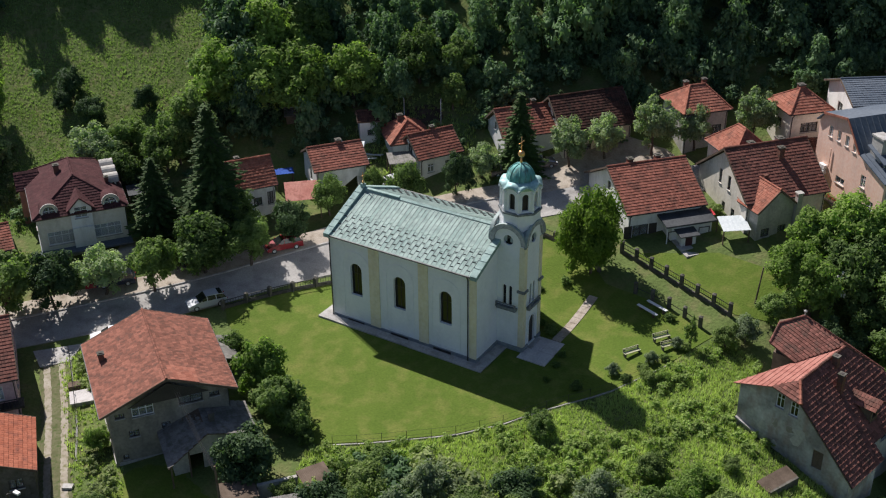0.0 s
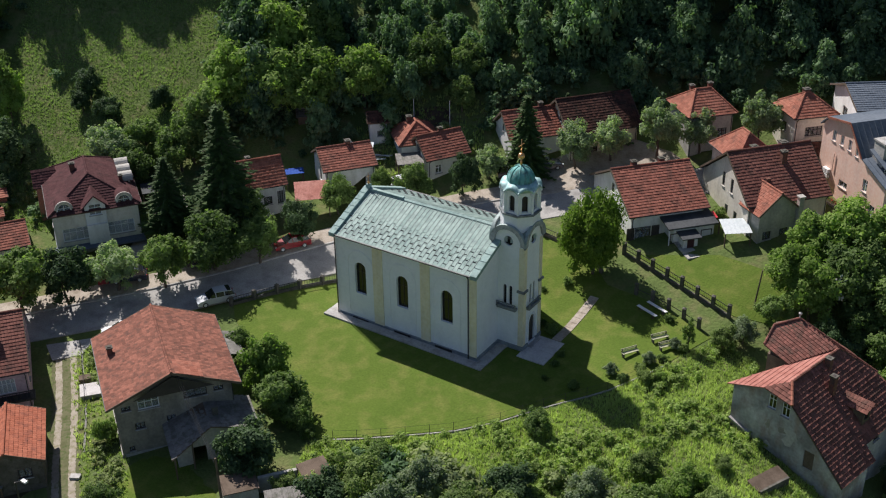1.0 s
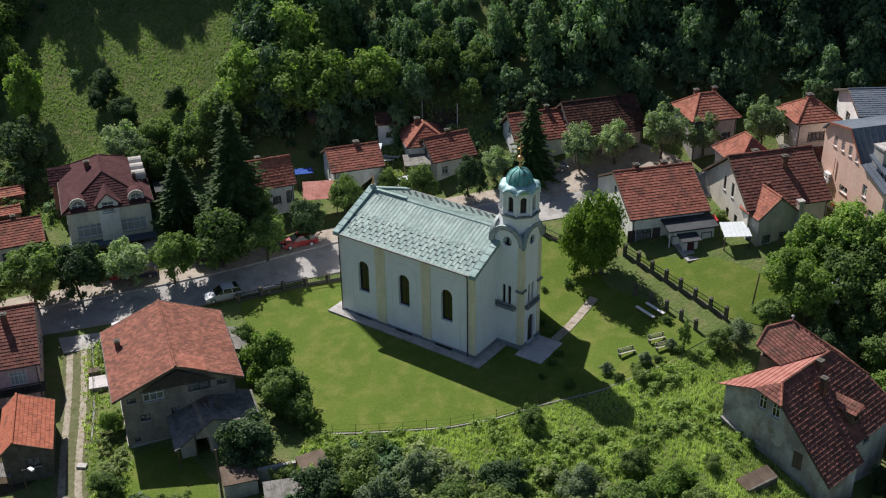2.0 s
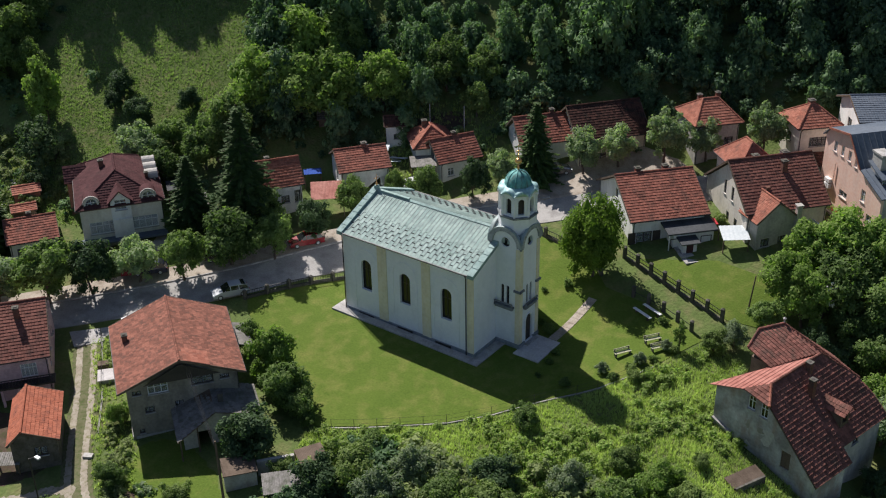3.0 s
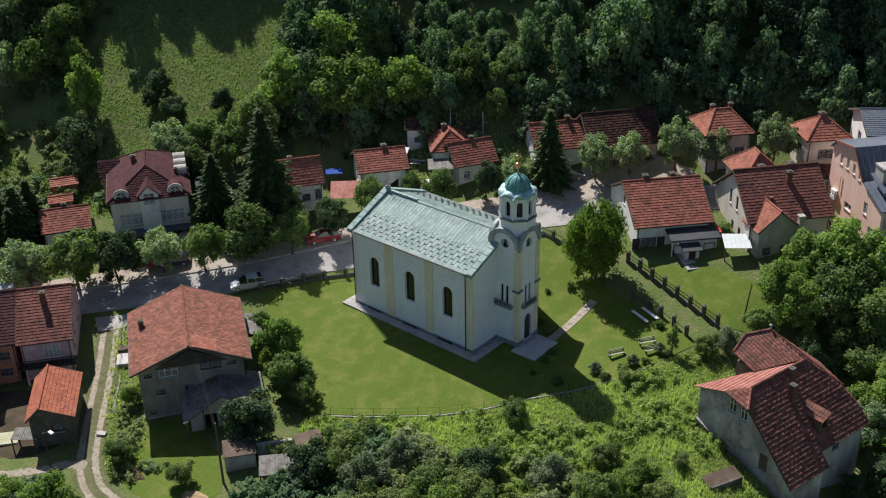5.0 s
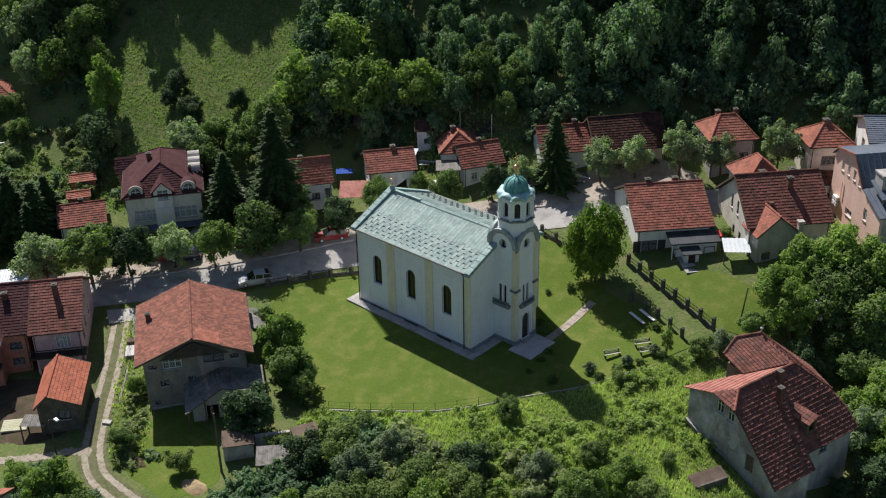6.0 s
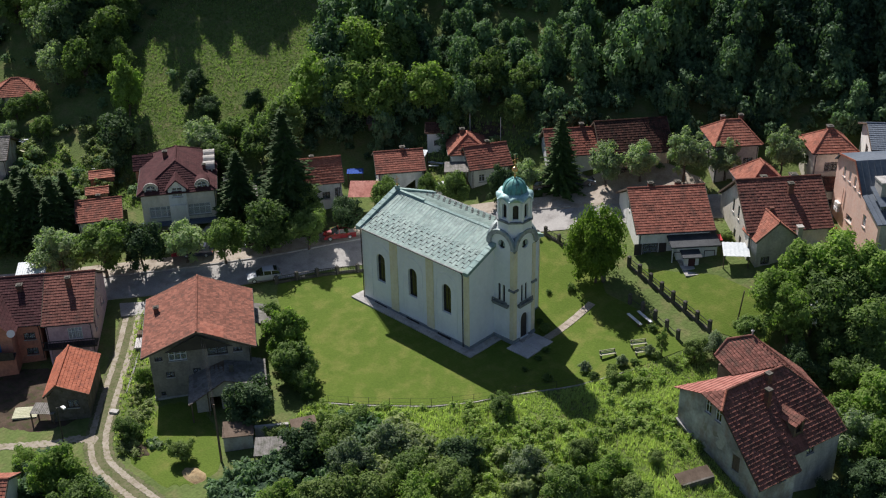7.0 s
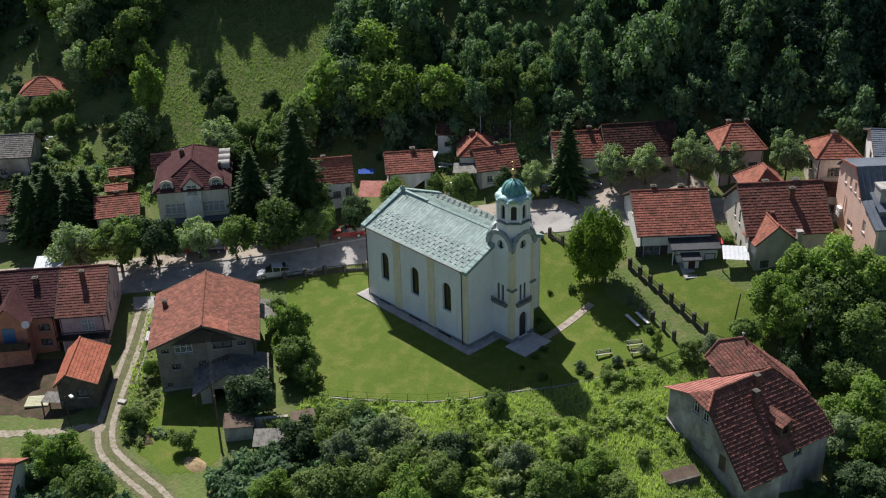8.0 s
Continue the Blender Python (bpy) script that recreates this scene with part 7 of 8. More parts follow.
rt = random.Random(42)
KINDS = {
    "mid": [broadleaf("street_tree", 1, "leaf", 5200, 0.05, 44, label="leafy street tree with rounded green crown"), broadleaf("street_tree", 2, "leaf", 5200, 0.05, 50, 1.0, "leafy street tree with rounded green crown")],
    "light": [broadleaf("broadleaf_tree", 3, "leaf_light", 5600, 0.05, 48, label="bright green broadleaf tree with loose crown"), broadleaf("broadleaf_tree", 4, "leaf_light", 5600, 0.05, 40, 1.05, "bright green broadleaf tree with loose crown", 0.15)],
    "dark": [broadleaf("dark_tree", 5, "leaf_dark", 5600, 0.05, 46, label="dark green dense broadleaf tree"), broadleaf("dark_tree", 6, "leaf_dark", 5600, 0.05, 52, 1.15, "dark green dense broadleaf tree", 0.2)],
    "grey": [broadleaf("grey_tree", 7, "leaf_grey", 5600, 0.05, 46, label="grey-green willow-like tree with airy crown")],
    "bush": [broadleaf("bush", 8, "bush_leaf", 6800, 0.041, 34, 0.8, "wild green bush in rough grass"), broadleaf("bush", 9, "leaf_light", 6800, 0.041, 38, 0.85, "bright green bush in rough grass"), broadleaf("bush", 10, "leaf", 6800, 0.041, 34, 0.8, "dark green bush in rough grass"), broadleaf("bush", 11, "bush_grey", 6800, 0.039, 40, 0.9, "grey-green bush in rough grass")],
    "pear": [broadleaf("pear_tree", 12, "leaf_light", 5600, 0.05, 56, 1.5, "bright green tapering tree at the meadow's edge", 0.55)],
}
SPRUCE = [conifer("spruce", 21, "tall dark spruce with drooping branches"), conifer("spruce", 22, "tall dark spruce with drooping branches")]
USED = set()


def put(proto, m, group=""):
    """The first use takes the tree itself, later uses copy it."""
    if proto.name in USED:
        ob = copy_thing(proto, m)
        ob.scale = m.to_scale()
    else:
        USED.add(proto.name)
        ob = proto
        ob.matrix_basis = m
    if group:
        ob["group"] = group
    return ob


def grow(kind, rows, group="", sink=0.0, squash=1.0, pick=None):
    for i, (x, y, r) in enumerate(rows):
        ps = KINDS[kind]
        p = ps[(pick[i] if pick else rt.randrange(len(ps))) % len(ps)]
        k = r * rt.uniform(0.98, 1.1)
        put(p, Matrix.Translation((x, y, ground_z(x, y) - sink * r)) @ Matrix.Rotation(rt.uniform(0, 6.28), 4, "Z") @ Matrix.Diagonal((k, k, k * squash * rt.uniform(0.95, 1.08), 1)), group)


for i, (x, y, r) in enumerate([(-46.0, -16.5, 3.1), (-42.7, -12.5, 2.6), (-40.2, -9.2, 2.6), (-36.3, -5.7, 2.7), (-32.7, -1.8, 3.0), (-29.3, 2.8, 2.6), (-27.2, 7.0, 2.1), (-50.6, -20.8, 3.0), (-27.0, 13.4, 2.1), (-24.7, 18.8, 1.4), (-19.5, 19.3, 2.1), (-16.0, 23.4, 2.1), (-14.4, 27.7, 1.7)]):
    k = rt.uniform(0.95, 1.2)
    m = Matrix.Translation((x + rt.uniform(-0.6, 0.6), y + rt.uniform(-0.6, 0.6), ground_z(x, y))) @ Matrix.Rotation(rt.uniform(0, 6.28), 4, "Z") @ Matrix.Diagonal((r * k * rt.uniform(0.9, 1.15), r * k * rt.uniform(0.85, 1.1), r * rt.uniform(0.95, 1.2), 1))
    put(KINDS[("mid", "dark", "grey", "mid", "mid")[i % 5]][rt.randrange(2) if i % 5 != 2 else 0], m, "street trees")
grow("grey", [(-6.2, 33.8, 2.2), (-3.1, 36.9, 2.1), (1.6, 39.9, 2.4), (5.7, 42.9, 1.9), (11.4, 46.8, 2.5)], "trees beyond the road", -0.3, 1.15)
CEDAR = broadleaf("round_tree", 31, "round_leaf", 22000, 0.034, 120, 1.15, "dense rounded green tree on the lawn")
KINDS["cedar"] = [CEDAR]
grow("cedar", [(4.1, 17.9, 3.0)], "", 0.3, 1.5)
# trees on the slope behind the old house
grow("light", [(23.2, 25.2, 2.6), (23.8, 30.0, 2.9), (26.6, 32.2, 3.2), (30.2, 32.6, 3.2), (26.2, 23.9, 2.8)], "trees on the slope")
grow("mid", [(29.0, 27.2, 3.3), (33.0, 26.8, 3.3), (23.3, 20.1, 1.8), (31.1, 24.5, 2.5), (35.1, 22.6, 2.6), (33.7, 30.4, 2.6), (33.4, 25.6, 2.7)], "trees on the slope")
grow("light", [(36.0, 17.3, 2.5), (37.8, 20.5, 2.8), (41.5, 15.7, 2.7)], "trees on the slope")
grow("grey", [(37.8, 15.8, 2.7), (34.8, 17.2, 1.9)], "trees on the slope")
# The first three are added dark fill for the shade beside the old house.
grow("dark", [(41.4, 11.2, 2.2), (43.7, 12.3, 2.5), (39.4, 9.1, 1.3), (28.8, 21.2, 1.7), (31.7, 22.1, 2.0)], "trees on the slope", 0.2)
flecked = broadleaf("flowering_tree", 33, "leaf_dark", 5200, 0.05, 40, 0.9, "dark leafy tree dotted with white flecks")
# The blossom part is five clumps of near-white leaves.
fv, ff = leaf_cloud(random.Random(7), [(0.45, -0.5, 1.9, 0.22), (0.1, -0.75, 1.7, 0.3), (0.75, -0.3, 1.55, 0.2), (-0.3, -0.6, 1.95, 0.2), (0.55, -0.75, 1.3, 0.18)], 150, 0.06, core=0)
part("blossom", Shape().add(fv.tolist(), ff.tolist()), M["blossom"], flecked, "clusters of white flecks")
put(flecked, Matrix.Translation((27.4, 26.4, ground_z(27.4, 26.4) - 0.3)) @ Matrix.Diagonal((2.7, 2.7, 2.6, 1)), "trees on the slope")
# hedge and shrubs beside the farmhouse
grow("mid", [(-20.4, -10.9, 1.7)], "shrubs beside the farmhouse", 0.3)
grow("light", [(-14.7, -13.2, 2.5)], "shrubs beside the farmhouse", 0.3, 1.1)
grow("mid", [(-11.1, -15.6, 2.3), (-8.2, -16.2, 1.5)], "shrubs beside the farmhouse", 0.3)
grow("dark", [(-8.5, -23.0, 2.7)], "shrubs beside the farmhouse", 0.3, 0.95)
grow("bush", [(-16.3, -32.9, 1.6), (-9.3, -31.2, 1.4), (-23.0, -26.4, 1.2), (-6.8, -16.9, 0.9), (-3.9, -23.5, 1.2)], "bushes", 0.35, 1.0, [2, 0, 1, 2, 0])
# shrubs on the bank below the churchyard
grow("dark", [(0.7, -23.5, 2.4), (13.6, -14.9, 2.3)], "bushes", 0.6, 0.95)
grow("bush", [(2.4, -21.3, 2.5), (1.5, -16.8, 1.6), (7.4, -22.9, 2.6), (15.5, -18.8, 2.4)], "bushes", 0.5, 1.0, [0, 2, 3, 0])
grow("bush", [(7.1, -18.0, 2.2), (11.4, -19.2, 2.5), (19.4, -12.2, 1.9), (21.9, -6.9, 1.5), (23.9, -12.2, 2.3), (26.0, -8.4, 2.1), (29.2, -9.0, 2.0), (11.2, -6.2, 1.5), (16.6, 5.2, 1.0), (17.8, 5.6, 0.8), (27.3, -2.8, 0.9)], "bushes", 0.5, 1.0, [3, 2, 3, 0, 2, 1, 0, 2, 0, 1, 0])
grow("bush", [(5.2, -30.5, 2.5), (8.7, -27.9, 2.7), (10.8, -24.1, 2.6), (15.2, -22.4, 2.6), (-15.0, -41.5, 2.7), (-9.4, -42.1, 2.6), (-20.2, -42.1, 1.8), (20.7, 13.9, 1.3), (21.9, 16.0, 1.6)], "bushes", 0.45)
grow("bush", [(13.0, 5.0, 0.75), (15.5, 8.0, 0.75), (16.9, 11.3, 0.7)], "bushes", 0.5, 1.0, [3, 3, 3])
# meadow and the hill's foot
grow("pear", [(-74.8, 6.0, 2.7)], "trees at the hill's foot", 0.1, 1.2)
grow("mid", [(-55.5, 11.3, 2.4), (-49.4, 11.4, 3.0), (-53.0, 6.9, 2.5), (-33.9, 6.2, 2.5), (-33.2, -1.8, 2.6), (-48.8, 13.0, 2.7)], "trees at the hill's foot", 0.15)
grow("grey", [(-57.5, 7.4, 2.9), (-69.2, 2.4, 1.6)], "trees at the hill's foot", 0.15)
grow("dark", [(-69.6, 0.6, 3.0), (-68.0, 14.0, 2.0), (-67.4, 12.0, 1.5), (-57.9, 17.2, 1.6), (-62.3, 12.0, 1.9), (-65.9, -3.1, 1.6)], "trees at the hill's foot", 0.25)
grow("light", [(-43.4, 22.9, 4.6), (-39.5, 25.4, 3.8), (-48.2, 21.8, 4.3), (-34.7, 29.7, 3.5), (-46.0, 28.1, 4.4), (-51.3, 24.2, 3.2)], "trees at the hill's foot", 0.1)
grow("mid", [(-43.8, 32.6, 3.6), (-23.2, 35.2, 2.1), (-24.7, 39.1, 2.3), (-48.7, 15.0, 3.3), (-28.9, 36.6, 3.1), (-31.0, 30.5, 1.7)], "trees at the hill's foot", 0.1)
for i, row in enumerate([(-101.0, 7.5, 3.0), (-92.2, 7.6, 4.0), (-87.4, 10.6, 3.7), (-90.0, 3.2, 2.9), (-85.7, 5.6, 3.2), (-106.6, 6.6, 3.2), (-93.1, 12.0, 4.1), (-89.2, 15.6, 2.6), (-97.4, 6.6, 3.0), (-82.4, 9.6, 2.4)]):
    grow(("mid", "dark", "mid", "grey", "mid")[i % 5], [row], "trees on the far slope", 0.25, 1.15)
# Dark trees added out of view above the meadow to cast its shade.
grow("dark", [(-82.6, 27.2, 2.7), (-79.0, 31.2, 3.0), (-74.6, 34.8, 2.8)], "trees on the far slope", 0.1, 1.2)
grow("grey", [(-93.6, -6.4, 1.9), (-87.6, -7.4, 1.5), (-80.6, -7.4, 1.2)], "shrubs on the far slope", 0.3)
grow("mid", [(-90.2, -4.6, 1.7), (-88.4, -1.6, 1.8), (-83.5, -4.0, 1.7)], "shrubs on the far slope", 0.3)
sapling = broadleaf("sapling", 34, "leaf", 900, 0.07, 14, 1.3, "thin young tree at the lawn's edge", 0.2)
put(sapling, Matrix.Translation((18.0, 11.8, ground_z(18, 11.8))) @ Matrix.Diagonal((0.9, 0.9, 1.5, 1)))
for x, y, h, w in ((-36.0, 5.0, 16.5, 1.0), (-41.5, 1.2, 10.5, 1.2), (-11.2, 30.6, 10.5, 1.15), (-63.2, -20.4, 10.0, 1.45), (-59.5, -16.0, 9.5, 1.45), (-66.5, -20.0, 9.0, 1.4), (-61.6, -18.0, 11.0, 1.4), (-60.6, -13.4, 8.5, 1.4), (-65.0, -17.6, 10.0, 1.4), (-57.8, -17.8, 8.0, 1.4), (-10.5, 39.6, 4.5, 1.2)):
    put(SPRUCE[rt.randrange(2)], Matrix.Translation((x, y, ground_z(x, y))) @ Matrix.Rotation(rt.uniform(0, 6), 4, "Z") @ Matrix.Diagonal((h * w, h * w, h, 1)), "spruces")
# clipped little shrubs on the lawn
for x, y, r in ((4.6, 8.4, 0.75), (7.4, 5.4, 0.5), (7.6, 3.6, 0.45), (3.2, 9.3, 0.5), (11.0, 1.2, 0.6), (8.0, 1.0, 0.35), (2.6, 15.6, 0.6), (0.6, 14.0, 0.4), (14.5, 4.4, 0.6), (15.4, 6.4, 0.7), (16.6, 9.0, 0.6), (17.6, 11.4, 0.7), (14.6, 15.0, 0.6), (12.2, 33.3, 0.9)):
    grow("bush", [(x, y, r)], "garden shrubs", 0.5, 0.9, [2 if r < 0.62 else 0])

# far woods on the hill: one mesh
MEADOW = [(-89, 25), (-86, 19), (-78.5, 8), (-72, -1), (-66, 0.5), (-61, 4), (-59, 10), (-55, 18), (-55, 26), (-59.5, 35.5), (-68, 39.5), (-76.5, 33.5), (-81, 29), (-83.5, 26), (-86, 30)]
GARDEN = [(-32.5, 29), (-28, 27.5), (-22.5, 33), (-25.5, 37)]


def woods():
    rnd = random.Random(99)
    base, thin = [], []
    for q in range(8):
        r2 = random.Random(200 + q)
        cl = crown_clumps(r2, 30, 1.15 + 0.1 * (q % 3), 1.0, (0.0, 0.3, 0.15, 0.5)[q % 4])
        base.append(leaf_cloud(r2, cl, 1950, 0.059))
        thin.append(leaf_cloud(r2, cl[:16], 160, 0.16))
    under = [leaf_cloud(random.Random(260 + q), crown_clumps(random.Random(240 + q), 10, 0.9), 320, 0.1) for q in range(5)]
    V, F, T, k = [], [], [], 0

    def add(shape, x, y, r, h, sink, tint):
        nonlocal k
        v, f = shape
        a = rnd.uniform(0, 6.28)
        c, n = math.cos(a) * r, math.sin(a) * r
        V.append(np.stack([v[:, 0] * c - v[:, 1] * n + x, v[:, 0] * n + v[:, 1] * c + y, v[:, 2] * h + ground_z(x, y) - sink * r], 1))
        F.append(f + k)
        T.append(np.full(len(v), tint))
        k += len(v)

    def grid(d0, d1, e0, e1, step, jig):
        d = d0
        while d < d1:
            e = e0
            while e < e1:
                dd, ee = d + rnd.uniform(-jig, jig), e + rnd.uniform(-jig, jig)
                yield dd, ee, (-0.5 * dd + 0.87 * ee) / 1.007, (0.87 * dd + 0.5 * ee) / 1.007
                e += step
            d += step

    for dd, ee, x, y in grid(30, 76, -125, 60, 4.5, 1.9):
        foot = 42 if ee > -8 else (37 if ee > -34 else (60 if ee > -76 else 42))
        if dd < foot + rnd.uniform(-1, 3) or inside(x, y, MEADOW) or inside(x, y, GARDEN):
            continue
        if any((x - a) ** 2 + (y - b) ** 2 < 75 for a, b in ((-94, -2), (-99, 1), (-105, 4), (-88, -5))):
            continue
        if any((x - a) ** 2 + (y - b) ** 2 < 30 for a, b in ((-92.5, -3), (24.6, 55.4), (27, 59.5), (15, 51), (4.9, 46.4), (-8, 40.6))):
            continue
        brush = -22 < ee < 2 and dd < 68
        r = rnd.uniform(2.1, 4.3) * (0.6 if brush else (0.75 if dd < foot + 5 else 1.0))
        # Past e = 6 the darker tint puts hillside shade into the colour.
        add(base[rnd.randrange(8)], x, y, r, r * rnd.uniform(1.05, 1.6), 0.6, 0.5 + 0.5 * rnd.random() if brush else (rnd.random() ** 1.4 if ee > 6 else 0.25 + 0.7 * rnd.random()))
    # trees on the added, unseen ridge that shades the woods below
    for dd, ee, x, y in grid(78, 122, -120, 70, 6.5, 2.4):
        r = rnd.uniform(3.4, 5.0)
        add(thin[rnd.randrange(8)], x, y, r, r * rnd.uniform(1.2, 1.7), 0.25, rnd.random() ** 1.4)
    # undergrowth between the trees and on the meadow's edge
    for _ in range(620):
        dd, ee = rnd.uniform(24, 74), rnd.uniform(-115, 60)
        x, y = (-0.5 * dd + 0.87 * ee) / 1.007, (0.87 * dd + 0.5 * ee) / 1.007
        if dd < (36 if ee > -34 else 26) or (inside(x, y, MEADOW) and rnd.random() < 0.95) or inside(x, y, GARDEN):
            continue
        if any((x - a) ** 2 + (y - b) ** 2 < 25 for a, b in ((-92.5, -3), (-85.5, -13.8), (24.6, 55.4), (15, 51), (4.9, 46.4), (-8, 40.6), (-31.6, 28.6), (-40.2, 25.6), (-19, 42.5))):
            continue
        r = rnd.uniform(0.7, 1.7)
        add(under[rnd.randrange(5)], x, y, r, r * 0.9, 0.5, rnd.random())
    # dense edge of the wood behind the houses
    for _ in range(330):
        dd, ee = rnd.uniform(40.5, 54), rnd.uniform(-36, 56)
        x, y = (-0.5 * dd + 0.87 * ee) / 1.007, (0.87 * dd + 0.5 * ee) / 1.007
        if inside(x, y, GARDEN) or any((x - a) ** 2 + (y - b) ** 2 < c for a, b, c in ((24.6, 55.4, 60), (27, 59.5, 30), (15.6, 50, 22), (4.3, 46, 24), (-8, 40.6, 36), (-30.7, 27.2, 8), (-40.2, 25.6, 8), (-19, 42.5, 8))):
            continue
        r = rnd.uniform(1.1, 2.3)
        add(under[rnd.randrange(5)], x, y, r, r * rnd.uniform(0.9, 1.5), 0.55, rnd.random() * 0.8)
    return np.concatenate(V), np.concatenate(F), np.concatenate(T)


def stuff(name, V, F, T, mat, label, category):
    me = bpy.data.meshes.new(name)
    me.vertices.add(len(V))
    me.vertices.foreach_set("co", V.astype(np.float32).ravel())
    me.loops.add(F.size)
    me.loops.foreach_set("vertex_index", F.astype(np.int32).ravel())
    me.polygons.add(len(F))
    me.polygons.foreach_set("loop_start", np.arange(0, F.size, 3, dtype=np.int32))
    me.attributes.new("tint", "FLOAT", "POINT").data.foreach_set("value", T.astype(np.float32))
    me.materials.append(mat)
    me.update(calc_edges=True)
    me.validate()
    return tagged(new(name, me), label, category, kind="stuff")


stuff("woods", *woods(), M["woods"], "dense green deciduous woodland covering the hillside", "woods")


def tufts(poly, density, h0, h1, seed, avoid=(), blades=6, width=0.05):
    rnd = np.random.RandomState(seed)
    x0, x1 = min(p[0] for p in poly), max(p[0] for p in poly)
    y0, y1 = min(p[1] for p in poly), max(p[1] for p in poly)
    V, F, T, k = [], [], [], 0
    for _ in range(int((x1 - x0) * (y1 - y0) * density)):
        x, y = rnd.uniform(x0, x1), rnd.uniform(y0, y1)
        if not inside(x, y, poly) or any(inside(x, y, a) for a in avoid):
            continue
        z = ground_z(x, y)
        clump = noise.noise((x * 0.22, y * 0.22, seed))
        hh = (h0 + (h1 - h0) * rnd.random()) * (1 + 0.6 * clump)
        tint = min(1, max(0, 0.5 + 0.9 * clump + rnd.uniform(-0.25, 0.25)))
        for b in range(blades):
            a = rnd.uniform(0, 6.28)
            l = rnd.uniform(0.1, 0.55) * hh
            w = width * rnd.uniform(0.6, 1.5)
            dx, dy = math.cos(a), math.sin(a)
            bx, by = x + rnd.uniform(-0.15, 0.15), y + rnd.uniform(-0.15, 0.15)
            V += [(bx - dy * w, by + dx * w, z - 0.03), (bx + dy * w, by - dx * w, z - 0.03), (bx + dx * l, by + dy * l, z + hh * rnd.uniform(0.6, 1.0))]
            F.append((k, k + 1, k + 2))
            T += [tint] * 3
            k += 3
    return np.array(V), np.array(F), np.array(T)


BANK = [(19.5, 14.4), (17, 7.6), (13.9, 1.6), (10.6, -2.7), (7.6, -7.1), (4.4, -10.3), (-2, -14.8), (-6.2, -17.2), (-4, -24), (2, -34), (20, -34), (45, -18), (48, 4), (40, 10), (25.5, 3), (24.5, 14)]
OLD_HOUSE = [(25.2, 3.6), (36.5, 0.6), (40, 9), (41, 16), (30, 16)]
stuff("tall_grass", *tufts(BANK, 26, 0.25, 0.6, 1, [OLD_HOUSE], 5, 0.035), M["blades"], "tall uncut grass and weeds on the bank", "grass")
stuff("meadow_grass", *tufts(MEADOW, 15, 0.12, 0.3, 2, (), 5, 0.045), M["meadow"], "tall pale meadow grass on the hillside", "grass")
stuff("verge_grass", *tufts([(-37, -18.5), (-28, -26), (-19, -33), (-14.5, -35.5), (-13, -33), (-19, -27.5), (-24, -25), (-35.5, -16.5)], 7, 0.2, 0.5, 3), M["blades"], "rough verge grass along the lane", "grass")
stuff("garden_grass", *tufts([(-74, -4), (-60, 3), (-50, 9), (-44, 8), (-46, 2), (-54, -4), (-62, -10), (-76, -14), (-90, -12), (-86, -3)], 8, 0.25, 0.6, 4), M["meadow"], "rough garden grass between cottages", "grass")
stuff("garden_weeds", *tufts([(-34, 27), (-26, 22), (-18, 31), (-20, 38), (-30, 35)], 5, 0.3, 0.6, 5), M["blades"], "weedy vegetable plots below the wood", "plants")


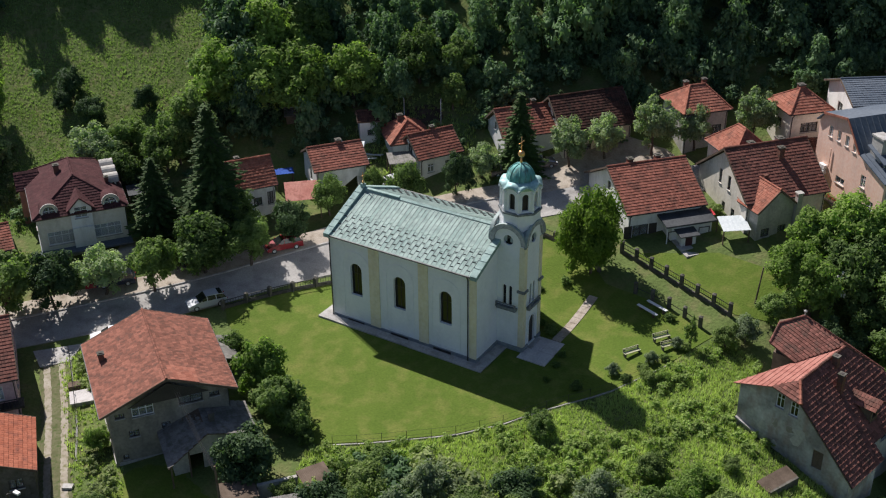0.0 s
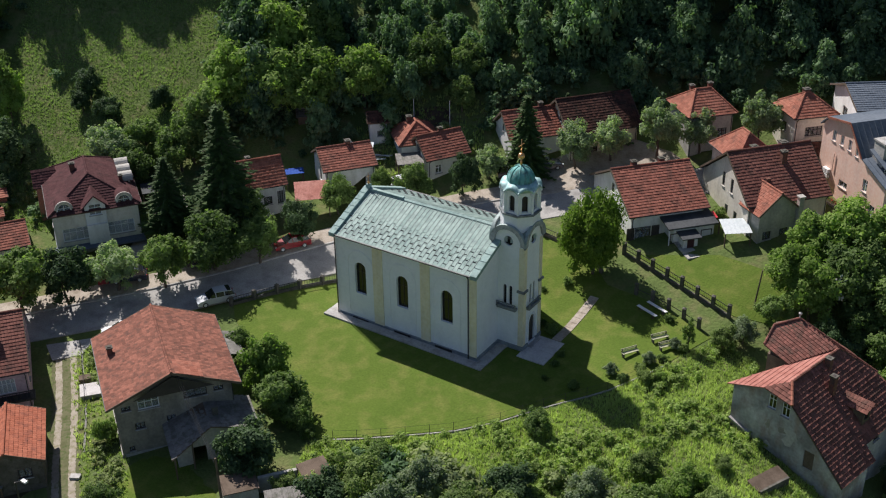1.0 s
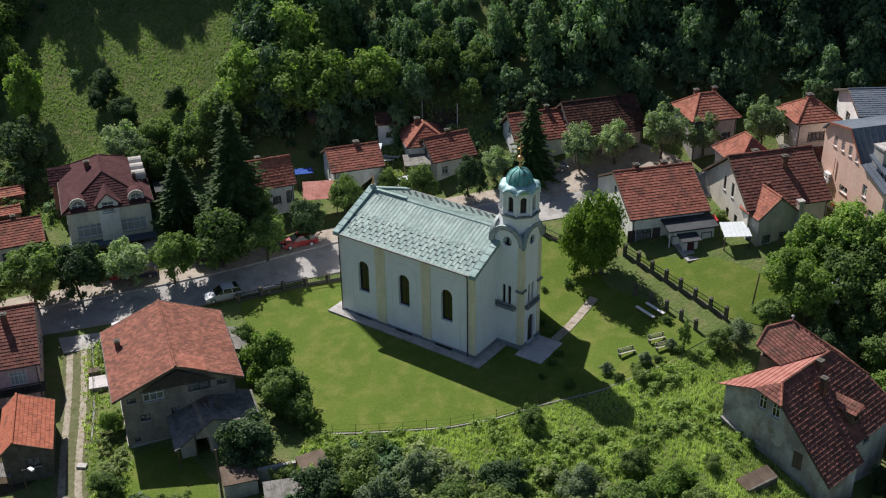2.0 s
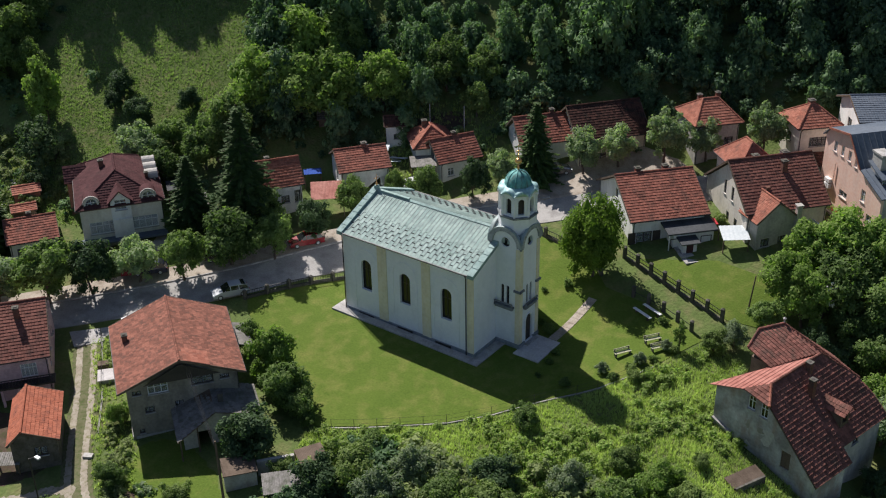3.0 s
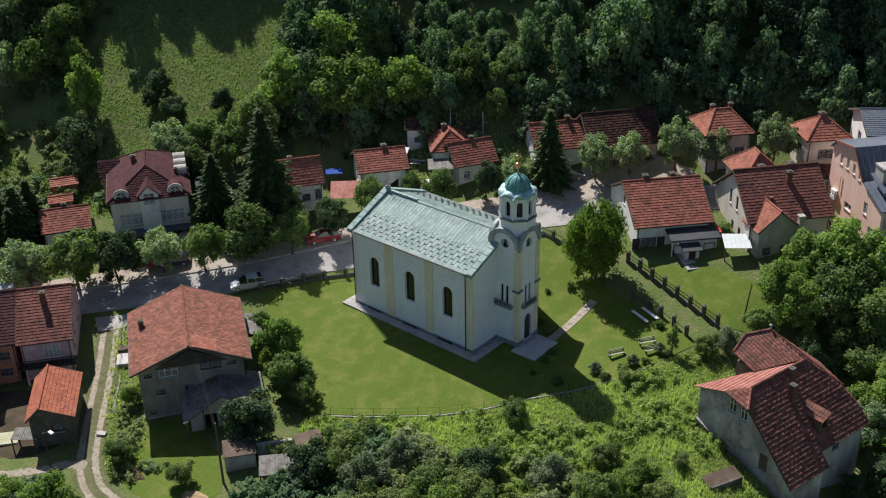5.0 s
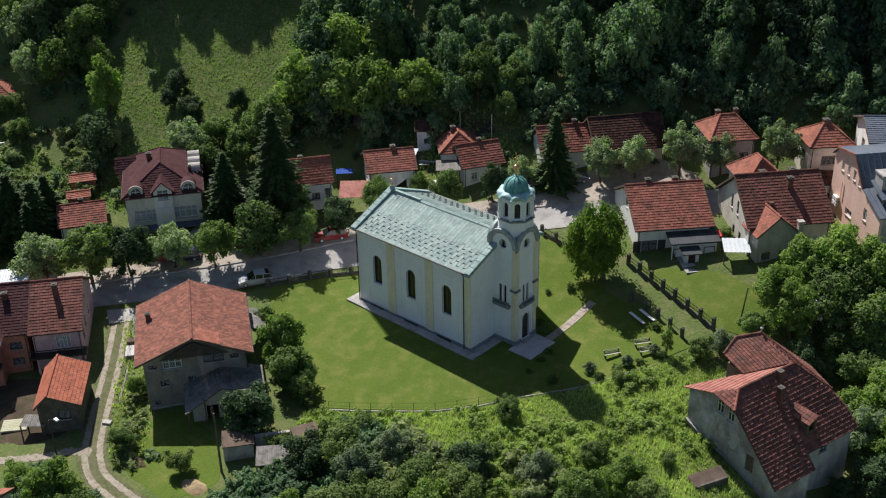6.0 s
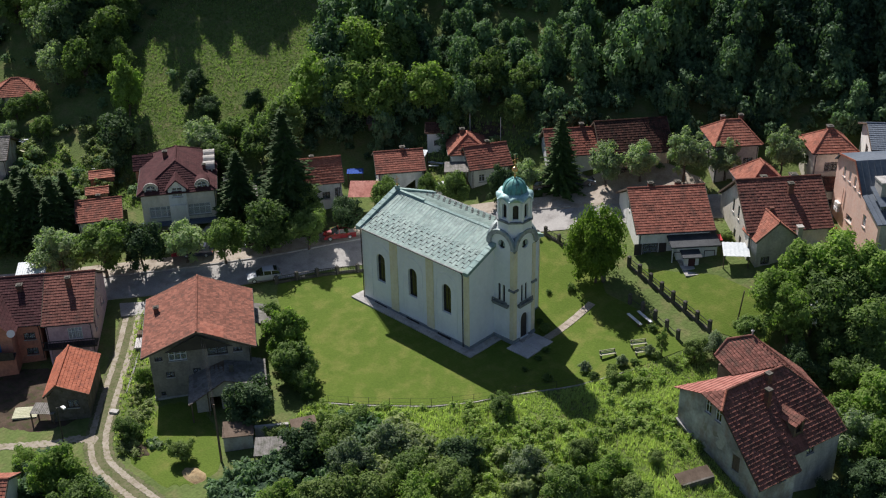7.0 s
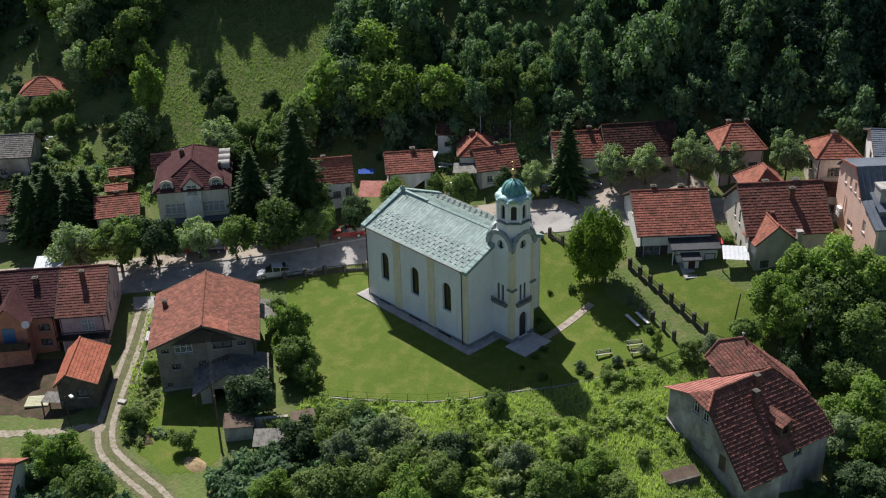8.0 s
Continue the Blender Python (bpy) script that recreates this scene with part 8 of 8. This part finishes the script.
def clumps(poly, count, r0, r1, seed, avoid=(), patchy=0.0, leaves=130):
    """Low leafy plants strewn inside an outline."""
    rnd = random.Random(seed)
    base = []
    for k in range(6):
        r2 = random.Random(300 + k)
        v, f = leaf_cloud(r2, crown_clumps(r2, 8, 0.9), leaves, 0.15, 0.4)
        base.append((v, f))
    x0, x1 = min(p[0] for p in poly), max(p[0] for p in poly)
    y0, y1 = min(p[1] for p in poly), max(p[1] for p in poly)
    V, F, T, k, done = [], [], [], 0, 0
    for _ in range(count * 12):
        if done >= count:
            break
        x, y = rnd.uniform(x0, x1), rnd.uniform(y0, y1)
        g = noise.noise((x * 0.16, y * 0.16, seed * 1.7))
        if not inside(x, y, poly) or any(inside(x, y, a) for a in avoid) or g < patchy * rnd.uniform(-1, 1):
            continue
        r = rnd.uniform(r0, r1) * (1 + 0.7 * g)
        v, f = base[rnd.randrange(6)]
        a = rnd.uniform(0, 6.28)
        c, s = math.cos(a) * r, math.sin(a) * r
        h = r * rnd.uniform(0.6, 1.1)
        V.append(np.stack([v[:, 0] * c - v[:, 1] * s + x, v[:, 0] * s + v[:, 1] * c + y, v[:, 2] * h + ground_z(x, y) - 0.55 * h], 1))
        F.append(f + k)
        T.append(np.full(len(v), min(1, max(0, 0.45 + 0.6 * noise.noise((x * 0.3, y * 0.3, seed + 9)) + rnd.uniform(-0.3, 0.3)))))
        k += len(v)
        done += 1
    return np.concatenate(V), np.concatenate(F), np.concatenate(T)


stuff("bank_weeds", *clumps(BANK, 1050, 0.25, 0.7, 1, [OLD_HOUSE], 0.25), M["weeds"], "leafy weeds and brambles among tall grass on the bank", "plants")
THICKET = [(4, -14.8), (6, -14.5), (12, -12), (17, -11.5), (24, -10.5), (25, -14), (14, -26), (8, -29)]
stuff("thicket", *clumps(THICKET, 190, 0.6, 1.4, 5, (), 0.2, 240), M["thicket"], "dense thicket of wild shrubs below the churchyard", "shrubs")
DARK_THICKET = [(-5, -18.5), (1, -15.5), (4, -14.5), (8, -29), (6, -33), (-3, -33), (-4, -26)]
stuff("dark_thicket", *clumps(DARK_THICKET, 150, 0.6, 1.5, 6, (), 0.3, 240), M["woods"], "dark tangled shrubs beside the farmyard", "shrubs")
COTTAGE_GARDEN = [(-90, -8), (-78, 2), (-66, 6), (-58, 8), (-55, 3), (-60, -4), (-60, -14), (-70, -18), (-88, -18)]
stuff("garden_plants", *clumps(COTTAGE_GARDEN, 230, 0.4, 1.3, 7, [[(-61.5, -8), (-56, -6), (-53, -12), (-58, -14)]], 0.4, 220), M["thicket"], "overgrown orchard shrubs between cottages and meadow", "shrubs")
stuff("yard_weeds", *clumps([(-20, -27), (-24, -24.8), (-36, -15.5), (-36.8, -16.6), (-22.8, -28.6), (-18.5, -31.5), (-15.5, -35), (-13, -34), (-17, -31)], 100, 0.25, 0.6, 8), M["thicket"], "weeds along the farmhouse garden and lane", "plants")
stuff("roadside_thicket", *clumps([(-22, -40), (-19, -38.6), (-15, -39), (-8, -39.5), (-2, -41), (-4, -46), (-14, -47), (-20, -42.5)], 230, 0.5, 1.3, 9, (), 0.1, 220), M["woods"], "wild shrubs and nettles beside the lane", "shrubs")
